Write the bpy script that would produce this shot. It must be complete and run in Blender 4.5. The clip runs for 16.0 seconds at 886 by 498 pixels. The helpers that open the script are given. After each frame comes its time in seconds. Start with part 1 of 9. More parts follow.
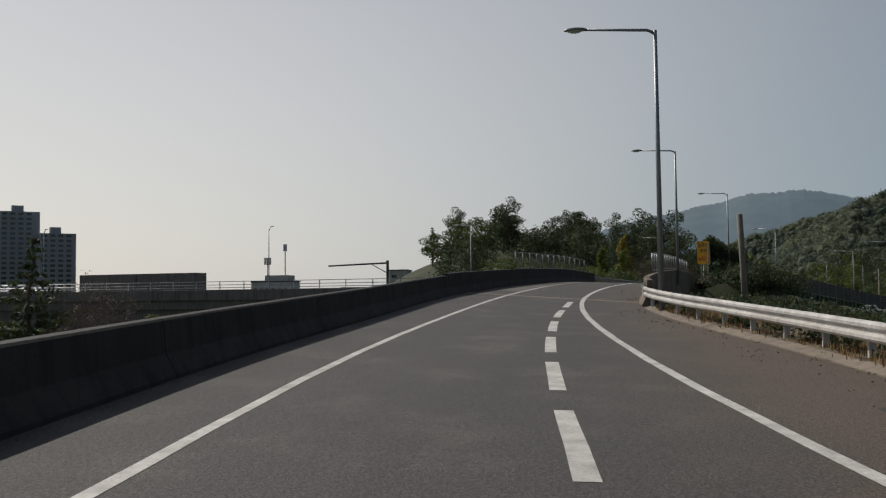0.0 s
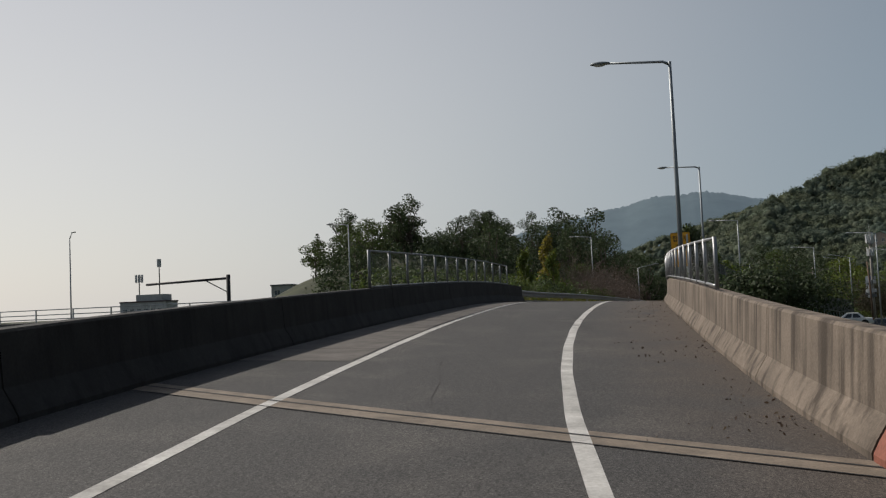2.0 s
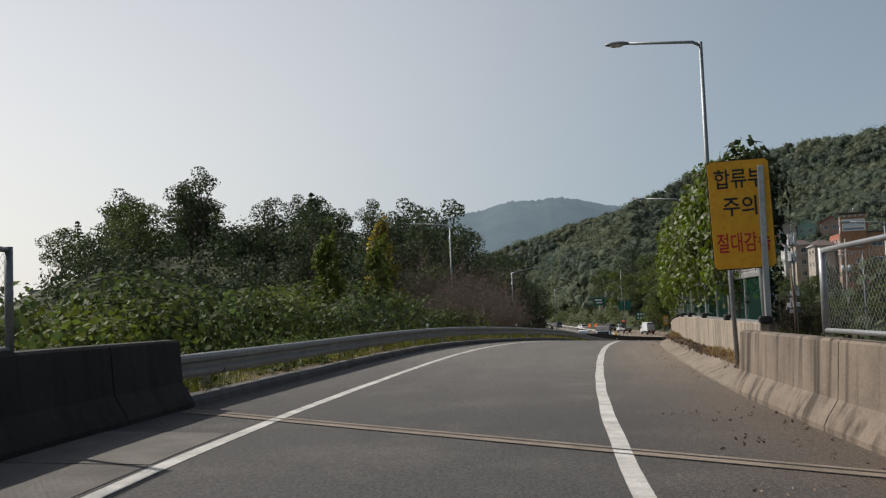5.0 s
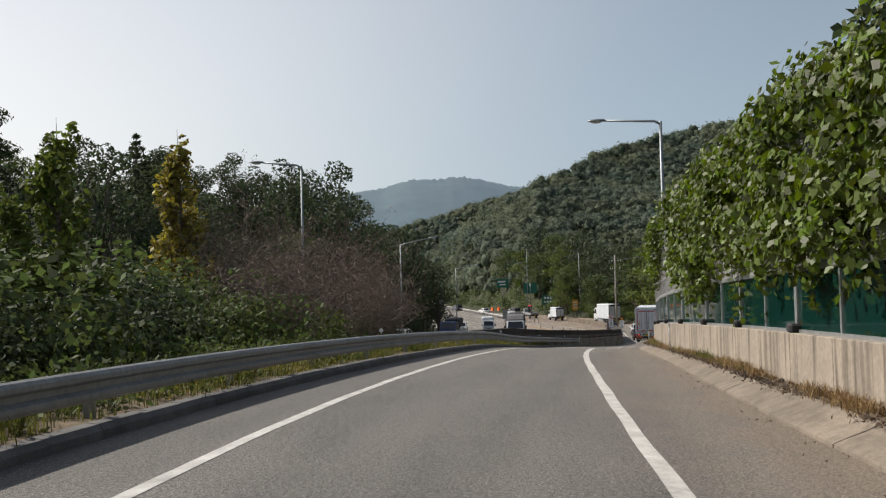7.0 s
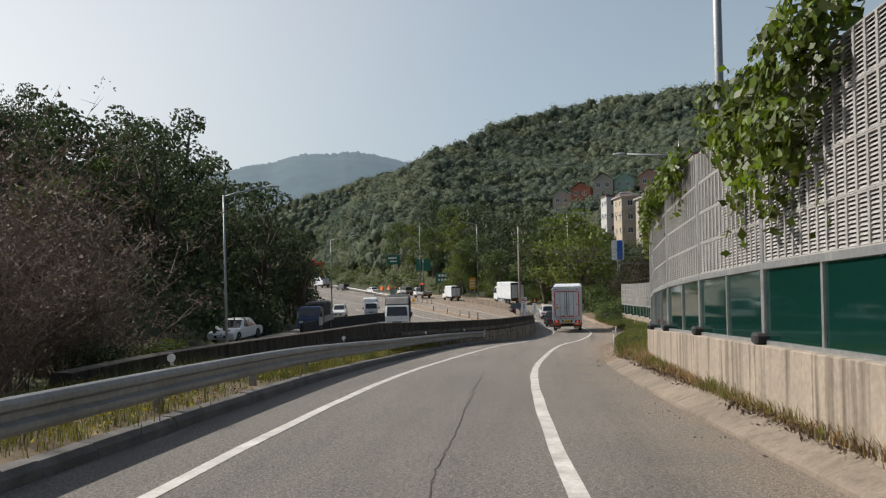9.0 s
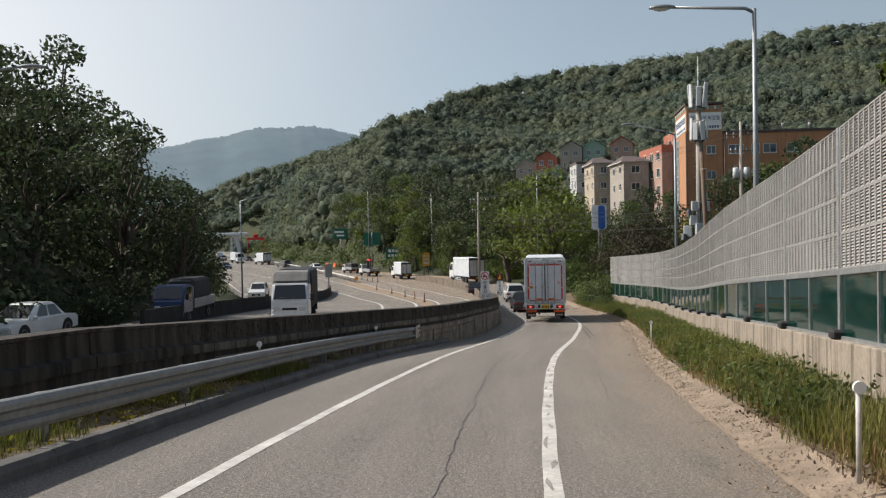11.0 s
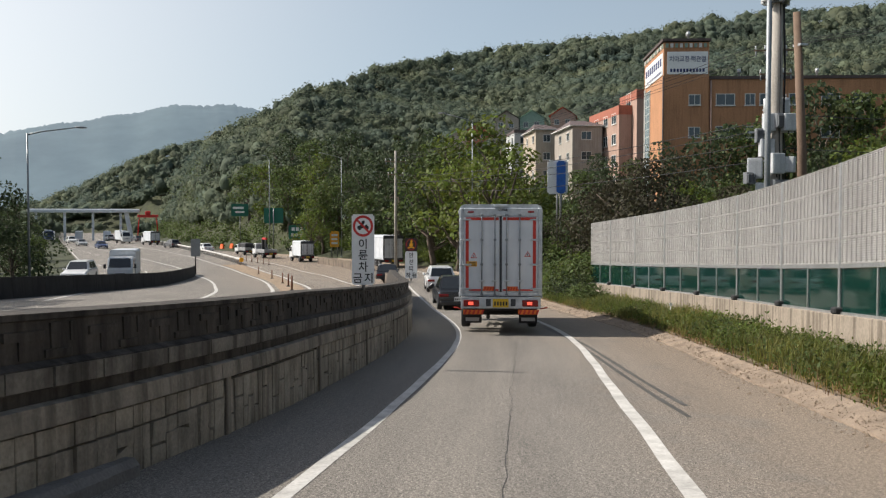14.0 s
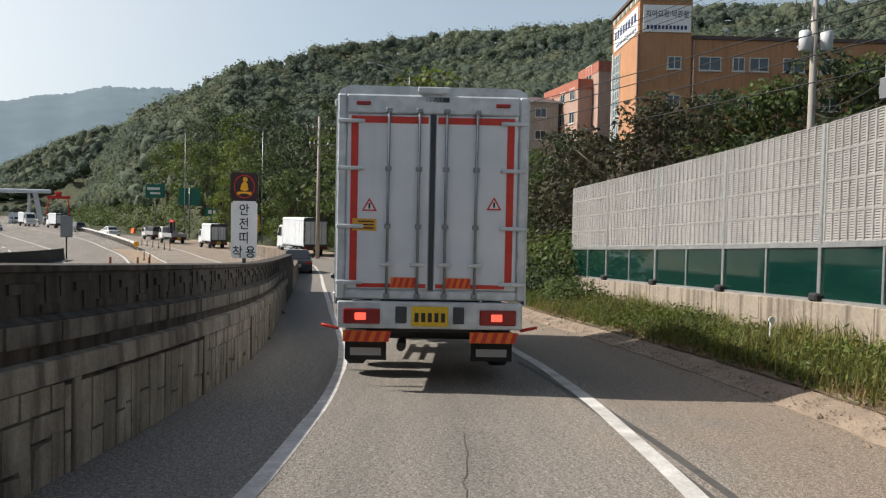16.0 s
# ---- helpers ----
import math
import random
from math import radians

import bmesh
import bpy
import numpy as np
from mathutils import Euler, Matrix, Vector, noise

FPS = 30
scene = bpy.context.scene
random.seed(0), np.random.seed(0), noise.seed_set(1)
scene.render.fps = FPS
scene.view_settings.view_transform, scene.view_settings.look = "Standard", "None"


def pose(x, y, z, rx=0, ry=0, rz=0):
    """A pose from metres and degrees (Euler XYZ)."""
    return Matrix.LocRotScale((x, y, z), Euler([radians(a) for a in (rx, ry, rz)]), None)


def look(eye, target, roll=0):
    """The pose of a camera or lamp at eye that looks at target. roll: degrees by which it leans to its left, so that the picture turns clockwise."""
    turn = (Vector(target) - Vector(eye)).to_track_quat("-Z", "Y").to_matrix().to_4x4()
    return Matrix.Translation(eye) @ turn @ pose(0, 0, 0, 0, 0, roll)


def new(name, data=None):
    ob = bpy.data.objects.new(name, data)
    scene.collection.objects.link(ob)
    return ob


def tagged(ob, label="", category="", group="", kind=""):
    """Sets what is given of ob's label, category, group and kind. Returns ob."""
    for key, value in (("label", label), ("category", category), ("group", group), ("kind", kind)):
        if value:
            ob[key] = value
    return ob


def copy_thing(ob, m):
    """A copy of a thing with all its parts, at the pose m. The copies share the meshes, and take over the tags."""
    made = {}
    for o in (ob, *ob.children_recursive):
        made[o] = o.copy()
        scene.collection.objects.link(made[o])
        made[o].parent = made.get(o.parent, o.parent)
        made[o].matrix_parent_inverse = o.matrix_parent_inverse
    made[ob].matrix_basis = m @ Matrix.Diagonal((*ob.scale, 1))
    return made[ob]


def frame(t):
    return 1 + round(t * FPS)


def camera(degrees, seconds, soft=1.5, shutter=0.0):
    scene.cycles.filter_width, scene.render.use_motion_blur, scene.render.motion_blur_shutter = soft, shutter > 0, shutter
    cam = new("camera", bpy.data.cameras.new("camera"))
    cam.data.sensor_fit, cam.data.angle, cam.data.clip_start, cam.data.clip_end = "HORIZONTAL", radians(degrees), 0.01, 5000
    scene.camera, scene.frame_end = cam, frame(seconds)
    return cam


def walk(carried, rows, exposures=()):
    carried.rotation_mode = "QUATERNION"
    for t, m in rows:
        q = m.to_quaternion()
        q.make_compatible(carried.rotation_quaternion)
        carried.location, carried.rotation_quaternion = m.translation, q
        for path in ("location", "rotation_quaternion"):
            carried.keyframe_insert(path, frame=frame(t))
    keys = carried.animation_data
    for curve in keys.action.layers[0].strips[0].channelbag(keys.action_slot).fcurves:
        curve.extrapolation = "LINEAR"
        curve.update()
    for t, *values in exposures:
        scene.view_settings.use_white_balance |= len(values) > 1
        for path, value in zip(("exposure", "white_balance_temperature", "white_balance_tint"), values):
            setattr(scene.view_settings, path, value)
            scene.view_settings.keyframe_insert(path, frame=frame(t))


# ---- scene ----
cam = camera(52.6, 16.0, soft=1.25, shutter=0.0)
PATH = [
    (0, (9.444, -84.518, 4.046), (8.763, -82.640, 4.145), -0.71),
    (0.5, (7.475, -77.358, 4.242), (6.840, -75.464, 4.344), -1.05),
    (1, (5.795, -70.208, 4.418), (5.207, -68.299, 4.528), -1.52),
    (1.5, (4.430, -63.022, 4.671), (3.892, -61.099, 4.785), -2.21),
    (2, (3.181, -56.221, 4.983), (2.696, -54.285, 5.099), -2.57),
    (2.5, (2.109, -49.434, 5.302), (1.679, -47.485, 5.423), -2.66),
    (3, (1.173, -42.908, 5.514), (0.794, -40.948, 5.639), -2.20),
    (3.5, (0.521, -36.378, 5.756), (0.188, -34.410, 5.882), -1.92),
    (4, (-0.091, -30.073, 6.015), (-0.372, -28.097, 6.137), -2.30),
    (4.2, (-0.246, -27.579, 6.042), (-0.504, -25.599, 6.165), -2.43),
    (6.3, (-0.109, -2.373, 6.040), (-0.134, -0.375, 6.117), -1.70),
    (6.5, (0.007, 0.001, 6.002), (0.006, 2.000, 6.074), -1.80),
    (7, (0.507, 5.921, 5.905), (0.555, 7.920, 5.966), -1.41),
    (7.5, (1.030, 11.569, 5.816), (1.143, 13.565, 5.864), -1.45),
    (8, (1.740, 17.170, 5.687), (1.924, 19.162, 5.714), -1.38),
    (8.5, (2.748, 22.725, 5.457), (2.979, 24.712, 5.474), -1.64),
    (9, (3.807, 28.340, 5.188), (4.085, 30.320, 5.195), -1.38),
    (9.2, (4.248, 30.544, 5.093), (4.541, 32.523, 5.094), -1.48),
    (11.3, (9.392, 52.547, 3.525), (9.765, 54.511, 3.481), -1.14),
    (11.5, (9.840, 54.445, 3.347), (10.219, 56.409, 3.301), -1.18),
    (12, (10.885, 59.084, 2.974), (11.285, 61.042, 2.914), -0.54),
    (12.5, (11.965, 63.418, 2.646), (12.389, 65.371, 2.579), -0.07),
    (13, (13.147, 67.473, 2.333), (13.598, 69.420, 2.272), 0.01),
    (13.5, (14.380, 71.581, 1.999), (14.865, 73.520, 1.935), 0.01),
    (14, (15.653, 75.449, 1.681), (16.176, 77.379, 1.614), -0.02),
    (14.5, (16.990, 79.289, 1.347), (17.551, 81.207, 1.271), 0.12),
    (15, (18.264, 82.952, 1.028), (18.858, 84.860, 0.949), 0.28),
    (15.5, (19.462, 86.339, 0.749), (20.085, 88.238, 0.672), 0.85),
    (16, (20.601, 89.445, 0.535), (21.245, 91.337, 0.455), 1.16),
]
EXPOSURES = ((0.0, -0.56), (3.0, -0.40), (4.2, -0.26), (6.3, 0.08), (9.0, 0.18), (12.0, 0.30), (16.0, 0.46))
walk(cam, [(t, look(eye, target, roll)) for t, eye, target, roll in PATH], EXPOSURES)

# ---- light: hazy autumn sun, high on the left ----
SUN_AZ, SUN_EL = 64.0, 43.0   # degrees to the left of +y, and above the horizon
world = bpy.data.worlds.new("sky")
scene.world = world
world.use_nodes = True
wn = world.node_tree
wn.nodes.clear()
sky = wn.nodes.new("ShaderNodeTexSky")
sky.sky_type = 'NISHITA'
sky.sun_disc = False
sky.sun_elevation = radians(SUN_EL)
sky.sun_rotation = radians(-SUN_AZ)
sky.air_density, sky.dust_density, sky.ozone_density = 1.0, 1.2, 1.0
haze = wn.nodes.new("ShaderNodeMix")          # thin autumn haze whitens the sky
haze.data_type = 'RGBA'
haze.inputs[7].default_value = (12.3, 12.2, 12.3, 1)
wtc = wn.nodes.new("ShaderNodeTexCoord")
wsep = wn.nodes.new("ShaderNodeSeparateXYZ")
wmr = wn.nodes.new("ShaderNodeMapRange")      # thickest towards the horizon
wmr.inputs[1].default_value, wmr.inputs[2].default_value, wmr.inputs[3].default_value, wmr.inputs[4].default_value = 0.0, 0.65, 0.8, 0.12
wn.links.new(wtc.outputs["Generated"], wsep.inputs[0])
wn.links.new(wsep.outputs[2], wmr.inputs[0])
wn.links.new(wmr.outputs[0], haze.inputs[0])
wbg = wn.nodes.new("ShaderNodeBackground")
wout = wn.nodes.new("ShaderNodeOutputWorld")
wn.links.new(sky.outputs[0], haze.inputs[6])
# the haze is brighter towards the sun
wdot = wn.nodes.new("ShaderNodeVectorMath")
wdot.operation = 'DOT_PRODUCT'
wdot.inputs[1].default_value = (-math.sin(radians(SUN_AZ)) * math.cos(radians(SUN_EL)), math.cos(radians(SUN_AZ)) * math.cos(radians(SUN_EL)), math.sin(radians(SUN_EL)))
wn.links.new(wtc.outputs["Generated"], wdot.inputs[0])
wsun = wn.nodes.new("ShaderNodeMapRange")
wsun.interpolation_type = 'SMOOTHSTEP'
wsun.inputs[1].default_value, wsun.inputs[2].default_value = 0.2, 0.85
wn.links.new(wdot.outputs["Value"], wsun.inputs[0])
wtint = wn.nodes.new("ShaderNodeMix")         # cooler away from the sun
wtint.data_type = 'RGBA'
wtint.inputs[6].default_value, wtint.inputs[7].default_value = (0.57, 0.68, 0.765, 1), (1.38, 1.33, 1.25, 1)
wn.links.new(wsun.outputs[0], wtint.inputs[0])
wmul = wn.nodes.new("ShaderNodeVectorMath")
wmul.operation = 'MULTIPLY'
wn.links.new(haze.outputs[2], wmul.inputs[0])
wn.links.new(wtint.outputs[2], wmul.inputs[1])
wn.links.new(wmul.outputs[0], wbg.inputs[0])
wfar = wn.nodes.new("ShaderNodeMapRange")     # the sky opposite the sun is dimmer
wfar.inputs[1].default_value, wfar.inputs[2].default_value, wfar.inputs[3].default_value, wfar.inputs[4].default_value = -0.7, 0.25, 0.55 * 0.069, 0.069
wn.links.new(wdot.outputs["Value"], wfar.inputs[0])
wn.links.new(wfar.outputs[0], wbg.inputs[1])
wn.links.new(wbg.outputs[0], wout.inputs[0])
sun = new("sun", bpy.data.lights.new("sun", 'SUN'))
sun.data.energy, sun.data.angle, sun.data.color = 4.7, radians(0.6), (1.0, 0.94, 0.86)
sun.matrix_world = look((-math.sin(radians(SUN_AZ)) * 100, math.cos(radians(SUN_AZ)) * 100, math.tan(radians(SUN_EL)) * 100), (0, 0, 0))


# ---- materials ----
def mat(name, color, rough=0.7, metal=0.0, var=0.25, scale=3.0, fine=60.0, bump=0.15, tint=None, spec=0.4, stain=0.0,
        coord='Object', streak=None, transl=0.0, island=0.0, dark=None):
    """A principled material whose colour varies at a coarse and a fine scale, with grain relief."""
    m = bpy.data.materials.new(name)
    m.use_nodes = True
    nt = m.node_tree
    b = nt.nodes["Principled BSDF"]
    b.inputs["Roughness"].default_value = rough
    b.inputs["Metallic"].default_value = metal
    b.inputs["Specular IOR Level"].default_value = spec
    tc = nt.nodes.new("ShaderNodeTexCoord")
    src = tc.outputs[coord]
    if streak:
        mp = nt.nodes.new("ShaderNodeMapping")
        mp.inputs["Scale"].default_value = streak
        nt.links.new(src, mp.inputs[0])
        src_c = mp.outputs[0]
    else:
        src_c = src
    n1 = nt.nodes.new("ShaderNodeTexNoise")
    n1.inputs["Scale"].default_value, n1.inputs["Detail"].default_value = scale, 6
    n1.inputs["Roughness"].default_value = 0.62
    nt.links.new(src_c, n1.inputs["Vector"])
    n2 = nt.nodes.new("ShaderNodeTexNoise")
    n2.inputs["Scale"].default_value, n2.inputs["Detail"].default_value = fine, 3
    nt.links.new(src, n2.inputs["Vector"])
    c = Vector(color)
    lo = Vector(dark) if dark else c * (1 - var)
    hi = Vector(tint) if tint else c * (1 + var)
    ramp = nt.nodes.new("ShaderNodeValToRGB")
    ramp.color_ramp.elements[0].position, ramp.color_ramp.elements[1].position = 0.3, 0.72
    ramp.color_ramp.elements[0].color = (*lo, 1)
    ramp.color_ramp.elements[1].color = (*hi, 1)
    nt.links.new(n1.outputs[0], ramp.inputs[0])
    mix = nt.nodes.new("ShaderNodeMix")
    mix.data_type, mix.blend_type = 'RGBA', 'OVERLAY'
    mix.inputs[0].default_value = 0.35
    nt.links.new(ramp.outputs[0], mix.inputs[6])
    nt.links.new(n2.outputs[0], mix.inputs[7])
    out = mix.outputs[2]
    if island:
        geo = nt.nodes.new("ShaderNodeNewGeometry")
        hs = nt.nodes.new("ShaderNodeHueSaturation")
        r1 = nt.nodes.new("ShaderNodeMapRange")
        r1.inputs[3].default_value, r1.inputs[4].default_value = 1 - island, 1 + island
        nt.links.new(geo.outputs["Random Per Island"], r1.inputs[0])
        nt.links.new(r1.outputs[0], hs.inputs["Value"])
        r2 = nt.nodes.new("ShaderNodeMapRange")
        r2.inputs[3].default_value, r2.inputs[4].default_value = 0.475, 0.515
        nt.links.new(geo.outputs["Random Per Island"], r2.inputs[0])
        nt.links.new(r2.outputs[0], hs.inputs["Hue"])
        nt.links.new(out, hs.inputs["Color"])
        out = hs.outputs[0]
    if stain:
        n3 = nt.nodes.new("ShaderNodeTexNoise")
        n3.inputs["Scale"].default_value, n3.inputs["Detail"].default_value = 1.0, 8
        mp3 = nt.nodes.new("ShaderNodeMapping")
        mp3.inputs["Scale"].default_value = (4.5, 4.5, 0.3)
        nt.links.new(src, mp3.inputs[0])
        nt.links.new(mp3.outputs[0], n3.inputs["Vector"])
        r3 = nt.nodes.new("ShaderNodeMapRange")
        r3.inputs[1].default_value, r3.inputs[2].default_value = 0.48, 0.66
        nt.links.new(n3.outputs[0], r3.inputs[0])
        mm = nt.nodes.new("ShaderNodeMath")
        mm.operation = 'MULTIPLY'
        mm.inputs[1].default_value = stain
        nt.links.new(r3.outputs[0], mm.inputs[0])
        mx = nt.nodes.new("ShaderNodeMix")
        mx.data_type = 'RGBA'
        mx.inputs[7].default_value = (c[0] * 0.18, c[1] * 0.16, c[2] * 0.14, 1)
        nt.links.new(mm.outputs[0], mx.inputs[0])
        nt.links.new(out, mx.inputs[6])
        out = mx.outputs[2]
    nt.links.new(out, b.inputs["Base Color"])
    if bump:
        bp = nt.nodes.new("ShaderNodeBump")
        bp.inputs["Strength"].default_value = bump
        bp.inputs["Distance"].default_value = 0.02
        nt.links.new(n2.outputs[0], bp.inputs["Height"])
        nt.links.new(bp.outputs[0], b.inputs["Normal"])
    if transl:
        tr = nt.nodes.new("ShaderNodeBsdfTranslucent")
        br = nt.nodes.new("ShaderNodeHueSaturation")
        br.inputs["Value"].default_value = 1.5
        br.inputs["Saturation"].default_value = 1.1
        nt.links.new(out, br.inputs["Color"])
        nt.links.new(br.outputs[0], tr.inputs[0])
        ms = nt.nodes.new("ShaderNodeMixShader")
        ms.inputs[0].default_value = transl
        nt.links.new(b.outputs[0], ms.inputs[1])
        nt.links.new(tr.outputs[0], ms.inputs[2])
        nt.links.new(ms.outputs[0], nt.nodes["Material Output"].inputs[0])
    return m


def plain(name, color, rough=0.5, metal=0.0, emit=0.0, spec=0.5):
    m = bpy.data.materials.new(name)
    m.use_nodes = True
    b = m.node_tree.nodes["Principled BSDF"]
    b.inputs["Base Color"].default_value = (*color, 1)
    b.inputs["Roughness"].default_value, b.inputs["Metallic"].default_value = rough, metal
    b.inputs["Specular IOR Level"].default_value = spec
    if emit:
        b.inputs["Emission Color"].default_value = (*color, 1)
        b.inputs["Emission Strength"].default_value = emit
    return m


def road_material():
    """Asphalt laid along the ramp: UV is (metres along, metres across). Grain, wheel tracks, dusty edge, dark and worn stretches."""
    m = bpy.data.materials.new("asphalt")
    m.use_nodes = True
    nt = m.node_tree
    b = nt.nodes["Principled BSDF"]
    L = nt.links.new

    def node(kind, **k):
        n = nt.nodes.new(kind)
        for key, v in k.items():
            n.inputs[key].default_value = v
        return n

    def math_(op, a, bb):
        n = nt.nodes.new("ShaderNodeMath")
        n.operation = op
        for i, v in enumerate((a, bb)):
            if isinstance(v, (int, float)):
                n.inputs[i].default_value = v
            else:
                L(v, n.inputs[i])
        return n.outputs[0]

    def mixc(f, a, c):
        n = nt.nodes.new("ShaderNodeMix")
        n.data_type = 'RGBA'
        for i, v in ((0, f), (6, a), (7, c)):
            if isinstance(v, tuple):
                n.inputs[i].default_value = v
            elif isinstance(v, float):
                n.inputs[i].default_value = v
            else:
                L(v, n.inputs[i])
        return n.outputs[2]

    def span(v, a, c, lo=0.0, hi=1.0):
        n = nt.nodes.new("ShaderNodeMapRange")
        n.inputs[1].default_value, n.inputs[2].default_value, n.inputs[3].default_value, n.inputs[4].default_value = a, c, lo, hi
        L(v, n.inputs[0])
        return n.outputs[0]

    tc = nt.nodes.new("ShaderNodeTexCoord")
    sep = nt.nodes.new("ShaderNodeSeparateXYZ")
    L(tc.outputs["UV"], sep.inputs[0])
    u, v = sep.outputs[0], sep.outputs[1]
    grain = node("ShaderNodeTexNoise", Scale=42.0, Detail=4.0, Roughness=0.75)
    L(tc.outputs["UV"], grain.inputs["Vector"])
    chip = nt.nodes.new("ShaderNodeTexVoronoi")
    chip.inputs["Scale"].default_value = 55.0
    L(tc.outputs["UV"], chip.inputs["Vector"])
    mp = nt.nodes.new("ShaderNodeMapping")
    mp.inputs["Scale"].default_value = (0.09, 1.1, 1.0)
    L(tc.outputs["UV"], mp.inputs[0])
    streak = node("ShaderNodeTexNoise", Scale=1.0, Detail=7.0, Roughness=0.6)
    L(mp.outputs[0], streak.inputs["Vector"])
    blot = node("ShaderNodeTexNoise", Scale=0.55, Detail=7.0, Roughness=0.65)
    L(tc.outputs["UV"], blot.inputs["Vector"])
    older = span(u, 98.0, 112.0)                       # grey, worn surface past the bridge
    base = mixc(older, (0.064, 0.060, 0.057, 1), (0.142, 0.131, 0.119, 1))
    late = span(u, 128.0, 185.0)
    base = mixc(late, base, (0.205, 0.185, 0.160, 1))
    far = span(streak.outputs[0], 0.35, 0.7)
    base = mixc(math_('MULTIPLY', far, 0.4), base, (0.05, 0.049, 0.048, 1))
    pale = span(blot.outputs[0], 0.5, 0.75)
    base = mixc(math_('MULTIPLY', pale, 0.28), base, (0.22, 0.198, 0.172, 1))
    # brownish dust along the right shoulder
    dust_n = span(blot.outputs[0], 0.25, 0.6, -0.7, 0.9)
    dust_e = span(v, 0.6, 3.6)
    dust = math_('MULTIPLY', math_('MINIMUM', 1.0, math_('MAXIMUM', 0.0, math_('ADD', dust_e, dust_n))), dust_e)
    base = mixc(math_('MULTIPLY', dust, 0.7), base, mixc(older, (0.11, 0.080, 0.058, 1), (0.225, 0.172, 0.124, 1)))
    # fine cracks
    wob = node("ShaderNodeTexNoise", Scale=2.2, Detail=5.0)
    L(tc.outputs["UV"], wob.inputs["Vector"])
    vadd = nt.nodes.new("ShaderNodeVectorMath")
    vadd.operation = 'MULTIPLY_ADD'
    vadd.inputs[1].default_value = (0.9, 0.9, 0.9)
    L(wob.outputs["Color"], vadd.inputs[0])
    mpc = nt.nodes.new("ShaderNodeMapping")
    mpc.inputs["Scale"].default_value = (0.22, 0.5, 1)
    L(tc.outputs["UV"], mpc.inputs[0])
    L(mpc.outputs[0], vadd.inputs[2])
    crack = nt.nodes.new("ShaderNodeTexVoronoi")
    crack.feature = 'DISTANCE_TO_EDGE'
    crack.inputs["Scale"].default_value = 1.0
    L(vadd.outputs[0], crack.inputs["Vector"])
    cr = span(crack.outputs["Distance"], 0.0, 0.006, 1.0, 0.0)
    where = span(streak.outputs[0], 0.5, 0.56)
    base = mixc(math_('MULTIPLY', math_('MULTIPLY', cr, where), 0.75), base, (0.03, 0.03, 0.03, 1))
    speck = node("ShaderNodeTexNoise", Scale=130.0, Detail=2.0, Roughness=0.6)
    L(tc.outputs["UV"], speck.inputs["Vector"])
    g = math_('MULTIPLY', span(grain.outputs[0], 0.36, 0.64, 0.36, 1.64), span(speck.outputs[0], 0.36, 0.64, 0.36, 1.64))
    coarse = node("ShaderNodeTexNoise", Scale=17.0, Detail=3.0, Roughness=0.8)
    L(tc.outputs["UV"], coarse.inputs["Vector"])
    g = math_('MULTIPLY', g, span(coarse.outputs[0], 0.34, 0.66, 0.66, 1.34))
    gm = nt.nodes.new("ShaderNodeMix")
    gm.data_type, gm.blend_type = 'RGBA', 'MULTIPLY'
    gm.inputs[0].default_value = 1.0
    L(base, gm.inputs[6])
    L(g, gm.inputs[7])
    base = gm.outputs[2]
    L(base, b.inputs["Base Color"])
    b.inputs["Roughness"].default_value = 0.82
    b.inputs["Specular IOR Level"].default_value = 0.3
    bp = nt.nodes.new("ShaderNodeBump")
    bp.inputs["Strength"].default_value, bp.inputs["Distance"].default_value = 0.22, 0.008
    L(chip.outputs["Distance"], bp.inputs["Height"])
    L(bp.outputs[0], b.inputs["Normal"])
    return m


def glass(name, color, rough=0.05, alpha_dark=0.5):
    """Tinted glass: a mix of clear transmission and a mirror-like coat."""
    m = bpy.data.materials.new(name)
    m.use_nodes = True
    nt = m.node_tree
    b = nt.nodes["Principled BSDF"]
    b.inputs["Base Color"].default_value = (*color, 1)
    b.inputs["Roughness"].default_value = rough
    b.inputs["Transmission Weight"].default_value = alpha_dark
    b.inputs["IOR"].default_value = 1.45
    return m


ASPHALT = road_material()
PAINT = mat("road_paint", (0.50, 0.485, 0.455), 0.7, var=0.3, scale=2.5, fine=30, bump=0.2, dark=(0.35, 0.335, 0.31), spec=0.3)
# stained concrete; base tone lowered to near black to deepen the parapet's shade
CONC_DARK = mat("old_concrete_shade_toned", (0.027, 0.025, 0.023), 0.9, var=0.4, scale=0.9, fine=25, stain=0.5, bump=0.25)
CONC_WARM = mat("weathered_concrete", (0.185, 0.148, 0.115), 0.9, var=0.3, scale=1.2, fine=30, stain=0.8, bump=0.25)
CONC_PALE = mat("pale_concrete", (0.31, 0.262, 0.208), 0.88, var=0.22, scale=0.8, fine=14, stain=0.75, bump=0.09)
STONE = mat("cut_stone", (0.30, 0.265, 0.215), 0.9, var=0.4, scale=2.0, fine=28, stain=0.55, bump=0.4)
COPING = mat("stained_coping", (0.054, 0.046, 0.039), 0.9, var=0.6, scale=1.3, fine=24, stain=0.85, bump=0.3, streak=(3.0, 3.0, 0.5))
KERB = mat("kerb_concrete", (0.20, 0.165, 0.128), 0.9, var=0.25, scale=0.9, fine=25, bump=0.2, stain=0.3)
KERB_DARK = mat("dirty_kerb", (0.13, 0.125, 0.12), 0.9, var=0.35, scale=1.5, fine=35, bump=0.3)
GALV = mat("galvanised_steel", (0.47, 0.48, 0.48), 0.42, metal=0.75, var=0.18, scale=2.0, fine=14, bump=0.03)
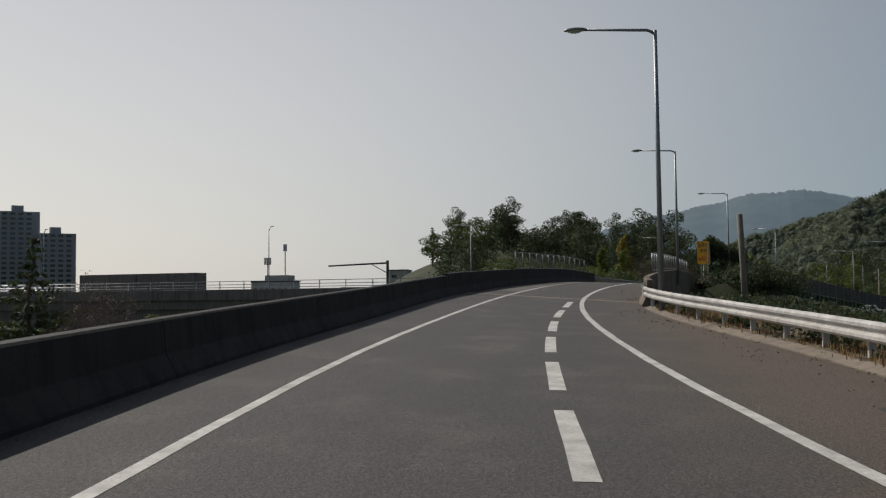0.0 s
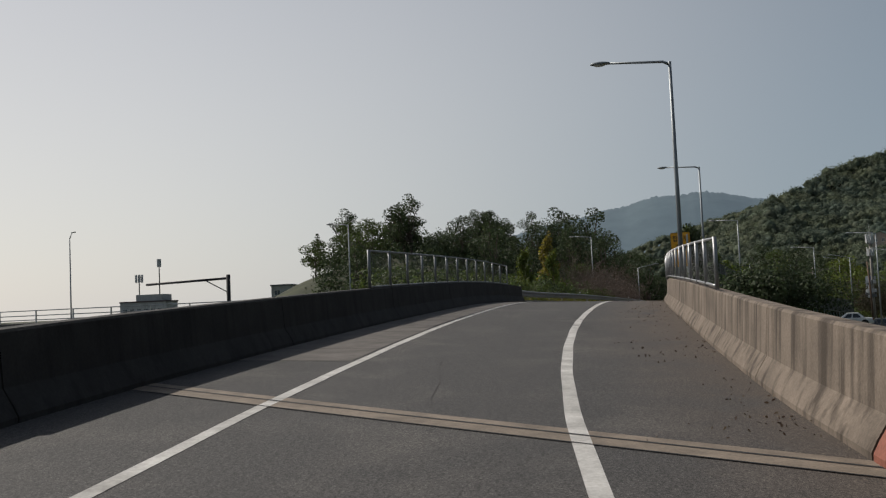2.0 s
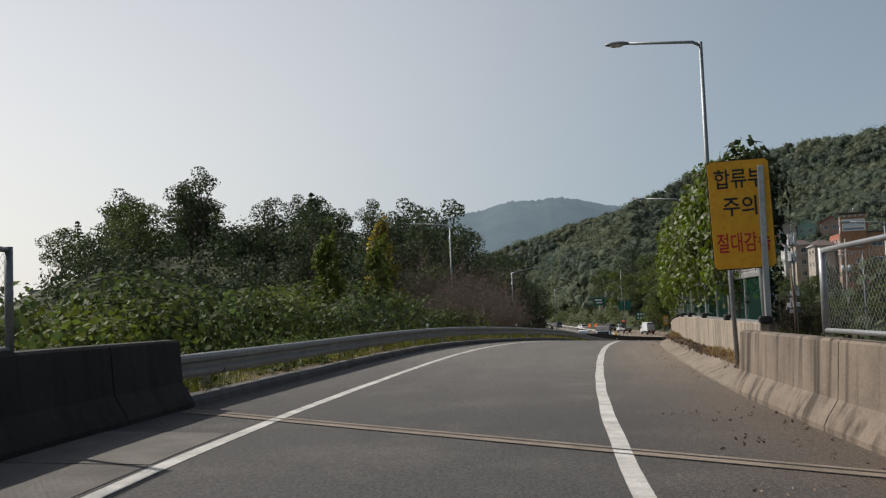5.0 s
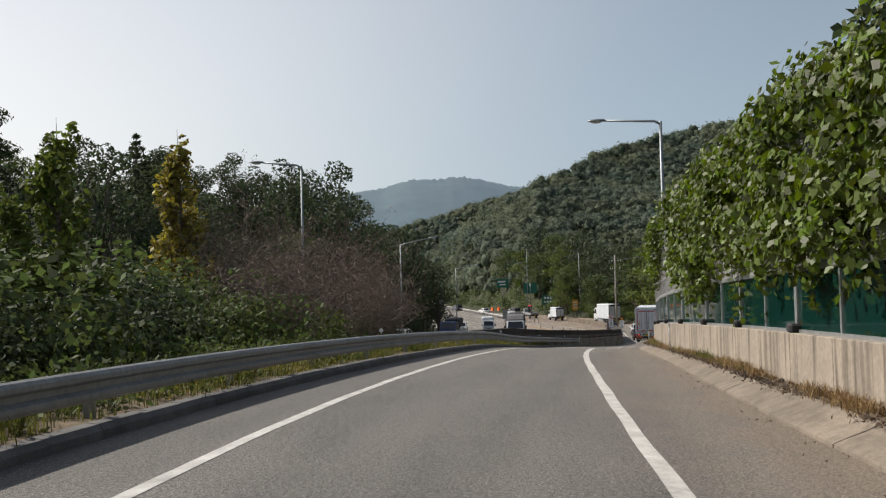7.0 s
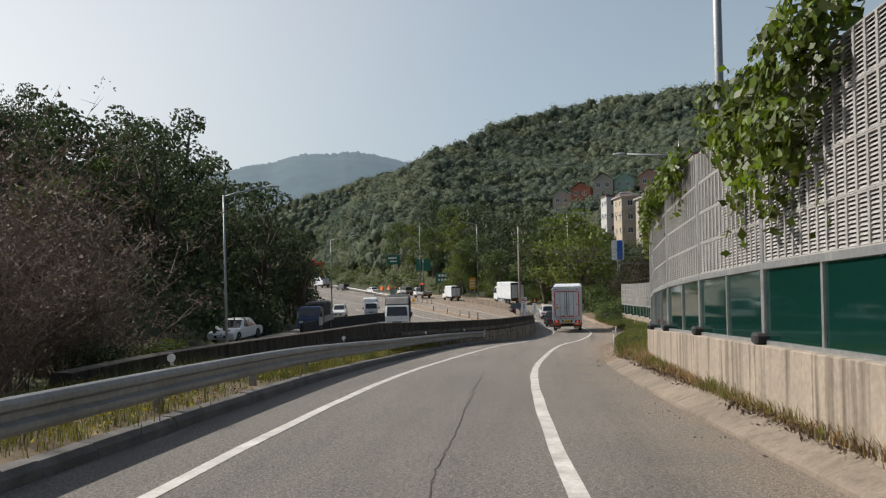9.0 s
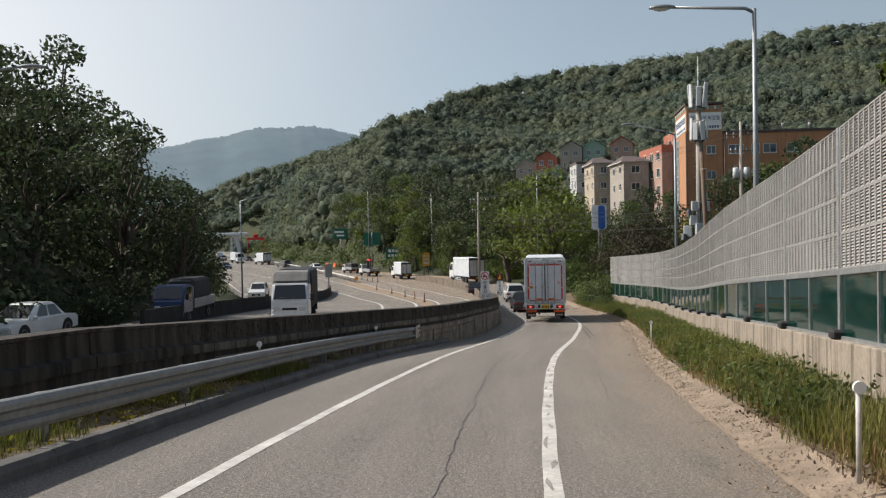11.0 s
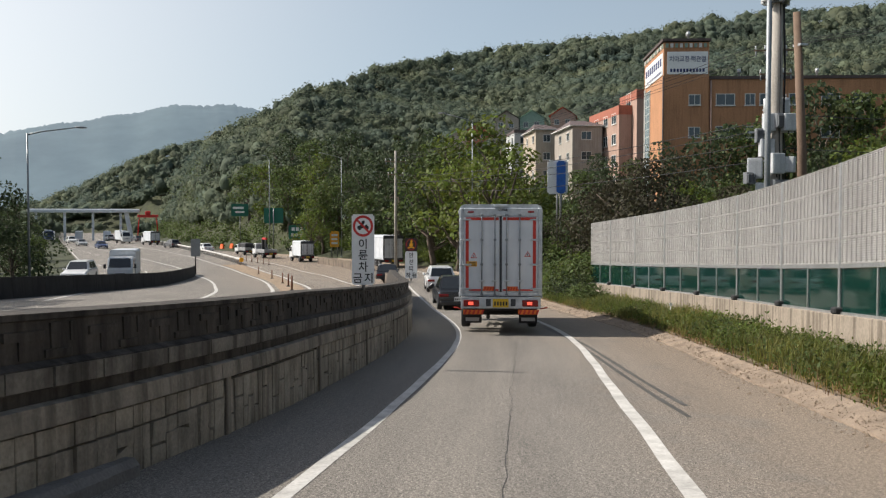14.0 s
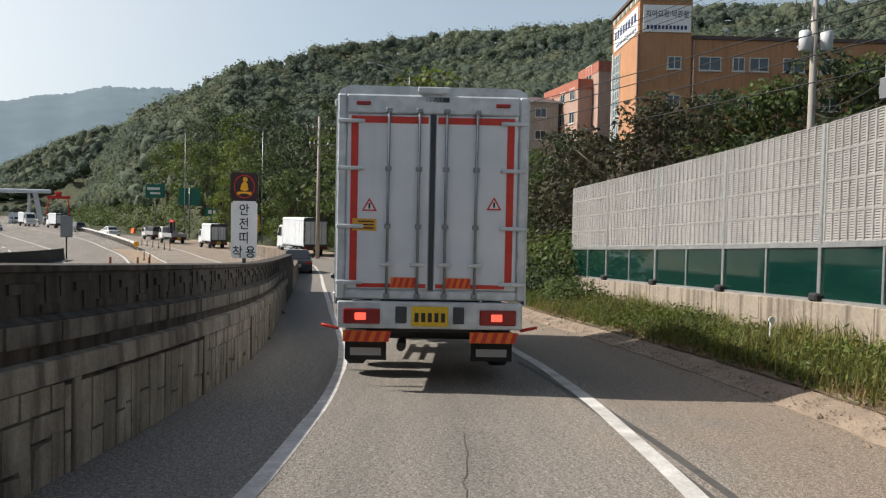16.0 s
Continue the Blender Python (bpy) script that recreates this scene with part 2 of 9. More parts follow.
RAIL = mat("dull_rail_steel", (0.25, 0.255, 0.26), 0.6, metal=0.4, var=0.22, scale=1.2, fine=12, bump=0.03, dark=(0.22, 0.22, 0.21))
RAIL_WHITE = mat("white_painted_rail", (0.50, 0.49, 0.465), 0.5, var=0.2, scale=1.5, fine=14, bump=0.04, dark=(0.33, 0.31, 0.285))
POLE = mat("lamp_pole_steel", (0.27, 0.29, 0.30), 0.5, metal=0.5, var=0.15, scale=1.0, fine=20, bump=0.02)
FENCE = mat("fence_steel", (0.22, 0.23, 0.235), 0.5, metal=0.6, var=0.2, scale=3, fine=20, bump=0.02)
FENCE_PALE = mat("pale_fence_steel", (0.28, 0.285, 0.29), 0.45, metal=0.6, var=0.15, scale=3, fine=20, bump=0.02)
LOUVRE = mat("louvred_aluminium", (0.35, 0.34, 0.325), 0.6, metal=0.15, var=0.10, scale=0.8, fine=10, bump=0.02, dark=(0.29, 0.28, 0.265))
# sheet behind the slats, its dark colour stands in for slot shade
SLOT = mat("louvre_slot_shade", (0.12, 0.118, 0.112), 0.9, var=0.15, scale=1.0, fine=12, bump=0.05)
PANE = glass("green_acrylic", (0.014, 0.10, 0.078), 0.05, 0.75)
BLACK = mat("black_rubber", (0.025, 0.025, 0.026), 0.75, var=0.3, scale=4, fine=40, bump=0.1)
SOIL = mat("dry_soil", (0.27, 0.20, 0.135), 0.95, var=0.4, scale=2.2, fine=24, bump=0.6)
GROUND = mat("scrub_ground", (0.036, 0.046, 0.020), 0.95, var=0.5, scale=0.25, fine=6, bump=0.6, tint=(0.062, 0.068, 0.028))
WHITE = mat("white_enamel", (0.78, 0.78, 0.77), 0.35, var=0.06, scale=1.2, fine=9, bump=0.01)
YELLOW = mat("yellow_sheeting", (0.83, 0.40, 0.02), 0.4, var=0.08, scale=2, fine=12, bump=0.01)
INK = plain("black_ink", (0.012, 0.012, 0.012), 0.5)
RED = mat("red_sheeting", (0.55, 0.03, 0.025), 0.4, var=0.1, scale=3, fine=15, bump=0.01)


# ---- mesh helpers ----
def mesh_np(name, verts, faces, material, smooth=False):
    """A mesh from arrays: verts (n, 3), faces (m, 3 or 4)."""
    v, fc = np.asarray(verts, np.float32), np.asarray(faces, np.int32)
    me = bpy.data.meshes.new(name)
    me.vertices.add(len(v))
    me.vertices.foreach_set("co", v.ravel())
    k = fc.shape[1]
    me.loops.add(fc.size)
    me.loops.foreach_set("vertex_index", fc.ravel())
    me.polygons.add(len(fc))
    me.polygons.foreach_set("loop_start", np.arange(0, fc.size, k, dtype=np.int32))
    me.polygons.foreach_set("loop_total", np.full(len(fc), k, np.int32))
    me.polygons.foreach_set("use_smooth", np.full(len(fc), bool(smooth)))
    me.update(calc_edges=True)
    me.materials.append(material)
    return me


def part(name, bm, material, parent, label="", smooth=False):
    """Links a bmesh, or a mesh, as one object under a thing or a part."""
    if isinstance(bm, bmesh.types.BMesh):
        me = bpy.data.meshes.new(name)
        bm.to_mesh(me)
        bm.free()
        me.materials.append(material)
    else:
        me = bm
    if smooth:
        me.polygons.foreach_set("use_smooth", np.ones(len(me.polygons), bool))
    ob = new(name, me)
    if parent is not None:
        ob.parent = parent
    if label:
        tagged(ob, label)
    return ob


def thing(name, label, category, group="", kind="", m=None):
    ob = new(name)
    ob.empty_display_size = 0.2
    if m is not None:
        ob.matrix_basis = m
    return tagged(ob, label, category, group, kind)


def box(x0, x1, y0, y1, z0, z1, bevel=0.0, bm=None):
    own = bm is None
    bm = bm or bmesh.new()
    vs = [bm.verts.new((x, y, z)) for z in (z0, z1) for y in (y0, y1) for x in (x0, x1)]
    fs = [bm.faces.new([vs[i] for i in f]) for f in ((0, 2, 3, 1), (4, 5, 7, 6), (0, 1, 5, 4), (2, 6, 7, 3), (0, 4, 6, 2), (1, 3, 7, 5))]
    if bevel:
        bmesh.ops.bevel(bm, geom=list({e for f in fs for e in f.edges}), offset=bevel, segments=1, affect='EDGES', clamp_overlap=True)
    return bm


def tube(points, radii, n=8, bm=None, caps=True):
    """A tapered tube along points."""
    bm = bm or bmesh.new()
    rings = []
    pts = [Vector(p) for p in points]
    for i, p in enumerate(pts):
        d = (pts[min(i + 1, len(pts) - 1)] - pts[max(i - 1, 0)]).normalized()
        a = d.cross(Vector((0.31, 0.95, 0.11))).normalized()
        b = d.cross(a)
        r = radii[i] if isinstance(radii, (list, tuple)) else radii
        rings.append([bm.verts.new(p + (a * math.cos(t) + b * math.sin(t)) * r) for t in (2 * math.pi * k / n for k in range(n))])
    for r0, r1 in zip(rings, rings[1:]):
        for k in range(n):
            f = bm.faces.new((r0[k], r0[(k + 1) % n], r1[(k + 1) % n], r1[k]))
            f.smooth = True
    if caps:
        bm.faces.new(rings[0][::-1])
        bm.faces.new(rings[-1])
    return bm


def prism(outline, y0, y1, bm=None, bevel=0.0):
    """An outline of (x, z) points drawn out from y0 to y1."""
    bm = bm or bmesh.new()
    a = [bm.verts.new((x, y0, z)) for x, z in outline]
    b = [bm.verts.new((x, y1, z)) for x, z in outline]
    n = len(outline)
    fs = [bm.faces.new(a[::-1]), bm.faces.new(b)]
    fs += [bm.faces.new((a[i], a[(i + 1) % n], b[(i + 1) % n], b[i])) for i in range(n)]
    bmesh.ops.recalc_face_normals(bm, faces=fs)
    if bevel:
        bmesh.ops.bevel(bm, geom=list({e for f in fs for e in f.edges}), offset=bevel, segments=2, affect='EDGES', clamp_overlap=True)
    return bm


# ---- the ramp's line: a point every 15 m ----
STEP = 15.0
LINE = np.array([
    (17.26, -102.93, 1.93),
    (11.19, -89.19, 2.34),
    (6.88, -74.85, 2.73),
    (3.90, -60.16, 3.23),
    (1.52, -45.35, 3.86),
    (-0.03, -30.43, 4.40),
    (-0.52, -15.44, 4.67),
    (0.01, -0.45, 4.44),
    (1.40, 14.48, 4.17),
    (4.00, 29.25, 3.57),
    (7.29, 43.88, 2.68),
    (10.76, 58.47, 1.45),
    (14.83, 72.91, 0.31),
    (19.74, 87.08, -0.87),
    (24.50, 101.30, -1.77),
    (27.49, 115.99, -2.48),
    (30.30, 130.70, -3.02),
    (33.00, 145.45, -3.42),
    (35.00, 160.30, -3.68),
    (35.00, 175.30, -3.86),
    (32.40, 190.05, -3.96),
    (28.00, 204.40, -4.02),
    (22.80, 218.50, -4.05),
    (17.30, 232.40, -4.06),
    (11.80, 246.40, -4.07),
    (6.40, 260.40, -4.08),
])
ROLL_S = (0, 30, 60, 90, 120, 150, 180, 210)
ROLL_D = (-0.7, -1.3, -2.4, -2.0, -1.5, -1.3, 0.0, 0.0)
SLOPE_T = np.gradient(LINE, STEP, axis=0)
S_END = STEP * (len(LINE) - 1)


def centre(s):
    s = min(max(s, 0.0), S_END - 0.01)
    i = int(s / STEP)
    w = s / STEP - i
    a, b, ta, tb = LINE[i], LINE[i + 1], SLOPE_T[i] * STEP, SLOPE_T[i + 1] * STEP
    p = (2 * w**3 - 3 * w**2 + 1) * a + (w**3 - 2 * w**2 + w) * ta + (-2 * w**3 + 3 * w**2) * b + (w**3 - w**2) * tb
    d = ((6 * w**2 - 6 * w) * a + (3 * w**2 - 4 * w + 1) * ta + (-6 * w**2 + 6 * w) * b + (3 * w**2 - 2 * w) * tb) / STEP
    n = math.hypot(d[0], d[1])
    return p, (d[0] / n, d[1] / n)


def tilt(s):
    return math.tan(radians(float(np.interp(s, ROLL_S, ROLL_D))))


def at(s, d, h=0.0):
    """A point s metres along the ramp, d to its right, h over its surface."""
    p, (tx, ty) = centre(s)
    return Vector((p[0] + ty * d, p[1] - tx * d, p[2] + max(-5.5, min(5.5, d)) * tilt(s) + h))


def heading(s):
    """Turn about z that brings +y onto the ramp's direction, in degrees."""
    _, (tx, ty) = centre(s)
    return math.degrees(math.atan2(-tx, ty))


def stand(s, d, h=0.0, turn=0.0):
    p = at(s, d, h)
    return pose(p.x, p.y, p.z, 0, 0, heading(s) + turn)


def table(*pairs, spread=1.0):
    xs, ys = [p[0] for p in pairs], [p[1] for p in pairs]

    def value(s):
        return sum(w * float(np.interp(s + o * spread, xs, ys)) for o, w in ((-6, 1), (-4, 2), (-2, 3), (0, 4), (2, 3), (4, 2), (6, 1))) / 16
    return value


LEFT_LINE = table((0, -2.8), (20, -2.9), (30, -3.05), (42, -3.4), (52, -3.1), (60, -2.92), (70, -2.55), (80, -2.48), (100, -3.0), (112, -3.0),
                  (126, -2.85), (140, -2.88), (155, -2.75), (166, -2.62), (176, -2.1), (190, -1.74), (200, -1.3), (222, -1.3), (240, -1.5), (360, -1.6), spread=1.8)
RIGHT_LINE = table((0, 4.0), (20, 3.25), (29, 2.64), (34, 2.14), (38, 1.72), (42, 1.24), (45.5, 0.84), (50, 0.52), (54, 0.35), (60, 0.32), (66, 0.47), (78, 0.92), (96, 1.02),
                   (116, 1.34), (127, 1.22), (133, 0.85), (144, 0.36), (152, 0.18), (158, 0.32), (166, 0.7), (175, 0.95), (190, 1.45), (200, 1.78), (217, 1.85), (240, 2.1), (360, 2.2), spread=1.8)
RIGHT_EDGE = table((0, 6.6), (34, 5.25), (39, 4.8), (46, 3.3), (54, 2.42), (60, 2.72), (66, 3.1), (74, 3.45), (88, 3.5), (100, 3.2), (112, 3.25),
                   (131, 3.0), (140, 2.75), (150, 2.2), (160, 2.45), (170, 2.95), (183, 3.6), (190, 3.9), (198, 4.08), (204, 4.04), (209, 4.05), (217, 3.9), (228, 4.1), (240, 4.4), (280, 4.6), (360, 4.6))
LEFT_EDGE = table((0, -4.4), (26, -4.6), (35, -5.0), (56, -5.2), (64, -4.75), (70, -4.35), (76, -4.1), (84, -4.15), (93, -4.25), (100, -4.55), (112, -4.55), (124, -4.35), (140, -4.0), (150, -4.05), (166, -4.3), (176, -4.05),
                  (184, -3.5), (190, -3.05), (198, -2.75), (232, -2.7), (300, -2.7), (360, -2.7))
BARRIER = table((96, 4.5), (113, 4.2), (124, 4.0), (132, 3.7), (143, 3.05), (150, 3.0), (157, 3.3), (164, 4.3), (170, 5.1), (175, 5.5), (182, 5.85), (190, 6.2), (198, 6.5), (213, 6.72), (226, 6.85), (240, 6.9))


def ribbon(name, s0, s1, ds, section, material, kind_label=None, uv=False, smooth=False):
    """A mesh drawn along the ramp. section(s) gives (d, h) points, in order."""
    ss = np.arange(s0, s1 + ds * 0.5, ds)
    rows = [[(at(s, d, h), s, d) for d, h in section(s)] for s in ss]
    k = len(rows[0])
    verts = [p for r in rows for p, _, _ in r]
    faces = [(i * k + j, i * k + j + 1, (i + 1) * k + j + 1, (i + 1) * k + j) for i in range(len(ss) - 1) for j in range(k - 1)]
    me = mesh_np(name, verts, faces, material, smooth)
    if uv:
        lay = me.uv_layers.new(name="UVMap")
        flat = [(s, d) for r in rows for _, s, d in r]
        data = np.array([flat[i] for f in faces for i in f], np.float32)
        lay.data.foreach_set("uv", data.ravel())
    return me


def capped(me):
    """Closes the two ends of a drawn closed section with flat faces."""
    bm = bmesh.new()
    bm.from_mesh(me)
    bmesh.ops.remove_doubles(bm, verts=bm.verts, dist=0.0005)
    left = {e for e in bm.edges if e.is_boundary}
    while left:
        e = left.pop()
        loop, v = [e.verts[0]], e.verts[1]
        while v is not loop[0]:
            loop.append(v)
            nxt = next((k for k in v.link_edges if k in left), None)
            if nxt is None:
                break
            left.discard(nxt)
            v = nxt.other_vert(v)
        if len(loop) > 2:
            bm.faces.new(loop)
    bmesh.ops.recalc_face_normals(bm, faces=bm.faces)
    bm.to_mesh(me)
    bm.free()
    return me


# ---- road surface and its paint ----
def road_section(s):
    a, b = LEFT_EDGE(s) - 0.12, RIGHT_EDGE(s) + 0.12
    return [(a + (b - a) * k / 10, 0.0) for k in range(11)]


road = part("road", ribbon("road", 0, 304, 1.0, road_section, ASPHALT, uv=True), None, None)
tagged(road, "grey asphalt ramp surface with cracks, dust and worn tracks", "road", kind="structure")


def stripe(name, line, s0, s1, width, label):
    def sec(s):
        d = line(s) + 0.006 * math.sin(s * 1.7)
        w = width * (1 + 0.04 * math.sin(s * 0.9 + d))
        return [(d - w / 2, 0.005 if s < 300 else 0.04), (d + w / 2, 0.005 if s < 300 else 0.04)]
    return tagged(part(name, ribbon(name, s0, s1, 0.75, sec, PAINT), None, None), label, "road marking", kind="structure")


stripe("lane_line", LEFT_LINE, 0, 296, 0.15, "solid white painted edge line on asphalt")
stripe("lane_line", RIGHT_LINE, 0, 330, 0.17, "solid white painted edge line, worn in places")
for k in range(11):
    s0 = 1.95 + k * 4.97
    if s0 > 0:
        def dash_sec(s):
            d = float(np.interp(s, (0, 28, 33, 39, 44, 48, 54), (0.55, 0.47, 0.36, 0.13, -0.02, -0.06, 0.02)))
            return [(d - 0.11, 0.005), (d + 0.11, 0.005)]
        me = ribbon("dash", s0, s0 + 3.35, 0.67, dash_sec, PAINT)
        tagged(part("dash", me, None, None), "short white painted lane dash on asphalt", "road marking", "lane dashes", "structure")

JOINT = mat("joint_mortar", (0.21, 0.17, 0.13), 0.85, var=0.3, scale=3, fine=40, bump=0.3)
for s0, w in ((57.05, 0.62), (96.5, 0.4)):
    def jrow(q, lift):
        return [at(q - 0.53 * (RIGHT_EDGE(s0) * k / 6 + LEFT_EDGE(s0) * (6 - k) / 6), RIGHT_EDGE(s0) * k / 6 + LEFT_EDGE(s0) * (6 - k) / 6, lift) for k in range(7)]

    def jmesh(name, a, b, lift, material):
        return mesh_np(name, jrow(a, lift) + jrow(b, lift), [(i, i + 1, i + 8, i + 7) for i in range(6)], material)
    j = part("expansion_joint", jmesh("expansion_joint", s0, s0 + w, 0.0048, JOINT), None, None)
    tagged(j, "brownish concrete expansion joint across the bridge deck", "road joint", kind="structure")
    part("steel_edge", jmesh("steel_edge", s0 + w * 0.55, s0 + w * 0.55 + 0.05, 0.009, BLACK), None, j)
    part("steel_edge", jmesh("steel_edge", s0 - 0.02, s0 + 0.01, 0.009, BLACK), None, j)
# concrete gutter slabs along the left of the bridge
gut = thing("gutter", "grey concrete gutter slabs along the bridge parapet", "gutter", kind="structure")
GUTTER = mat("gutter_concrete", (0.125, 0.112, 0.10), 0.9, var=0.3, scale=1.5, fine=35, bump=0.3)
for k in range(17):
    s0 = 63.0 + k * 2.0
    part("gutter_slab", ribbon("gutter_slab", s0, s0 + 1.96, 0.98, lambda s: [(LEFT_EDGE(s), 0.006), (LEFT_LINE(s) - 0.14, 0.006), (LEFT_LINE(s) - 0.12, -0.02)], GUTTER), None, gut)

CRACK = mat("crack_sealant", (0.045, 0.042, 0.039), 0.8, var=0.3, scale=3, fine=30, bump=0.1)
MARK = mat("tyre_rubber_mark", (0.075, 0.070, 0.064), 0.75, var=0.35, scale=3, fine=40, bump=0.1)
for s0, s1, d0, d1, wid in ((132, 156, -0.55, -0.9, 0.014), (160, 186, -0.45, -0.25, 0.012), (186, 206, -0.1, 0.2, 0.009), (57, 64, -0.9, -1.6, 0.012), (48, 55, -0.3, -1.0, 0.012), (24, 40, 1.4, 1.1, 0.010), (170, 182, 1.8, 2.3, 0.010)):
    def csec(s, s0=s0, s1=s1, d0=d0, d1=d1, wid=wid):
        d = d0 + (d1 - d0) * (s - s0) / (s1 - s0) + 0.06 * noise.noise(Vector((s * 0.7, d0, 0))) + 0.04 * noise.noise(Vector((s * 3.1, d0, 4)))
        w = wid * (0.7 + 0.8 * abs(noise.noise(Vector((s * 2.0, d1, 9)))))
        return [(d - w / 2, 0.004), (d + w / 2, 0.004)]
    tagged(part("road_crack", ribbon("road_crack", s0, s1, 0.25, csec, CRACK), None, None), "long wandering crack in the asphalt", "road crack", kind="structure")
for s0, s1, d0, d1 in ((194, 212, 2.25, 1.55), (195, 211, 2.42, 1.72)):
    def tsec(s, s0=s0, s1=s1, d0=d0, d1=d1):
        d = d0 + (d1 - d0) * (s - s0) / (s1 - s0)
        w = 0.035 + 0.03 * abs(noise.noise(Vector((s * 1.5, d0, 2))))
        return [(d - w, 0.0035), (d + w, 0.0035)]
    tagged(part("tyre_mark", ribbon("tyre_mark", s0, s1, 0.5, tsec, MARK), None, None), "faint dark tyre mark on the asphalt", "road mark", kind="structure")
# grey scuffs worn into the edge line
WEAR = mat("worn_paint_scuff", (0.27, 0.255, 0.235), 0.85, var=0.3, scale=4, fine=40, bump=0.2)
for k in range(20):
    rg = random.Random(k + 70)
    s0, ln = 158 + k * 1.25 + rg.uniform(0, 0.6), rg.uniform(0.25, 0.9)

    def wsec(s, s0=s0, ln=ln, k=k):
        d = RIGHT_LINE(s) + 0.05 * math.sin(s * 2.3 + k)
        w = (0.02 + 0.05 * abs(noise.noise(Vector((s * 3.0, k, 1))))) * math.sin(math.pi * min(1.0, max(0.05, (s - s0) / ln)))
        return [(d - w, 0.0085), (d + w, 0.0085)]
    tagged(part("paint_scuff", ribbon("paint_scuff", s0, s0 + ln, ln / 8, wsec, WEAR), None, None), "grey scuff worn through the white edge line", "road mark", kind="structure")
# potholes and patches on the bridge deck
for s0, d0, a, b in ((74.0, 0.3, 0.5, 0.3), (76.5, 2.6, 0.7, 0.25), (30.5, 4.1, 0.5, 0.12), (78.5, 2.9, 0.4, 0.2)):
    bm = bmesh.new()
    rg = random.Random(int(s0 * 10))
    vs = [bm.verts.new(at(s0 + math.sin(t) * a * rg.uniform(0.6, 1.1), d0 + math.cos(t) * b * rg.uniform(0.6, 1.1), 0.0045)) for t in (2 * math.pi * k / 16 for k in range(16))]
    bm.faces.new(vs)
    bmesh.ops.recalc_face_normals(bm, faces=bm.faces)
    tagged(part("road_patch", bm, CRACK if b < 0.28 else MARK, None), "dark worn patch in the asphalt", "road patch", kind="structure")


for s0, d0, n in ((74.0, 0.35, 9), (72.2, 0.1, 6), (70.6, 0.6, 4)):
    rg = random.Random(int(s0 * 7))
    for k in range(n):
        a = rg.uniform(0, 3.14)
        q, e = s0 + rg.uniform(-0.7, 0.7), d0 + rg.uniform(-0.45, 0.45)
        ln = rg.uniform(0.25, 0.7)
        pts = []
        for t in (0, 0.25, 0.5, 0.75, 1):
            w = 0.012 + 0.028 * rg.random() * math.sin(math.pi * (0.1 + 0.8 * t))
            u, v = q + math.cos(a) * ln * (t - 0.5) + rg.uniform(-0.05, 0.05), e + math.sin(a) * ln * (t - 0.5) + rg.uniform(-0.05, 0.05)
            pts += [at(u - math.sin(a) * w, v + math.cos(a) * w, 0.0062), at(u + math.sin(a) * w, v - math.cos(a) * w, 0.0062)]
        tagged(part("road_crack", mesh_np("road_crack", pts, [(2 * i, 2 * i + 1, 2 * i + 3, 2 * i + 2) for i in range(4)], CRACK), None, None), "short open crack in broken asphalt", "road crack", kind="structure")


# ---- concrete parapets of the bridge ----
def parapet(name, s0, s1, edge, side, height, material, label, seg=8.0):
    """Barrier of new-jersey shape in cast lengths with open joints."""
    top = thing(name, label, "concrete wall", kind="structure")
    s = s0
    while s < s1 - 0.1:
        e = min(s + seg, s1)

        def sec(q):
            d = edge(q)
            prof = ((0.0, -0.4), (0.0, 0.06), (0.05, 0.16), (0.16, 0.34), (0.20, height - 0.03), (0.23, height), (0.43, height), (0.46, height - 0.03), (0.48, -2.6), (0.0, -2.6), (0.0, -0.4))
            return [(d + side * a, h) for a, h in (prof if side > 0 else prof[::-1])]
        me = ribbon("wall_length", s, e - 0.025, (e - 0.025 - s) / 6, sec, material)
        part("wall_length", capped(me), None, top)
        s = e
    return top


parapet("parapet_left", 0, 57.5, LEFT_EDGE, -1, 0.83, CONC_DARK, "stained concrete parapet along the ramp, toned near black for shade")
parapet("parapet_left", 57.5, 99.5, LEFT_EDGE, -1, 0.92, CONC_DARK, "stained concrete bridge parapet with water streaks, toned near black for shade")
parapet("parapet_right", 56.3, 103.0, RIGHT_EDGE, 1, 0.98, CONC_WARM, "brown weathered concrete bridge parapet with pale streaks", 4.6)
end = parapet("parapet_end", 53.3, 55.98, RIGHT_EDGE, 1, 0.98, CONC_WARM, "weathered concrete end block of the bridge parapet", 3.7)
parapet("joint_filler", 56.0, 56.28, RIGHT_EDGE, 1, 0.975, mat("joint_brick_red", (0.24, 0.085, 0.055), 0.8, var=0.2, scale=3, fine=30, bump=0.1), "red-brown joint filler in the bridge parapet", 0.3)
pl = part("plate", box(-0.008, 0.0, -0.14, 0.14, 0.62, 0.80, 0.004), plain("white_enamel", (0.55, 0.54, 0.5), 0.5), end, "small white plate with plain bars")
pl.matrix_basis = stand(55.5, RIGHT_EDGE(55.5) + 0.185)
pd = part("plate", box(-0.012, 0.0, -0.3, 0.3, 0.3, 0.85, 0.006), BLACK, end, "dark bordered plate with plain bars")
pd.matrix_basis = stand(54.2, RIGHT_EDGE(54.2) + 0.17)
for k in range(5):
    part("bar", box(-0.016, -0.012, -0.24, 0.24, 0.36 + k * 0.1, 0.40 + k * 0.1), GALV, pd)
for k in range(2):
    part("bar", box(-0.011, -0.008, -0.11, 0.11, 0.66 + k * 0.06, 0.69 + k * 0.06), BLACK, pl)


# ---- kerbs ----
KERB_SAND = mat("sandy_concrete", (0.265, 0.205, 0.152), 0.95, var=0.3, scale=1.8, fine=42, bump=1.0)


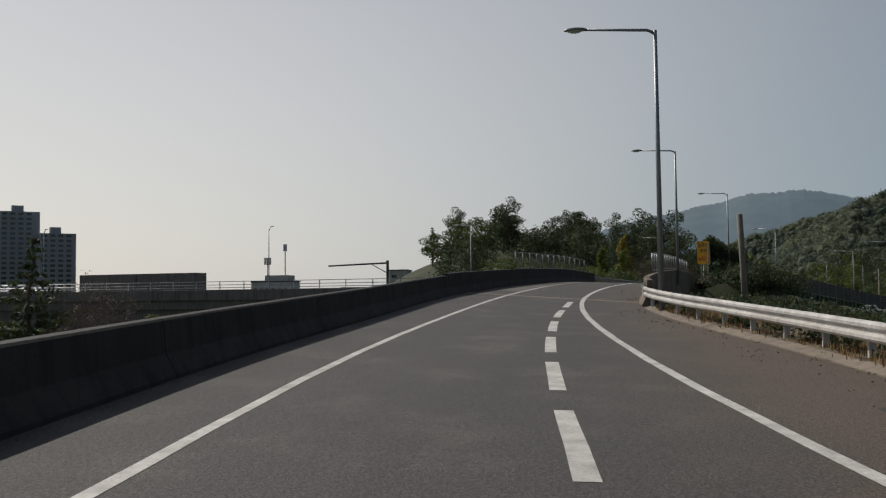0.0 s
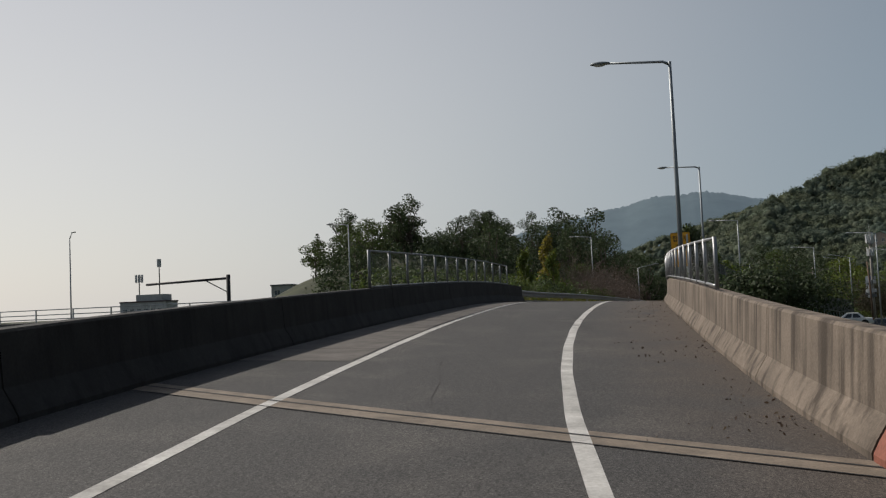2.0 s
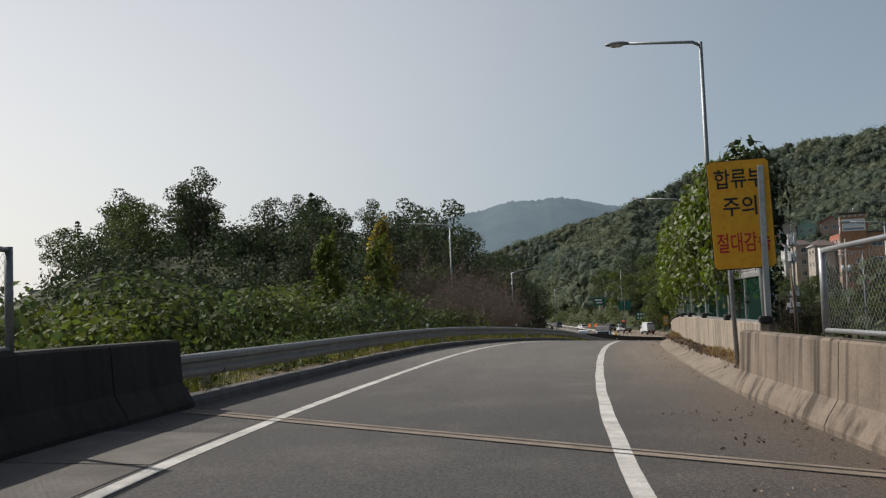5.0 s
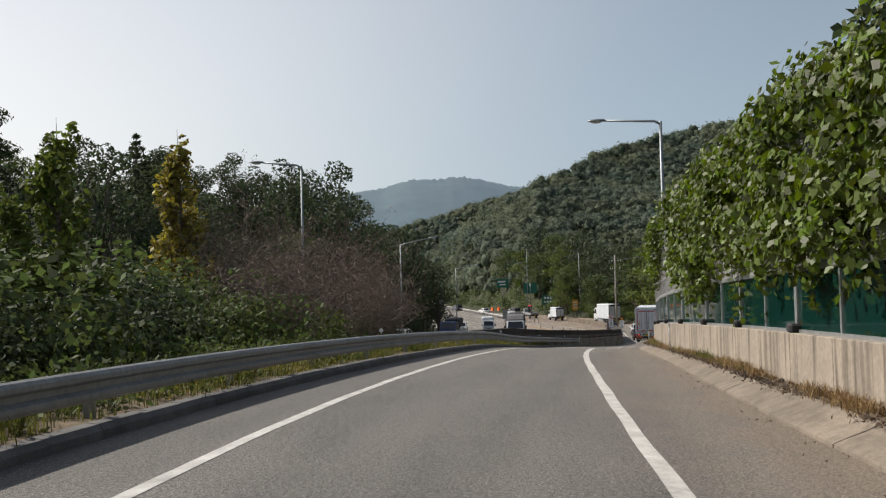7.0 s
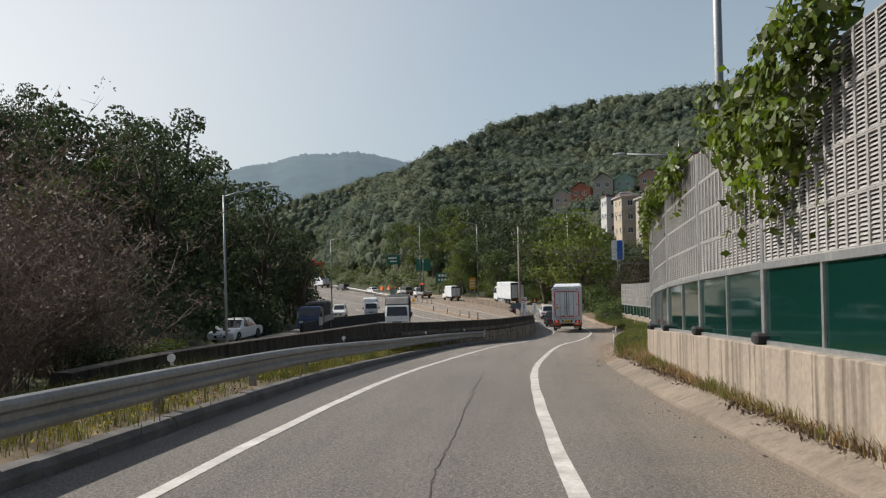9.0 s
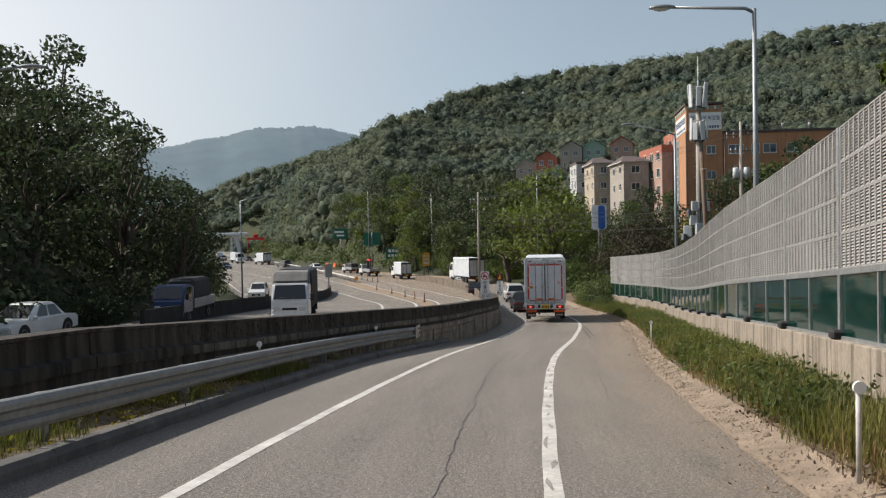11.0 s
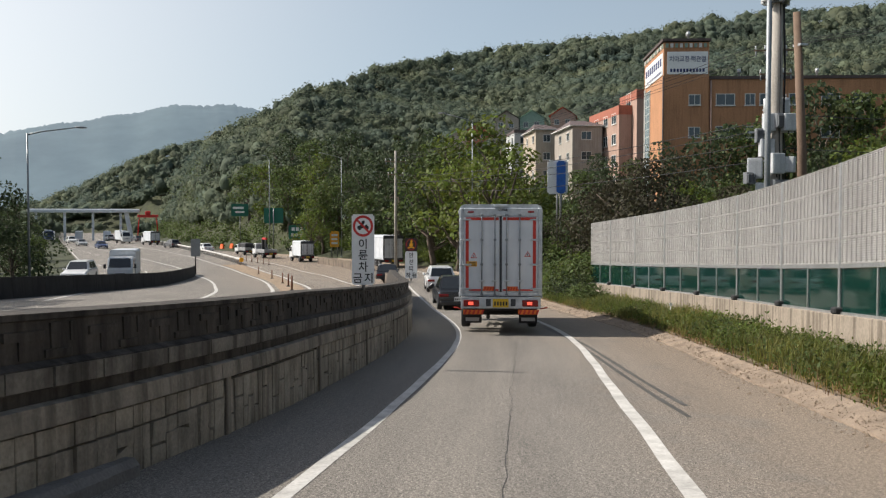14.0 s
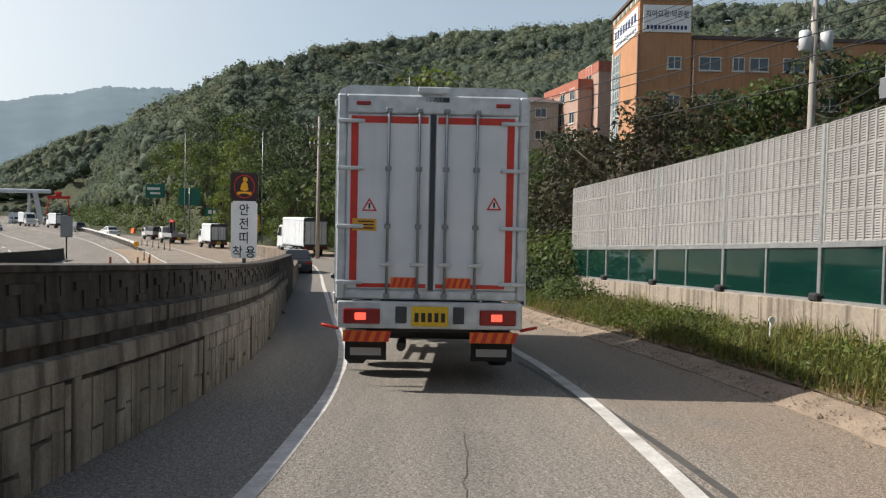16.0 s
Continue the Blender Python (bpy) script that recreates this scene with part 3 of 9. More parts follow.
def kerb(name, s0, s1, edge, side, width, h0, h1, material, label, seg=1.0, crumble=0.0):
    top = thing(name, label, "kerb", kind="structure")
    rng = random.Random(int(s0))
    s = s0
    n = 0
    while s < s1 - 0.05:
        e = min(s + seg, s1)
        j = rng.uniform(-0.008, 0.008)
        lift = rng.uniform(-0.006, 0.004)

        def sec(q):
            d = edge(q) + j + crumble * (noise.noise(Vector((q * 1.3, 1.0, s0))) + 0.5 * noise.noise(Vector((q * 4.7, 2.0, s0))))
            c = crumble * (0.5 * noise.noise(Vector((q * 2.3, 5.0, s0))) + 0.35 * noise.noise(Vector((q * 7.1, 3.0, s0))))
            pr = ((0.0, -0.2), (0.02, h0 * 0.6 + lift), (0.07, h0 + lift + c), (width * 0.6, (h0 + h1) / 2 + lift - c), (width, h1 + lift + c * 0.5), (width + 0.02, -0.2), (0.0, -0.2))
            return [(d + side * a, h) for a, h in (pr if side > 0 else pr[::-1])]
        part("kerb_stone", capped(ribbon("kerb_stone", s, e - 0.005, (e - 0.005 - s) / (24 if crumble else 2), sec, material)), None, top)
        s = e
        n += 1
    return top


kerb("kerb_right", 0, 52.4, RIGHT_EDGE, 1, 0.30, 0.05, 0.11, KERB, "low dusty concrete kerb beside the verge", 2.0)
kerb("kerb_right", 103.0, 160.0, RIGHT_EDGE, 1, 0.58, 0.07, 0.30, KERB, "sloped weathered concrete kerb beside the verge", 3.0)
kerb("kerb_right", 160.0, 330.0, RIGHT_EDGE, 1, 0.62, 0.03, 0.17, KERB_SAND, "broken dusty kerb of poured concrete", 3.0, 0.05)
kerb("kerb_left", 99.5, 190.0, LEFT_EDGE, -1, 0.22, 0.15, 0.16, KERB_DARK, "dark dirty concrete kerb under the guardrail", 1.0)


# ---- verges between kerb and barrier ----
VERGE = mat("verge_soil", (0.105, 0.075, 0.046), 0.95, var=0.5, scale=1.4, fine=22, bump=0.7, tint=(0.20, 0.15, 0.09))


def verge_rise(s, d):
    """Height of the verges over the road's surface."""
    if d > 0:
        gap = d - RIGHT_EDGE(s)
        h = float(np.interp(s, (0, 54, 103, 158, 164, 330), (0.09, 0.09, 0.28, 0.28, 0.15, 0.15))) + (0.10 * max(0.0, gap - 0.4) if s > 165 else 0.03 * gap)
        return h - 0.10 * max(0.0, gap - 3.0)
    gap = LEFT_EDGE(s) - d
    return 0.13 + 0.02 * gap - 0.10 * max(0.0, gap - 3.0)


def verge(name, s0, s1, near_, far_, label):
    def sec(s):
        a, b = near_(s), far_(s)
        pts = [a + (b - a) * k / 8 for k in range(9)]
        row = [(d, verge_rise(s, d) + 0.035 * noise.noise(Vector((s * 1.1, d * 1.6, 3.0)))) for d in pts]
        out = -1 if a > 0 else 0
        row[out] = (row[out][0], row[out][1] - 0.35)
        return row
    tagged(part(name, ribbon(name, s0, s1, 0.5, sec, VERGE, smooth=True), None, None), label, "verge", kind="structure")


verge("verge_right", 0, 55.0, lambda s: RIGHT_EDGE(s) + 0.27, lambda s: RIGHT_EDGE(s) + 4.2, "brown dry soil verge behind the first guardrail")
verge("verge_right", 102, 250, lambda s: RIGHT_EDGE(s) + 0.5, lambda s: max(RIGHT_EDGE(s) + 1.6, BARRIER(s) + 0.6), "brown soil verge in front of the noise barrier")
verge("verge_left", 99.5, 182, lambda s: LEFT_EDGE(s) - float(np.interp(s, (140, 150, 160, 168, 176, 184), (4.0, 3.0, 1.95, 1.2, 0.85, 0.4))), lambda s: LEFT_EDGE(s) - 0.19, "weedy soil verge under the left guardrail")


# ---- guardrails ----
def w_beam(name, s0, s1, line, side, mid, material, label, post_step=2.0, end=True, first_post=0.0):
    """Corrugated steel rail on posts. side: towards which it swells (-1 to the left); the posts stand behind it."""
    top = thing(name, label, "guardrail")
    prof = ((0.02, -0.175), (0.055, -0.16), (0.085, -0.12), (0.085, -0.07), (0.02, -0.03), (0.02, 0.03), (0.085, 0.07), (0.085, 0.12), (0.055, 0.16), (0.02, 0.175))

    def sec(s):
        d = line(s)
        front = [(d + side * a, mid + h) for a, h in prof]
        back = [(d + side * (a - 0.012), mid + h) for a, h in prof[::-1]]
        pts = front + back + front[:1]
        return pts if side < 0 else pts[::-1]
    s = s0
    while s < s1 - 0.1:
        e = min(s + 4.0, s1)
        part("rail", ribbon("rail", s, e + (0.06 if e < s1 else 0), 1.0, sec, material, smooth=False), None, top)
        s = e
    bm = box(-0.06, 0.06, -0.045, 0.045, -0.9, 0.02, 0.008)
    post = bpy.data.meshes.new("post")
    bm.to_mesh(post)
    bm.free()
    post.materials.append(material)
    bm = box(-0.05, 0.05, -0.06, 0.06, -0.15, 0.12, 0.008)
    block = bpy.data.meshes.new("spacer")
    bm.to_mesh(block)
    bm.free()
    block.materials.append(material)
    s = s0 + first_post
    while s < s1:
        o = part("post", post, None, top)
        o.matrix_basis = stand(s, line(s) - side * 0.16, mid + 0.12)
        o = part("spacer", block, None, top)
        o.matrix_basis = stand(s, line(s) - side * 0.045, mid)
        s += post_step
    if end:
        bm = box(min(0, side * 0.014), max(0, side * 0.014), -0.05, 0.72, -0.2, 0.2, 0.004)
        o = part("end_plate", bm, material if material is RAIL_WHITE else GALV, top, "flat pale end plate with bolts")
        o.matrix_basis = stand(s1, line(s1) + side * 0.088, mid)
        for yb, zb in ((0.5, 0.1), (0.62, 0.05), (0.5, -0.06), (0.62, -0.11)):
            part("bolt", tube([(side * 0.012, yb, zb), (side * 0.032, yb, zb)], 0.022, 6), BLACK, o)
    return top


w_beam("guardrail", 0.0, 53.0, lambda s: RIGHT_EDGE(s) + float(np.interp(s, (0, 44, 51), (0.42, 0.42, 0.10))), -1, 0.58, RAIL_WHITE, "white painted corrugated steel guardrail beside the ramp", 2.0)
w_beam("guardrail", 96.0, 185.6, lambda s: LEFT_EDGE(s) - 0.30, 1, 0.53, RAIL, "dull grey corrugated steel guardrail beside the ramp", 4.0, True, 1.0)


def marker(s, d, h0, h1, label="round white delineator on a short rod"):
    top = thing("delineator", label, "road delineator", "delineators", m=stand(s, d, h0))
    part("rod", tube([(0, 0, 0), (0, 0, h1 - h0)], 0.022, 6), RAIL_WHITE, top)
    bm = bmesh.new()
    r = bmesh.ops.create_cone(bm, cap_ends=True, segments=18, radius1=0.05, radius2=0.05, depth=0.03, matrix=pose(0, -0.02, h1 - h0 + 0.05, 90))
    part("reflector_disc", bm, WHITE, top)
    return top


for s, d, h0, h1 in ((133.8, -4.42, 0.73, 0.78), (156.8, -4.5, 0.73, 0.78), (118.0, -4.7, 0.73, 0.78), (181.2, -3.95, 0.73, 0.78), (172.0, -4.4, 0.73, 0.78), (145.0, -4.3, 0.73, 0.78),
                     (183.0, 3.95, 0.12, 0.85), (211.5, 5.6, 0.12, 0.72), (139.5, 3.1, 0.2, 0.95), (163.0, 2.9, 0.2, 0.9)):
    marker(s, d, h0, h1)


# ---- chain-link fences on the parapets ----
def chain_fence(name, s0, s1, line, h0, h1, material, label, step):
    top = thing(name, label, "fence")
    n = int(round((s1 - s0) / step))
    step = (s1 - s0) / n
    bm = tube([(0, 0, 0), (0, 0, h1 - h0)], 0.04, 8)
    post = bpy.data.meshes.new("fence_post")
    bm.to_mesh(post)
    bm.free()
    post.materials.append(material)
    for k in range(n + 1):
        s = s0 + k * step
        o = part("fence_post", post, None, top)
        o.matrix_basis = Matrix.Translation(at(s, line(s), h0))
    for hh in (h0 + 0.05, h1 - 0.03):
        pts = [at(s0 + (s1 - s0) * q / (n * 2), line(s0 + (s1 - s0) * q / (n * 2)), hh) for q in range(n * 2 + 1)]
        part("fence_rail", tube(pts, 0.03, 6), material, top)
    # woven wire: zigzag strands drawn as thin flat strips in each bay
    for k in range(n):
        a, b = s0 + k * step, s0 + (k + 1) * step
        verts, faces = [], []
        cell = 0.09
        rows = int((h1 - h0 - 0.1) / cell)
        cols = int(step / cell)
        w = 0.0022
        p0, p1 = at(a, line(a)), at(b, line(b))
        for c in range(-rows, cols):
            for sgn in (1, -1):
                u0, v0, u1, v1 = c, 0, c + rows, rows
                if u0 < 0:
                    v0, u0 = -u0, 0
                if u1 > cols:
                    v1, u1 = v1 - (u1 - cols), cols
                if v1 <= v0:
                    continue
                if sgn < 0:
                    u0, u1 = cols - u0, cols - u1
                q = []
                for uu, vv in ((u0, v0), (u1, v1)):
                    f = uu / cols
                    base = p0.lerp(p1, f)
                    q.append(base + Vector((0, 0, h0 + 0.05 + vv * cell)))
                dirv = (q[1] - q[0]).normalized()
                side = dirv.cross(Vector((p1 - p0).cross(Vector((0, 0, 1)))).normalized()) * w
                i = len(verts)
                verts += [q[0] - side, q[0] + side, q[1] + side, q[1] - side]
                faces.append((i, i + 1, i + 2, i + 3))
        part("wire_mesh", mesh_np("wire_mesh", verts, faces, material), None, top)
    return top


chain_fence("chain_fence", 71.6, 95.6, lambda s: LEFT_EDGE(s) - 0.27, 0.90, 1.92, FENCE, "dark chain-link fence on the bridge parapet", 2.0)
chain_fence("chain_fence", 66.0, 98.0, lambda s: RIGHT_EDGE(s) + 0.18, 1.02, 1.98, FENCE_PALE, "pale galvanised chain-link fence on the bridge parapet", 2.0)


# ---- noise barrier: footing blocks, posts, green panes, louvred panels ----
def louvre_mesh(width, height):
    cols, rows = 15, 11
    verts, faces = [], []

    def quad(a, b, c, d):
        i = len(verts)
        verts.extend((a, b, c, d))
        faces.append((i, i + 1, i + 2, i + 3))

    def bar(x0, x1, y0, y1, z0, z1):
        quad((x0, y0, z0), (x1, y0, z0), (x1, y0, z1), (x0, y0, z1))
        quad((x0, y0, z1), (x1, y0, z1), (x1, y1, z1), (x0, y1, z1))
        quad((x0, y1, z0), (x1, y1, z0), (x1, y0, z0), (x0, y0, z0))
        quad((x0, y1, z0), (x0, y0, z0), (x0, y0, z1), (x0, y1, z1))
        quad((x1, y0, z0), (x1, y1, z0), (x1, y1, z1), (x1, y0, z1))
    bar(0, width, 0.0, 0.05, 0, 0.016)
    bar(0, width, 0.0, 0.05, height - 0.016, height)
    for c in range(cols + 1):
        x = (width - 0.05) * c / cols
        bar(x, x + 0.05, 0.0, 0.05, 0.016, height - 0.016)
    for r in range(rows):
        z = 0.016 + (height - 0.032) * (r + 0.5) / rows
        quad((0, 0.006, z - 0.016), (width, 0.006, z - 0.016), (width, 0.026, z + 0.014), (0, 0.026, z + 0.014))
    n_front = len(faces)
    # back sheet, coloured dark as the shade inside the slots
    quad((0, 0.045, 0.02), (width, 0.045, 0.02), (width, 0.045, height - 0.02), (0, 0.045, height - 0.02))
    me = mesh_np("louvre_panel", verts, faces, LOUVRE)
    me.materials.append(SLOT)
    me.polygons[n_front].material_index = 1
    return me


def noise_barrier():
    top = thing("noise_barrier", "roadside noise barrier of louvred panels over green panes on a concrete footing", "noise barrier", kind="structure")
    bay = 3.94
    W = 3.83
    louvre = louvre_mesh(W, 0.494)
    bm = box(-0.05, 0.05, -0.055, 0.055, 0, 2.985, 0.01)
    post = bpy.data.meshes.new("barrier_post")
    bm.to_mesh(post)
    bm.free()
    post.materials.append(GALV)
    bm = box(0, W / 2 - 0.03, -0.012, 0.012, 0.02, 0.90)
    pane = bpy.data.meshes.new("green_pane")
    bm.to_mesh(pane)
    bm.free()
    pane.materials.append(PANE)
    frame_bm = bmesh.new()
    for z0, z1 in ((0.0, 0.05), (0.91, 0.99)):
        box(0, W, -0.05, 0.05, z0, z1, bm=frame_bm)
    box(W / 2 - 0.03, W / 2 + 0.03, -0.04, 0.04, 0.05, 0.91, bm=frame_bm)
    frame_me = bpy.data.meshes.new("pane_frame")
    frame_bm.to_mesh(frame_me)
    frame_bm.free()
    frame_me.materials.append(GALV)
    bm = box(-0.13, 0.13, -0.17, 0.05, 0, 0.14, 0.03)
    foot = bpy.data.meshes.new("post_foot")
    bm.to_mesh(foot)
    bm.free()
    foot.materials.append(BLACK)
    pts = [105.25]
    while pts[-1] < 226:
        q = pts[-1]
        a = at(q, BARRIER(q))
        lo, hi = q + 3.0, q + 5.5
        for _ in range(20):
            mid = (lo + hi) / 2
            lo, hi = (mid, hi) if (at(mid, BARRIER(mid)) - a).xy.length < bay else (lo, mid)
        pts.append(lo)
    for q0, q1 in zip(pts, pts[1:]):
        a, b = at(q0, BARRIER(q0), 1.05), at(q1, BARRIER(q1), 1.05)
        turn = math.degrees(math.atan2(b.y - a.y, b.x - a.x))
        m = pose(a.x, a.y, a.z, 0, 0, turn)
        shear = Matrix.Identity(4)
        shear[2][0] = (b.z - a.z) / (b - a).xy.length
        m = m @ shear
        # panels face the road: local -y must look to the left of the line
        back = m @ Matrix.Diagonal((1, -1, 1, 1))
        o = part("barrier_post", post, None, top)
        o.matrix_basis = pose(a.x, a.y, a.z, 0, 0, turn)
        o = part("post_foot", foot, None, top)
        o.matrix_basis = pose(a.x, a.y, a.z, 0, 0, turn) @ Matrix.Diagonal((1, -1, 1, 1))
        def lay(name, data, place, material=None):
            part(name, data, material, top).matrix_parent_inverse = place     # keeps the slope, which a plain pose would drop
        lay("pane_frame", frame_me, m @ Matrix.Translation((0.055, 0, 0)))
        for k in range(2):
            lay("green_pane", pane, m @ Matrix.Translation((0.055 + k * (W / 2 + 0.03), 0, 0)))
            bm = box(bay * k * 0.5, bay * (k * 0.5 + 0.494), -0.16, 0.16, -1.7, 0.0, 0.012)
            lay("footing_block", bm, m, CONC_PALE)
        for k in range(4):
            lay("louvre_panel", louvre, back @ Matrix.Translation((0.055, -0.03, 0.995 + k * 0.498)))
    return top


noise_barrier()


# ---- retaining wall: split stone below, stained barrier on top ----
WALL_D = table((140, -7.6), (150, -7.0), (160, -6.2), (168, -5.5), (176, -4.9), (183, -4.15), (190, -3.12), (198, -2.8), (232, -2.76), (300, -2.76))


STRING = mat("pale_string_course", (0.25, 0.22, 0.18), 0.9, var=0.35, scale=1.4, fine=26, stain=0.7, bump=0.25)
LEDGE = mat("weathered_ledge", (0.15, 0.135, 0.115), 0.9, var=0.6, scale=1.6, fine=26, stain=0.8, bump=0.3)


def stone_wall():
    top = thing("retaining_wall", "curved retaining wall of split stone under a stained concrete barrier", "retaining wall", kind="structure")
    rng = random.Random(5)

    def rise(s):     # top of the stone over the road
        return float(np.interp(s, (146, 152, 168, 178, 186, 196, 240), (-0.5, -0.2, 0.42, 0.44, 0.52, 0.70, 0.74)))

    def run(name, s, e, section, material, n):
        part(name, capped(ribbon(name, s, e, (e - s) / n, section, material)), None, top)

    def slab_at(name, s0, s1, d, z0, z1, out, material):
        """A raised block on the wall's face between two stations."""
        pts = [at(q, WALL_D(q) + d + o, rise(q) + zz) for zz in (z0, z1) for q in (s0, s1) for o in (-0.02, out)]
        part(name, mesh_np(name, pts, [(1, 3, 7, 5), (0, 1, 5, 4), (3, 2, 6, 7), (4, 5, 7, 6), (0, 2, 3, 1)], material), None, top)
    # barrier in cast lengths: recessed foot, stepped ledge, upright face under a lip
    s = 148.0
    while s < 236:
        e = min(s + 5.0, 236)

        def back(q):
            d, r = WALL_D(q), rise(q)
            return [(d - 0.62, -0.8), (d - 0.05, -0.8), (d - 0.05, r + 0.27), (d - 0.005, r + 0.275), (d - 0.01, r + 0.44), (d - 0.10, r + 0.475), (d - 0.115, r + 0.77), (d - 0.085, r + 0.785),
                    (d - 0.085, r + 0.83), (d - 0.42, r + 0.84), (d - 0.45, r + 0.80), (d - 0.62, r + 0.2), (d - 0.62, -0.8)][::-1]
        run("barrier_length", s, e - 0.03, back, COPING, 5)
        s = e
    # pale string course between stone and barrier, and worn blocks along the ledge
    for k in range(11):
        s = 172.0 + k * 5.0
        run("string_course", s, s + 4.98, lambda q: [(WALL_D(q) - 0.06, rise(q) + 0.0), (WALL_D(q) - 0.06, rise(q) + 0.175), (WALL_D(q) + 0.035, rise(q) + 0.16), (WALL_D(q) + 0.045, rise(q) + 0.0), (WALL_D(q) - 0.06, rise(q) + 0.0)], STRING, 6)
    q = 171.0
    while q < 226:
        w = rng.uniform(0.45, 1.1)
        slab_at("ledge_block", q, q + w - 0.02, -0.012, 0.285, 0.43, rng.uniform(0.012, 0.03), LEDGE)
        q += w
    # interlocking T-shaped relief on the upright face
    q = 171.0
    while q < 224:
        w = rng.uniform(0.95, 1.1)
        for a, b, z0, z1, o in ((0.04, 0.50, 0.63, 0.70, 0.024), (0.20, 0.34, 0.49, 0.63, 0.02), (0.56, 0.68, 0.56, 0.75, 0.018), (0.48, 0.80, 0.49, 0.55, 0.022), (0.80, 0.88, 0.60, 0.75, 0.016)):
            slab_at("relief_block", q + a * w, q + b * w, -0.112 if z1 > 0.6 else -0.105, z0, z1, o, COPING)
        q += w
    # upright pilaster strips
    for q in (180.2, 188.2, 192.2, 196.2, 200.2, 204.2, 208.2, 212.2, 216.2):
        bm = box(-0.06, 0.03, -0.085, 0.085, -0.2, rise(q) + 0.0, 0.008)
        part("pilaster", bm, STRING, top).matrix_basis = stand(q, WALL_D(q))
    # the stones: a course of squarish blocks over upright split slabs, some broken across
    made, s = 0, 176.0
    joined_v, joined_f = [], []
    while s < 226:
        w = rng.uniform(0.13, 0.30)
        r = rise(s) - 0.008
        cut = r - (0.20 if int(s / 4.0) % 3 else 0.03)
        rows = [(-0.06, cut)]
        if rng.random() < 0.55:
            m = cut * rng.uniform(0.3, 0.7)
            rows = [(-0.06, m), (m, cut)]
        if r - cut > 0.1:
            rows.append((cut, r))
        sk = rng.uniform(-0.035, 0.035)
        for z0, z1 in rows:
            dep = rng.uniform(0.004, 0.020)
            ta, tb = rng.uniform(-0.05, 0.05) * (len(rows) > 2), rng.uniform(-0.05, 0.05) * (len(rows) > 2)
            a0, a1, b0, b1 = s + 0.002, s + w - 0.002, s + 0.002 + sk * (z1 < r - 0.02), s + w - 0.002 + sk * (z1 < r - 0.02)
            g, i = 0.003, 0.008
            z2, z3 = (z1 + ta, z1 + tb) if z1 < cut - 0.02 else (z1, z1)
            pts = [at(a0, WALL_D(a0) - 0.06, z0 + g), at(a1, WALL_D(a1) - 0.06, z0 + g), at(b1, WALL_D(b1) - 0.06, z3 - g), at(b0, WALL_D(b0) - 0.06, z2 - g),
                   at(a0 + i, WALL_D(a0) + dep, z0 + g + i), at(a1 - i, WALL_D(a1) + dep * rng.uniform(0.5, 1.2), z0 + g + i),
                   at(b1 - i, WALL_D(b1) + dep, z3 - g - i), at(b0 + i, WALL_D(b0) + dep * rng.uniform(0.5, 1.2), z2 - g - i)]
            fs = [(4, 5, 6, 7), (0, 1, 5, 4), (1, 2, 6, 5), (2, 3, 7, 6), (3, 0, 4, 7)]
            if 188.0 < s < 208.0 and made < 300:
                part("stone", mesh_np("stone", pts, fs, STONE), None, top)
                made += 1
            else:
                k = len(joined_v)
                joined_v += pts
                joined_f += [tuple(k + q for q in f) for f in fs]
        s += w
    tagged(part("stonework", mesh_np("stonework", joined_v, joined_f, STONE), None, top), kind="stuff")
    return top


stone_wall()


# ---- terrain ----
HW_L = table((-120, -64), (20, -36), (53, -21), (66, -10), (79, -3.4), (90, -0.8), (111, 2.6), (136, 5.4), (150, 5.0), (166, 3.2), (200, 0.5), (260, -9), (330, -20), (480, -42))   # left edge of the main road, by y
HW_R = table((-120, -52), (20, -27), (45, -17), (53, -10.5), (60, -2.0), (66, 5.5), (73, 9.0), (80, 11.6), (87, 14.6), (95, 17.9), (102, 20.8), (110, 23.0), (116, 24.2), (131, 26.9), (146, 29.6), (161, 31.6), (176, 31.4), (186, 31.5), (192, 36.0), (206, 32.4), (220, 27), (235, 22), (250, 17), (330, 2), (480, -14))   # right edge
HW_Z = table((-120, -3.5), (20, -1.5), (60, 0.1), (90, -0.35), (110, -1.3), (140, -2.9), (170, -3.85), (220, -4.05), (500, -4.1))


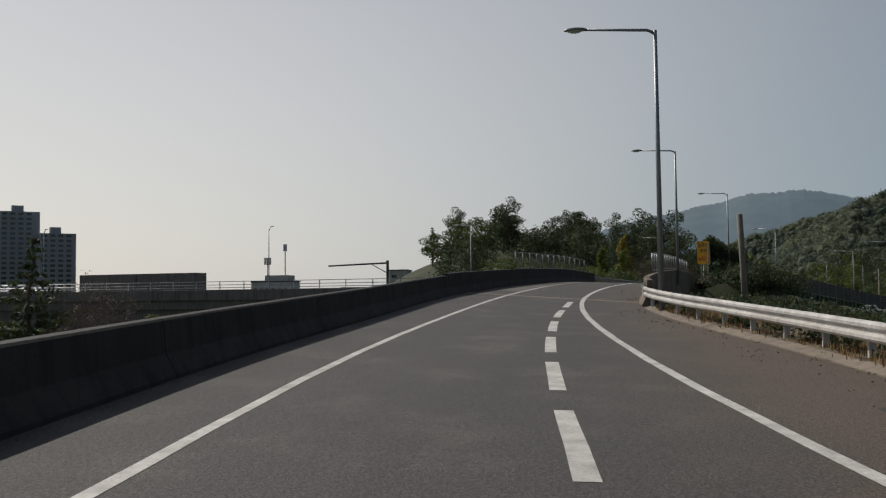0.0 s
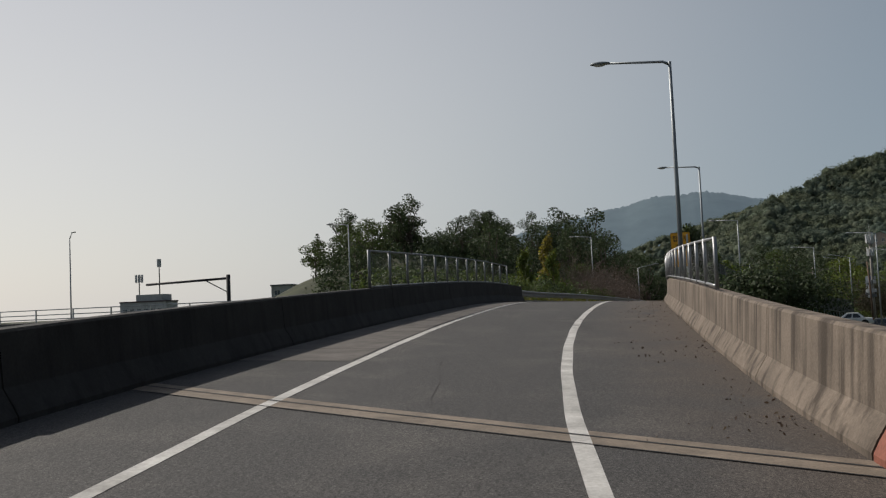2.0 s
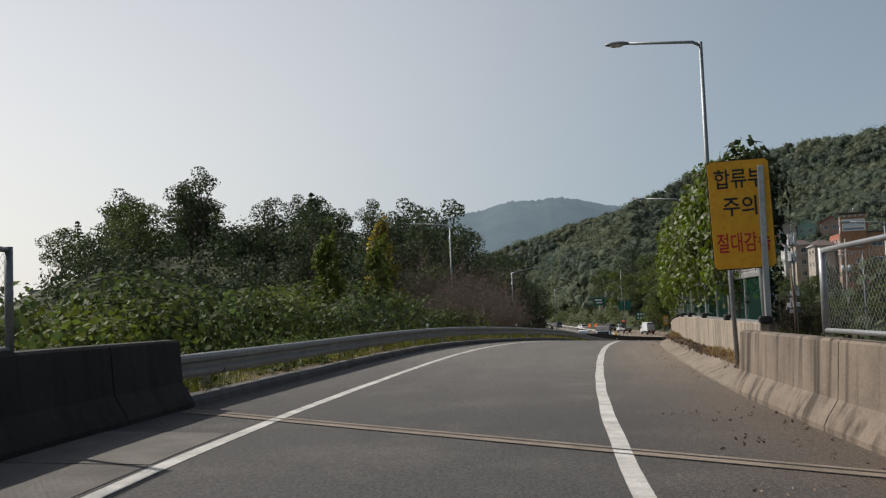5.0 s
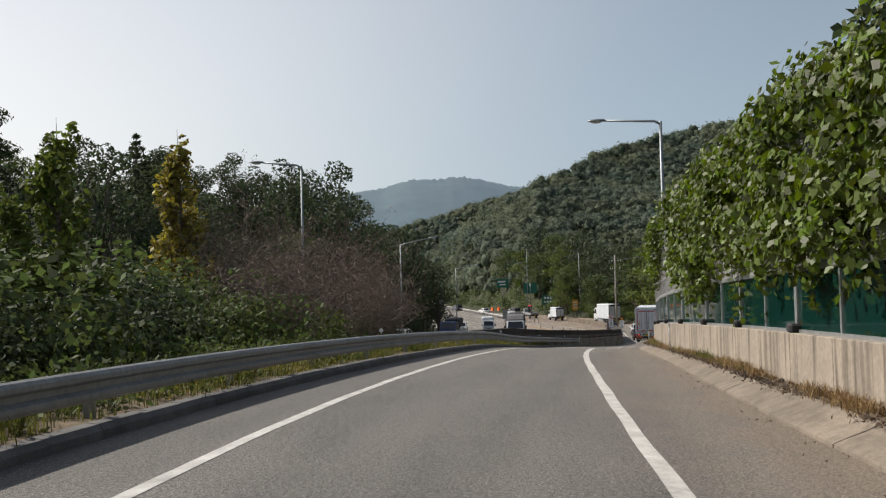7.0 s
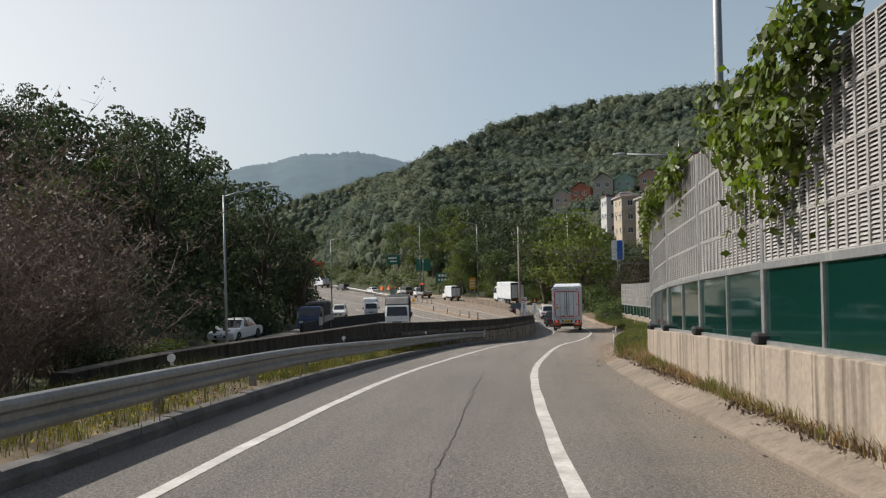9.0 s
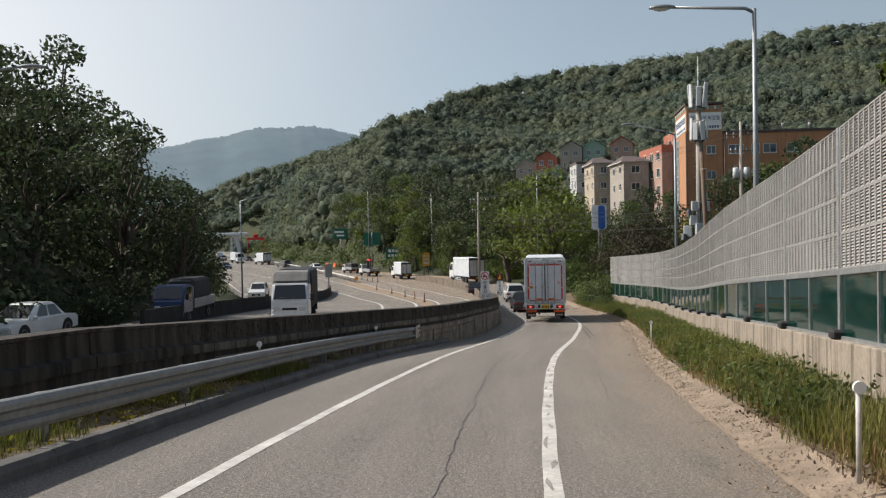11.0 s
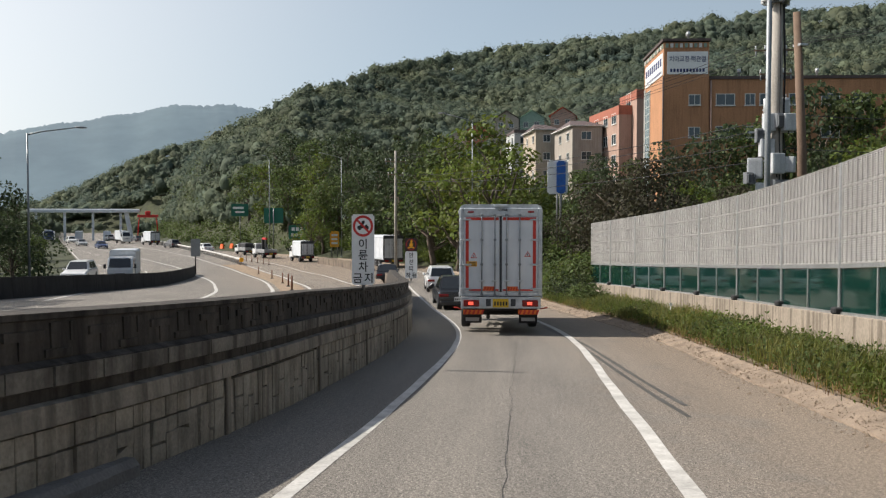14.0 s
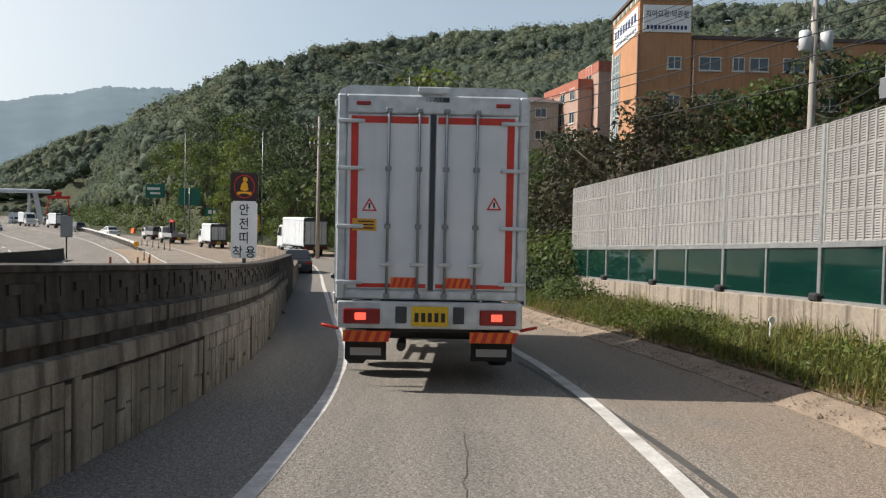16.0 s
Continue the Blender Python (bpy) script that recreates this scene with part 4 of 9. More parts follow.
def ridge(x, y):
    """The wooded slopes: the long ridge to the right and the knoll to the left."""
    ox, oy = x - 8, y - 20
    r = math.hypot(ox, oy)
    az = math.degrees(math.atan2(-ox, oy))
    crest = float(np.interp(az, (-175, -120, -80, -45, -34, -29, -25, -22, -19, -16, -13, -11, -9, -7, -5.5, -4.5, -2.8, -1.9, 0.5, 2, 4, 8, 30),
                            (0, 15, 60, 96, 98, 98, 92.5, 89.5, 85.5, 81.5, 74, 67, 58, 46.5, 40, 36.5, 31.5, 28, 21.5, 16, 9, 3, 0)))
    far = float(np.interp(az, (-16, -12, -9, -6.5), (500, 450, 400, 352)))     # the crest comes nearer towards the toll road
    base = float(np.interp(az, (-120, -60, -30, -15, -5, 5), (90, 80, 105, 150, 190, 240)))
    t = min(1.0, max(0.0, (r - base) / (far - base)))
    up = crest * (0.42 * t + 0.58 * t * t)
    if r > far:
        up = crest * max(0.0, 1 - (r - far) / 700)
    second = float(np.interp(az, (-14, -6, -3, -1, 1, 3, 5, 8, 14), (75, 66, 58, 51, 45, 36, 25, 9, 0))) * math.exp(-((r - 640) / 95) ** 2)
    up = max(up, second)
    up *= 1 + (0.4 - 0.34 * t) * noise.noise(Vector((x / 62, y / 62, 0.3)))   # spurs and gullies on the lower slopes
    up += 8.0 * math.exp(-(((x - 85) / 17) ** 2 + ((y - 264) / 26) ** 2))
    dx, dy = (x + 40) / 34.0, (y - 122) / 66.0
    q = dx * dx + dy * dy
    knoll = 15.0 * math.exp(-1.1 * q * q) if q < 4 else 0.0
    return up, knoll


def near_line(x, y):
    """Station and offset of a place, by the ramp's line."""
    i = int(np.argmin((DENSE[:, 0] - x) ** 2 + (DENSE[:, 1] - y) ** 2))
    s = i * 2.0
    tx, ty = DENSE_T[i]
    return s, (x - DENSE[i, 0]) * ty - (y - DENSE[i, 1]) * tx, DENSE[i, 2]


DENSE = np.array([centre(k * 2.0)[0] for k in range(187)])
DENSE_T = np.array([centre(k * 2.0)[1] for k in range(187)])


def ground_z(x, y):
    s, d, zr = near_line(x, y)
    up, knoll = ridge(x, y)
    low = float(np.interp(y, (-400, -60, 20, 90, 140, 200), (-2.0, -1.0, -0.5, -1.5, -4.2, -4.6)))
    z = low + up + knoll + 0.35 * noise.noise(Vector((x / 14, y / 14, 1.0)))
    ins = 0 < s < 370
    if ins:
        le, re = LEFT_EDGE(s), RIGHT_EDGE(s)
        if d >= 0:
            gap = d - re
            if 56 < s < 98:
                keep = 0.0 if gap > 0.7 else 1.0
                z = min(z, zr - 3.5) if gap < 6 else z
                if keep:
                    z = zr - 3.0
            else:
                reach = float(np.interp(s, (0, 50, 104, 170, 228, 250, 300), (5, 3, 3.0, 5.0, 6, 5, 3)))
                w = 1 - min(1.0, max(0.0, (gap - reach) / 9.0))
                verge = zr + (0.02 if s < 104 else 0.12) + 0.10 * max(0.0, min(gap, 4.0)) * (1 if s > 165 else 0.2)
                z = verge * w + z * (1 - w)
                if gap < 2.2:
                    z = min(z, zr - 0.45)
        else:
            gap = le - d
            if s < 100:
                z = min(z, zr - 3.0)
            else:
                reach = float(np.interp(s, (100, 125, 140, 150, 162, 180), (14.0, 16.0, 16.0, 12.0, 3.5, 0.5)))
                w = 1 - min(1.0, max(0.0, (gap - reach) / 6.0))
                z = (zr + 0.10) * w + z * (1 - w)
                if gap < 2.2:
                    z = min(z, zr - 0.45)
                if s > 184 and gap < 1.2:
                    z = zr - 0.6
    # the main road's bed
    if -140 < y < 480:
        off = max(HW_L(y) - x, x - HW_R(y))
        w = 1 - min(1.0, max(0.0, (off - 0.3) / 7.0))
        if ins and d > -3.2 and s < 296:
            w = 0.0
        if off > 0 and x > HW_L(y) and y < 85:
            w *= 0.5
        bed = HW_Z(y) - 0.4
        z = bed * w + z * (1 - w)
    if y > 215 and y < 470 and HW_L(y) - 2 < x:
        off = x - HW_R(y)
        z = min(z, -4.45 + max(0.0, off - 7.0) * 0.7 + max(0.0, off - 13.0) * 1.8)
    return z


def terrain():
    def axis(a, b, step, far):
        core = list(np.arange(a, b + 0.1, step))
        lo, hi, g = [], [], step
        q = a
        while q > -far:
            g *= 1.13
            q -= g
            lo.append(q)
        q, g = b, step
        while q < far:
            g *= 1.13
            q += g
            hi.append(q)
        return np.array(lo[::-1] + core + hi)
    xs, ys = axis(-60, 90, 1.5, 3800), axis(-110, 300, 1.5, 3800)
    verts = [(x, y, ground_z(float(x), float(y))) for y in ys for x in xs]
    n = len(xs)
    faces = [(j * n + i, j * n + i + 1, (j + 1) * n + i + 1, (j + 1) * n + i) for j in range(len(ys) - 1) for i in range(n - 1)]
    g = part("ground", mesh_np("ground", verts, faces, GROUND, True), None, None)
    return tagged(g, "scrubby green and brown ground rising to wooded slopes", "ground", kind="structure")


terrain()


# ---- plants ----
LEAF_DARK = mat("dark_leaves", (0.052, 0.070, 0.035), 0.65, var=0.4, scale=0.5, fine=5, bump=0, island=0.35, transl=0.25, spec=0.15)
LEAF_MID = mat("green_leaves", (0.072, 0.097, 0.033), 0.65, var=0.4, scale=0.5, fine=5, bump=0, island=0.4, transl=0.3, spec=0.18)
LEAF_LIGHT = mat("light_green_leaves", (0.098, 0.125, 0.030), 0.65, var=0.4, scale=0.5, fine=5, bump=0, island=0.4, transl=0.3, spec=0.18)
LEAF_GOLD = mat("yellowing_leaves", (0.20, 0.17, 0.035), 0.6, var=0.4, scale=0.8, fine=5, bump=0, island=0.5, transl=0.35)
LEAF_RUST = mat("brown_leaves", (0.115, 0.084, 0.060), 0.7, var=0.45, scale=0.6, fine=5, bump=0, island=0.5, transl=0.15)
LEAF_VINE = mat("vine_leaves", (0.078, 0.108, 0.014), 0.5, var=0.45, scale=0.9, fine=6, bump=0, island=0.6, transl=0.3)
# far leaves: distance haze is put into these paler, bluer tones
FOREST_HAZED = mat("far_woods", (0.100, 0.126, 0.090), 0.85, var=0.45, scale=0.045, fine=0.3, bump=0, island=0.16, transl=0.3, tint=(0.135, 0.150, 0.090), dark=(0.074, 0.102, 0.086), spec=0.1)
LEAF_WINE = mat("wine_dark_leaves", (0.046, 0.044, 0.029), 0.65, var=0.4, scale=0.5, fine=5, bump=0, island=0.3, transl=0.2, tint=(0.066, 0.060, 0.034), spec=0.15)
BARK = mat("bark", (0.12, 0.095, 0.075), 0.9, var=0.35, scale=3, fine=20, bump=0.5)
TWIG = mat("twigs", (0.175, 0.135, 0.115), 0.9, var=0.35, scale=3, fine=20, bump=0.2)
GRASS = mat("verge_grass", (0.125, 0.175, 0.034), 0.7, var=0.5, scale=0.5, fine=6, bump=0, island=0.5, transl=0.3, tint=(0.19, 0.175, 0.05))
STRAW = mat("dry_grass", (0.23, 0.155, 0.075), 0.8, var=0.4, scale=0.7, fine=8, bump=0, island=0.5, transl=0.2)


def leaves(points, size, rng, up=0.25, long=1.5, outward=None):
    """Arrays for small pointed leaf faces at the points; size is (least, most)."""
    n = len(points)
    nrm = rng.normal(size=(n, 3))
    if outward is not None:
        nrm = nrm * 0.7 + outward
    nrm[:, 2] += up
    nrm /= np.linalg.norm(nrm, axis=1)[:, None]
    a = np.cross(nrm, rng.normal(size=(n, 3)))
    a /= np.linalg.norm(a, axis=1)[:, None]
    b = np.cross(nrm, a)
    sz = rng.uniform(size[0], size[1], n)[:, None]
    v = np.stack([points - a * sz * long / 2, points - b * sz * 0.42 + a * sz * 0.1, points + a * sz * long / 2, points + b * sz * 0.42 + a * sz * 0.1], 1)
    return v.reshape(-1, 3), np.arange(4 * n).reshape(-1, 4)


def blob(centre_, radii, n, rng, inner=0.55):
    d = rng.normal(size=(n, 3))
    d /= np.linalg.norm(d, axis=1)[:, None]
    r = rng.uniform(inner, 1.0, n)[:, None] ** 0.7
    return np.asarray(centre_) + d * r * np.asarray(radii), d


def crown_mesh(name, blobs, per, size, material, seed, up=0.25, long=1.5):
    rng = np.random.default_rng(seed)
    pts, outs = [], []
    for c, r in blobs:
        k = max(12, int(per * (r[0] * r[1] + r[0] * r[2] + r[1] * r[2]) / 3))
        p, d = blob(c, r, k, rng)
        pts.append(p)
        outs.append(d)
    v, f = leaves(np.concatenate(pts), size, rng, up, long, np.concatenate(outs))
    return mesh_np(name, v, f, material)


def limbs(bm, base, tip, r0, r1, rng, bend=0.12, n=7):
    a, b = Vector(base), Vector(tip)
    ln = (b - a).length
    pts = [a.lerp(b, t) + Vector((rng.uniform(-1, 1), rng.uniform(-1, 1), 0)) * bend * ln * math.sin(math.pi * t) for t in (0, 0.3, 0.6, 0.85, 1)]
    tube(pts, [r0 + (r1 - r0) * t for t in (0, 0.3, 0.6, 0.85, 1)], n, bm)


def broad_tree(seed, height, spread, material, label, name="tree", per=34, size=(0.28, 0.55), dark=False):
    rng = random.Random(seed)
    top = thing(name, label, "tree", "roadside trees")
    bm = bmesh.new()
    th = height * 0.45
    limbs(bm, (0, 0, -0.6), (rng.uniform(-0.4, 0.4), rng.uniform(-0.4, 0.4), th), 0.028 * height, 0.014 * height, rng, 0.06, 9)
    blobs = []
    n = rng.randint(13, 17)
    for k in range(n):
        a = 2 * math.pi * k / n * 2.4 + rng.uniform(-0.4, 0.4)
        q = (k + 0.5) / n
        rad = spread * (0.75 * math.sin(math.pi * (0.18 + 0.72 * q)) + 0.1) * rng.uniform(0.55, 1.0)
        z = height * (0.26 + 0.66 * q)
        c = (math.cos(a) * rad, math.sin(a) * rad, z)
        limbs(bm, (0, 0, th * (0.35 + 0.6 * q)), (c[0], c[1], c[2]), 0.010 * height, 0.003 * height, rng, 0.1, 5)
        r = spread * rng.uniform(0.26, 0.44)
        blobs.append((c, (r, r, r * rng.uniform(0.55, 0.85))))
    blobs.append(((0, 0, height * 0.93), (spread * 0.3, spread * 0.3, height * 0.08)))
    blobs.append(((0, 0, height * 0.62), (spread * 0.5, spread * 0.5, height * 0.22)))
    part("trunk", bm, BARK, top)
    part("crown", crown_mesh("crown", blobs, per, size, material, seed), None, top)
    return top


def conifer(seed, height, spread, material, label):
    rng = random.Random(seed)
    top = thing("pine_tree", label, "tree", "roadside trees")
    bm = bmesh.new()
    limbs(bm, (0, 0, -0.6), (0.2, 0.1, height), 0.024 * height, 0.004 * height, rng, 0.03, 8)
    blobs = []
    for k in range(13):
        q = k / 12
        z = height * (0.28 + 0.70 * q)
        for j in range(4 if q < 0.8 else 2):
            a = rng.uniform(0, 6.28)
            rad = spread * (1 - q) ** 0.8 * rng.uniform(0.4, 1.0)
            c = (math.cos(a) * rad, math.sin(a) * rad, z)
            limbs(bm, (0, 0, z - 0.2), c, 0.05, 0.015, rng, 0.05, 4)
            r = spread * rng.uniform(0.2, 0.34) * (1.1 - 0.6 * q)
            blobs.append((c, (r, r, r * 0.4)))
    part("trunk", bm, BARK, top)
    part("crown", crown_mesh("crown", blobs, 60, (0.2, 0.42), material, seed, 0.1, 2.2), None, top)
    return top


def poplar(seed, height, spread, material, label):
    """A narrow upright tree whose leafy shoots all rise steeply."""
    rng = random.Random(seed)
    top = thing("poplar_tree", label, "tree", "roadside trees")
    bm = bmesh.new()
    limbs(bm, (0, 0, -0.6), (0.1, 0, height * 0.96), 0.016 * height, 0.004, rng, 0.02, 8)
    blobs = []
    for k in range(34):
        q = k / 33
        a = rng.uniform(0, 6.28)
        z0 = height * (0.06 + 0.72 * q)
        ln = height * rng.uniform(0.13, 0.24) * (1.05 - 0.5 * q)
        out = spread * rng.uniform(0.35, 1.0) * (1 - 0.75 * q)
        tip = (math.cos(a) * out, math.sin(a) * out, min(z0 + ln, height))
        limbs(bm, (0, 0, z0), tip, 0.035, 0.008, rng, 0.08, 4)
        for t in (0.5, 0.75, 0.95):
            c = (tip[0] * t, tip[1] * t, z0 + (tip[2] - z0) * t)
            blobs.append((c, (0.28, 0.28, 0.6)))
    part("trunk", bm, BARK, top)
    part("crown", crown_mesh("crown", blobs, 190, (0.12, 0.26), material, seed, 0.3, 1.3), None, top)
    return top


def twiggy_bush(seed, height, spread, material, label, per=26, name="bush"):
    """A many-stemmed bush with thin bare shoots and scattered leaves."""
    rng = random.Random(seed)
    nr = np.random.default_rng(seed)
    top = thing(name, label, "bush", "roadside bushes")
    verts, faces = [], []

    def twig(a, b, w):
        d = (b - a).normalized()
        s = d.cross(Vector((rng.uniform(-1, 1), rng.uniform(-1, 1), 0.3))).normalized() * w
        t = d.cross(s).normalized() * w
        i = len(verts)
        verts.extend((a + s, a - s * 0.5 + t, a - s * 0.5 - t, b))
        faces.extend(((i, i + 1, i + 3), (i + 1, i + 2, i + 3), (i + 2, i, i + 3)))
    tips = []
    for k in range(28):
        a = rng.uniform(0, 6.28)
        lean = rng.uniform(0.05, 1.0) * spread
        base = Vector((math.cos(a) * 0.2 * spread * rng.random(), math.sin(a) * 0.2 * spread * rng.random(), -0.3))
        tip = Vector((math.cos(a) * lean, math.sin(a) * lean, height * rng.uniform(0.6, 1.0) * (1.05 - 0.35 * lean / spread)))
        mid = base.lerp(tip, 0.55) + Vector((0, 0, 0.1 * height))
        twig(base, mid, 0.03)
        twig(mid - (mid - base) * 0.05, tip, 0.016)
        tips.append(tip)
        for j in range(15):
            t = rng.uniform(0.2, 1.0)
            p = base.lerp(mid, t / 0.55) if t < 0.55 else mid.lerp(tip, (t - 0.55) / 0.45)
            b = rng.uniform(0, 6.28)
            q = p + Vector((math.cos(b), math.sin(b), rng.uniform(0.1, 1.1))) * rng.uniform(0.4, 1.0) * 0.22 * height
            twig(p, q, 0.009)
            for m in range(5):
                u = p.lerp(q, rng.uniform(0.4, 1))
                c = rng.uniform(0, 6.28)
                twig(u, u + Vector((math.cos(c), math.sin(c), rng.uniform(0, 0.9))) * rng.uniform(0.15, 0.4), 0.006)
            tips.append(q)
    part("branchwork", mesh_np("branchwork", verts, faces, TWIG), None, top)
    base = np.array([tuple(t) for t in tips])
    pts = np.repeat(base, per, 0) + nr.normal(size=(len(base) * per, 3)) * np.array((0.10, 0.10, 0.09))
    pts = pts[pts[:, 2] > 0.05]
    v, f = leaves(pts, (0.03, 0.075), nr, 0.2, 1.5)
    part("foliage", mesh_np("foliage", v, f, material), None, top)
    return top


def mound(seed, r, h, material, label, n=2700, size=(0.10, 0.22), name="shrub"):
    """A low bank of creeper: overlapping domes of leaves over a dark heart."""
    rng = random.Random(seed)
    top = thing(name, label, "shrub", "roadside shrubs")
    blobs = [((rng.uniform(-0.6, 0.6) * r, rng.uniform(-0.6, 0.6) * r, h * rng.uniform(0.15, 0.6)), (r * rng.uniform(0.35, 0.6), r * rng.uniform(0.35, 0.6), h * rng.uniform(0.3, 0.5))) for _ in range(8)]
    blobs.append(((0, 0, h * 0.3), (r * 0.8, r * 0.8, h * 0.45)))
    area = sum((b[1][0] * b[1][1] + b[1][0] * b[1][2] + b[1][1] * b[1][2]) / 3 for b in blobs)
    part("foliage", crown_mesh("foliage", blobs, n / area, size, material, seed, 0.6, 1.2), None, top)
    return top


def plant(proto, x, y, scale=1.0, turn=0.0, lift=0.0, z=None):
    """Stands a copy of a plant on the ground."""
    zz = ground_z(x, y) if z is None else z
    m = pose(x, y, zz + lift, 0, 0, turn)
    c = copy_thing(proto, m)
    c.scale = (scale, scale, scale)
    return c


def place_first(proto, x, y, scale=1.0, turn=0.0):
    proto.matrix_basis = pose(x, y, ground_z(x, y), 0, 0, turn)
    proto.scale = (scale, scale, scale)
    return proto


rnd = random.Random(17)
T_DARK = broad_tree(1, 11, 4.2, LEAF_DARK, "dense dark green broadleaf tree on the wooded knoll", per=84, size=(0.15, 0.32))
T_DARK2 = broad_tree(2, 12.5, 3.8, LEAF_DARK, "tall dark broadleaf tree with uneven crown on the knoll", per=84, size=(0.15, 0.32))
T_MID = broad_tree(3, 9.5, 4.0, LEAF_MID, "green broadleaf tree with rounded crown", per=84, size=(0.15, 0.31))
T_LIGHT = broad_tree(4, 10, 3.6, LEAF_LIGHT, "light green broadleaf tree on the slope", per=84, size=(0.15, 0.31))
T_OPEN = broad_tree(15, 14.5, 4.6, LEAF_DARK, "tall open-crowned tree with bare thin branch tips", per=30, size=(0.12, 0.26))
T_WINE = broad_tree(14, 7.4, 4.4, LEAF_WINE, "broad tree with dark brownish wine-coloured leaves behind the barrier", per=190, size=(0.10, 0.2))
T_PINE = conifer(5, 12, 3.2, LEAF_DARK, "dark green pine with layered branches")
T_GOLD = poplar(6, 9, 1.7, LEAF_GOLD, "narrow poplar with yellowing leaves")
T_POP = poplar(7, 8.5, 2.3, LEAF_LIGHT, "narrow upright green poplar behind the guardrail")
B_RUST = twiggy_bush(8, 4.6, 3.2, LEAF_RUST, "brown twiggy bush, half bare, behind the guardrail", 9)
B_RUST2 = twiggy_bush(9, 4.0, 2.8, LEAF_RUST, "reddish brown thorny bush, nearly bare", 6)
B_TALL = twiggy_bush(15, 7.6, 4.0, LEAF_RUST, "tall half-bare brown thicket behind the guardrail", 5)
M_GREEN = mound(10, 3.2, 2.9, LEAF_MID, "mound of dark green creeper behind the guardrail")
M_LIGHT = mound(11, 2.6, 2.3, LEAF_LIGHT, "mound of yellow-green creeper leaves")
M_DARK = mound(13, 3.0, 2.6, LEAF_DARK, "dark overgrown mound of creeper and scrub", 2700, (0.09, 0.2))
M_LOW = mound(12, 2.0, 1.2, LEAF_MID, "low green weeds and creeper on the verge", 1400)

first = {}


def put(proto, x, y, scale=1.0):
    turn = rnd.uniform(0, 360)
    if proto.name not in first:
        first[proto.name] = 1
        return place_first(proto, x, y, scale, turn)
    return plant(proto, x, y, scale, turn)


# knoll to the left of the main road
for k in range(78):
    for _ in range(30):
        x, y = -38 + rnd.gauss(0, 20), 122 + rnd.gauss(0, 40)
        if x < HW_L(y) - 3.5 and (9.4 - x) / (y + 84.5) < 0.385:
            break
    p = rnd.choice((T_DARK, T_DARK2, T_DARK, T_MID, T_PINE, T_DARK2))
    put(p, x, y, rnd.uniform(0.66, 0.92))
# edge of the knoll, close to the main road
for x, y, sc, p in ((-12.8, 147, 1.7, T_DARK2), (-18, 146, 1.5, T_DARK), (-22, 151, 1.45, T_DARK2), (-1.0, 110, 1.05, T_DARK2), (2.2, 112, 0.75, T_DARK2), (-5.0, 104, 0.95, T_DARK), (-3.0, 117, 1.0, T_DARK2), (0.3, 124, 0.85, T_DARK2), (-8, 96, 1.0, T_DARK2), (-12, 88, 1.0, T_DARK),
                    (0.8, 131, 0.88, T_DARK2), (0.2, 141, 0.9, T_DARK), (-3.0, 136, 1.0, T_OPEN), (-7.5, 139, 1.12, T_OPEN), (-7, 126, 1.0, T_DARK), (-10, 78, 0.9, T_MID), (-14, 70, 0.9, T_DARK), (-16, 58, 0.8, T_MID), (-20, 64, 1.0, T_DARK2),
                    (-22, 48, 0.8, T_DARK), (-26, 36, 0.8, T_MID), (-24, 84, 0.8, T_PINE), (-17, 108, 0.75, T_PINE), (1.5, 152, 0.5, T_DARK), (0.0, 165, 0.5, T_MID), (-3, 180, 0.6, T_DARK),
                    (-5, 198, 0.6, T_MID), (-9, 220, 0.6, T_DARK), (-15, 240, 0.7, T_DARK)):
    put(p, x, y, sc)
# behind the left guardrail
put(T_GOLD, -9.95, 44.9, 1.15)
put(T_GOLD, -8.6, 45.6, 0.5)
put(T_GOLD, -11.2, 44.2, 0.55)
put(T_POP, -6.9, 24.4, 0.66)
put(T_POP, -9.5, 25.0, 0.7)
put(T_POP, -10.5, 30.0, 0.6)
for x, y, sc in ((-11.7, 131, 0.95), (-14, 124, 1.0), (-16.5, 134, 1.0), (-10, 121, 0.9), (-4, 129, 1.05), (-6.5, 121, 1.05)):
    put(T_DARK2, x, y, sc)
for s, d, sc, p in ((107, -9.5, 1.0, M_GREEN), (111, -12, 1.1, M_DARK), (114, -9.0, 0.9, M_GREEN), (118, -11, 1.1, M_LIGHT), (122, -9.5, 0.85, M_DARK), (126, -10.5, 1.0, M_GREEN),
                    (104, -13, 1.2, M_GREEN), (100, -9, 0.9, M_GREEN), (103, -8.3, 0.8, M_LIGHT), (116, -14, 1.2, M_DARK), (130, -12.5, 0.9, M_GREEN), (97, -12, 1.1, M_GREEN), (124, -14, 1.1, M_GREEN)):
    q = at(s, d)
    put(p, q.x, q.y, sc)
for s, d, sc, p in ((143, -7.8, 0.66, B_RUST), (146.5, -7.9, 0.7, B_RUST2), (150, -9.6, 0.72, B_RUST), (153.5, -10.2, 0.85, B_RUST2), (140, -9.2, 0.9, B_RUST2), (137, -8.6, 0.8, B_RUST), (148, -9.4, 0.9, B_RUST), (152, -11, 0.8, B_RUST2), (146, -13.5, 1.1, B_RUST), (156, -11.5, 0.75, B_RUST), (160, -12.4, 0.6, B_RUST2), (154, -11.5, 1.3, B_RUST), (150, -12.5, 1.4, B_RUST2),
                    (158, -12, 1.25, B_RUST), (163, -13.5, 0.55, B_RUST), (150, -16.5, 1.1, B_RUST2), (145, -10.5, 0.8, B_RUST2), (162, -12.5, 0.9, B_RUST2)):
    q = at(s, d)
    put(p, q.x, q.y, sc)
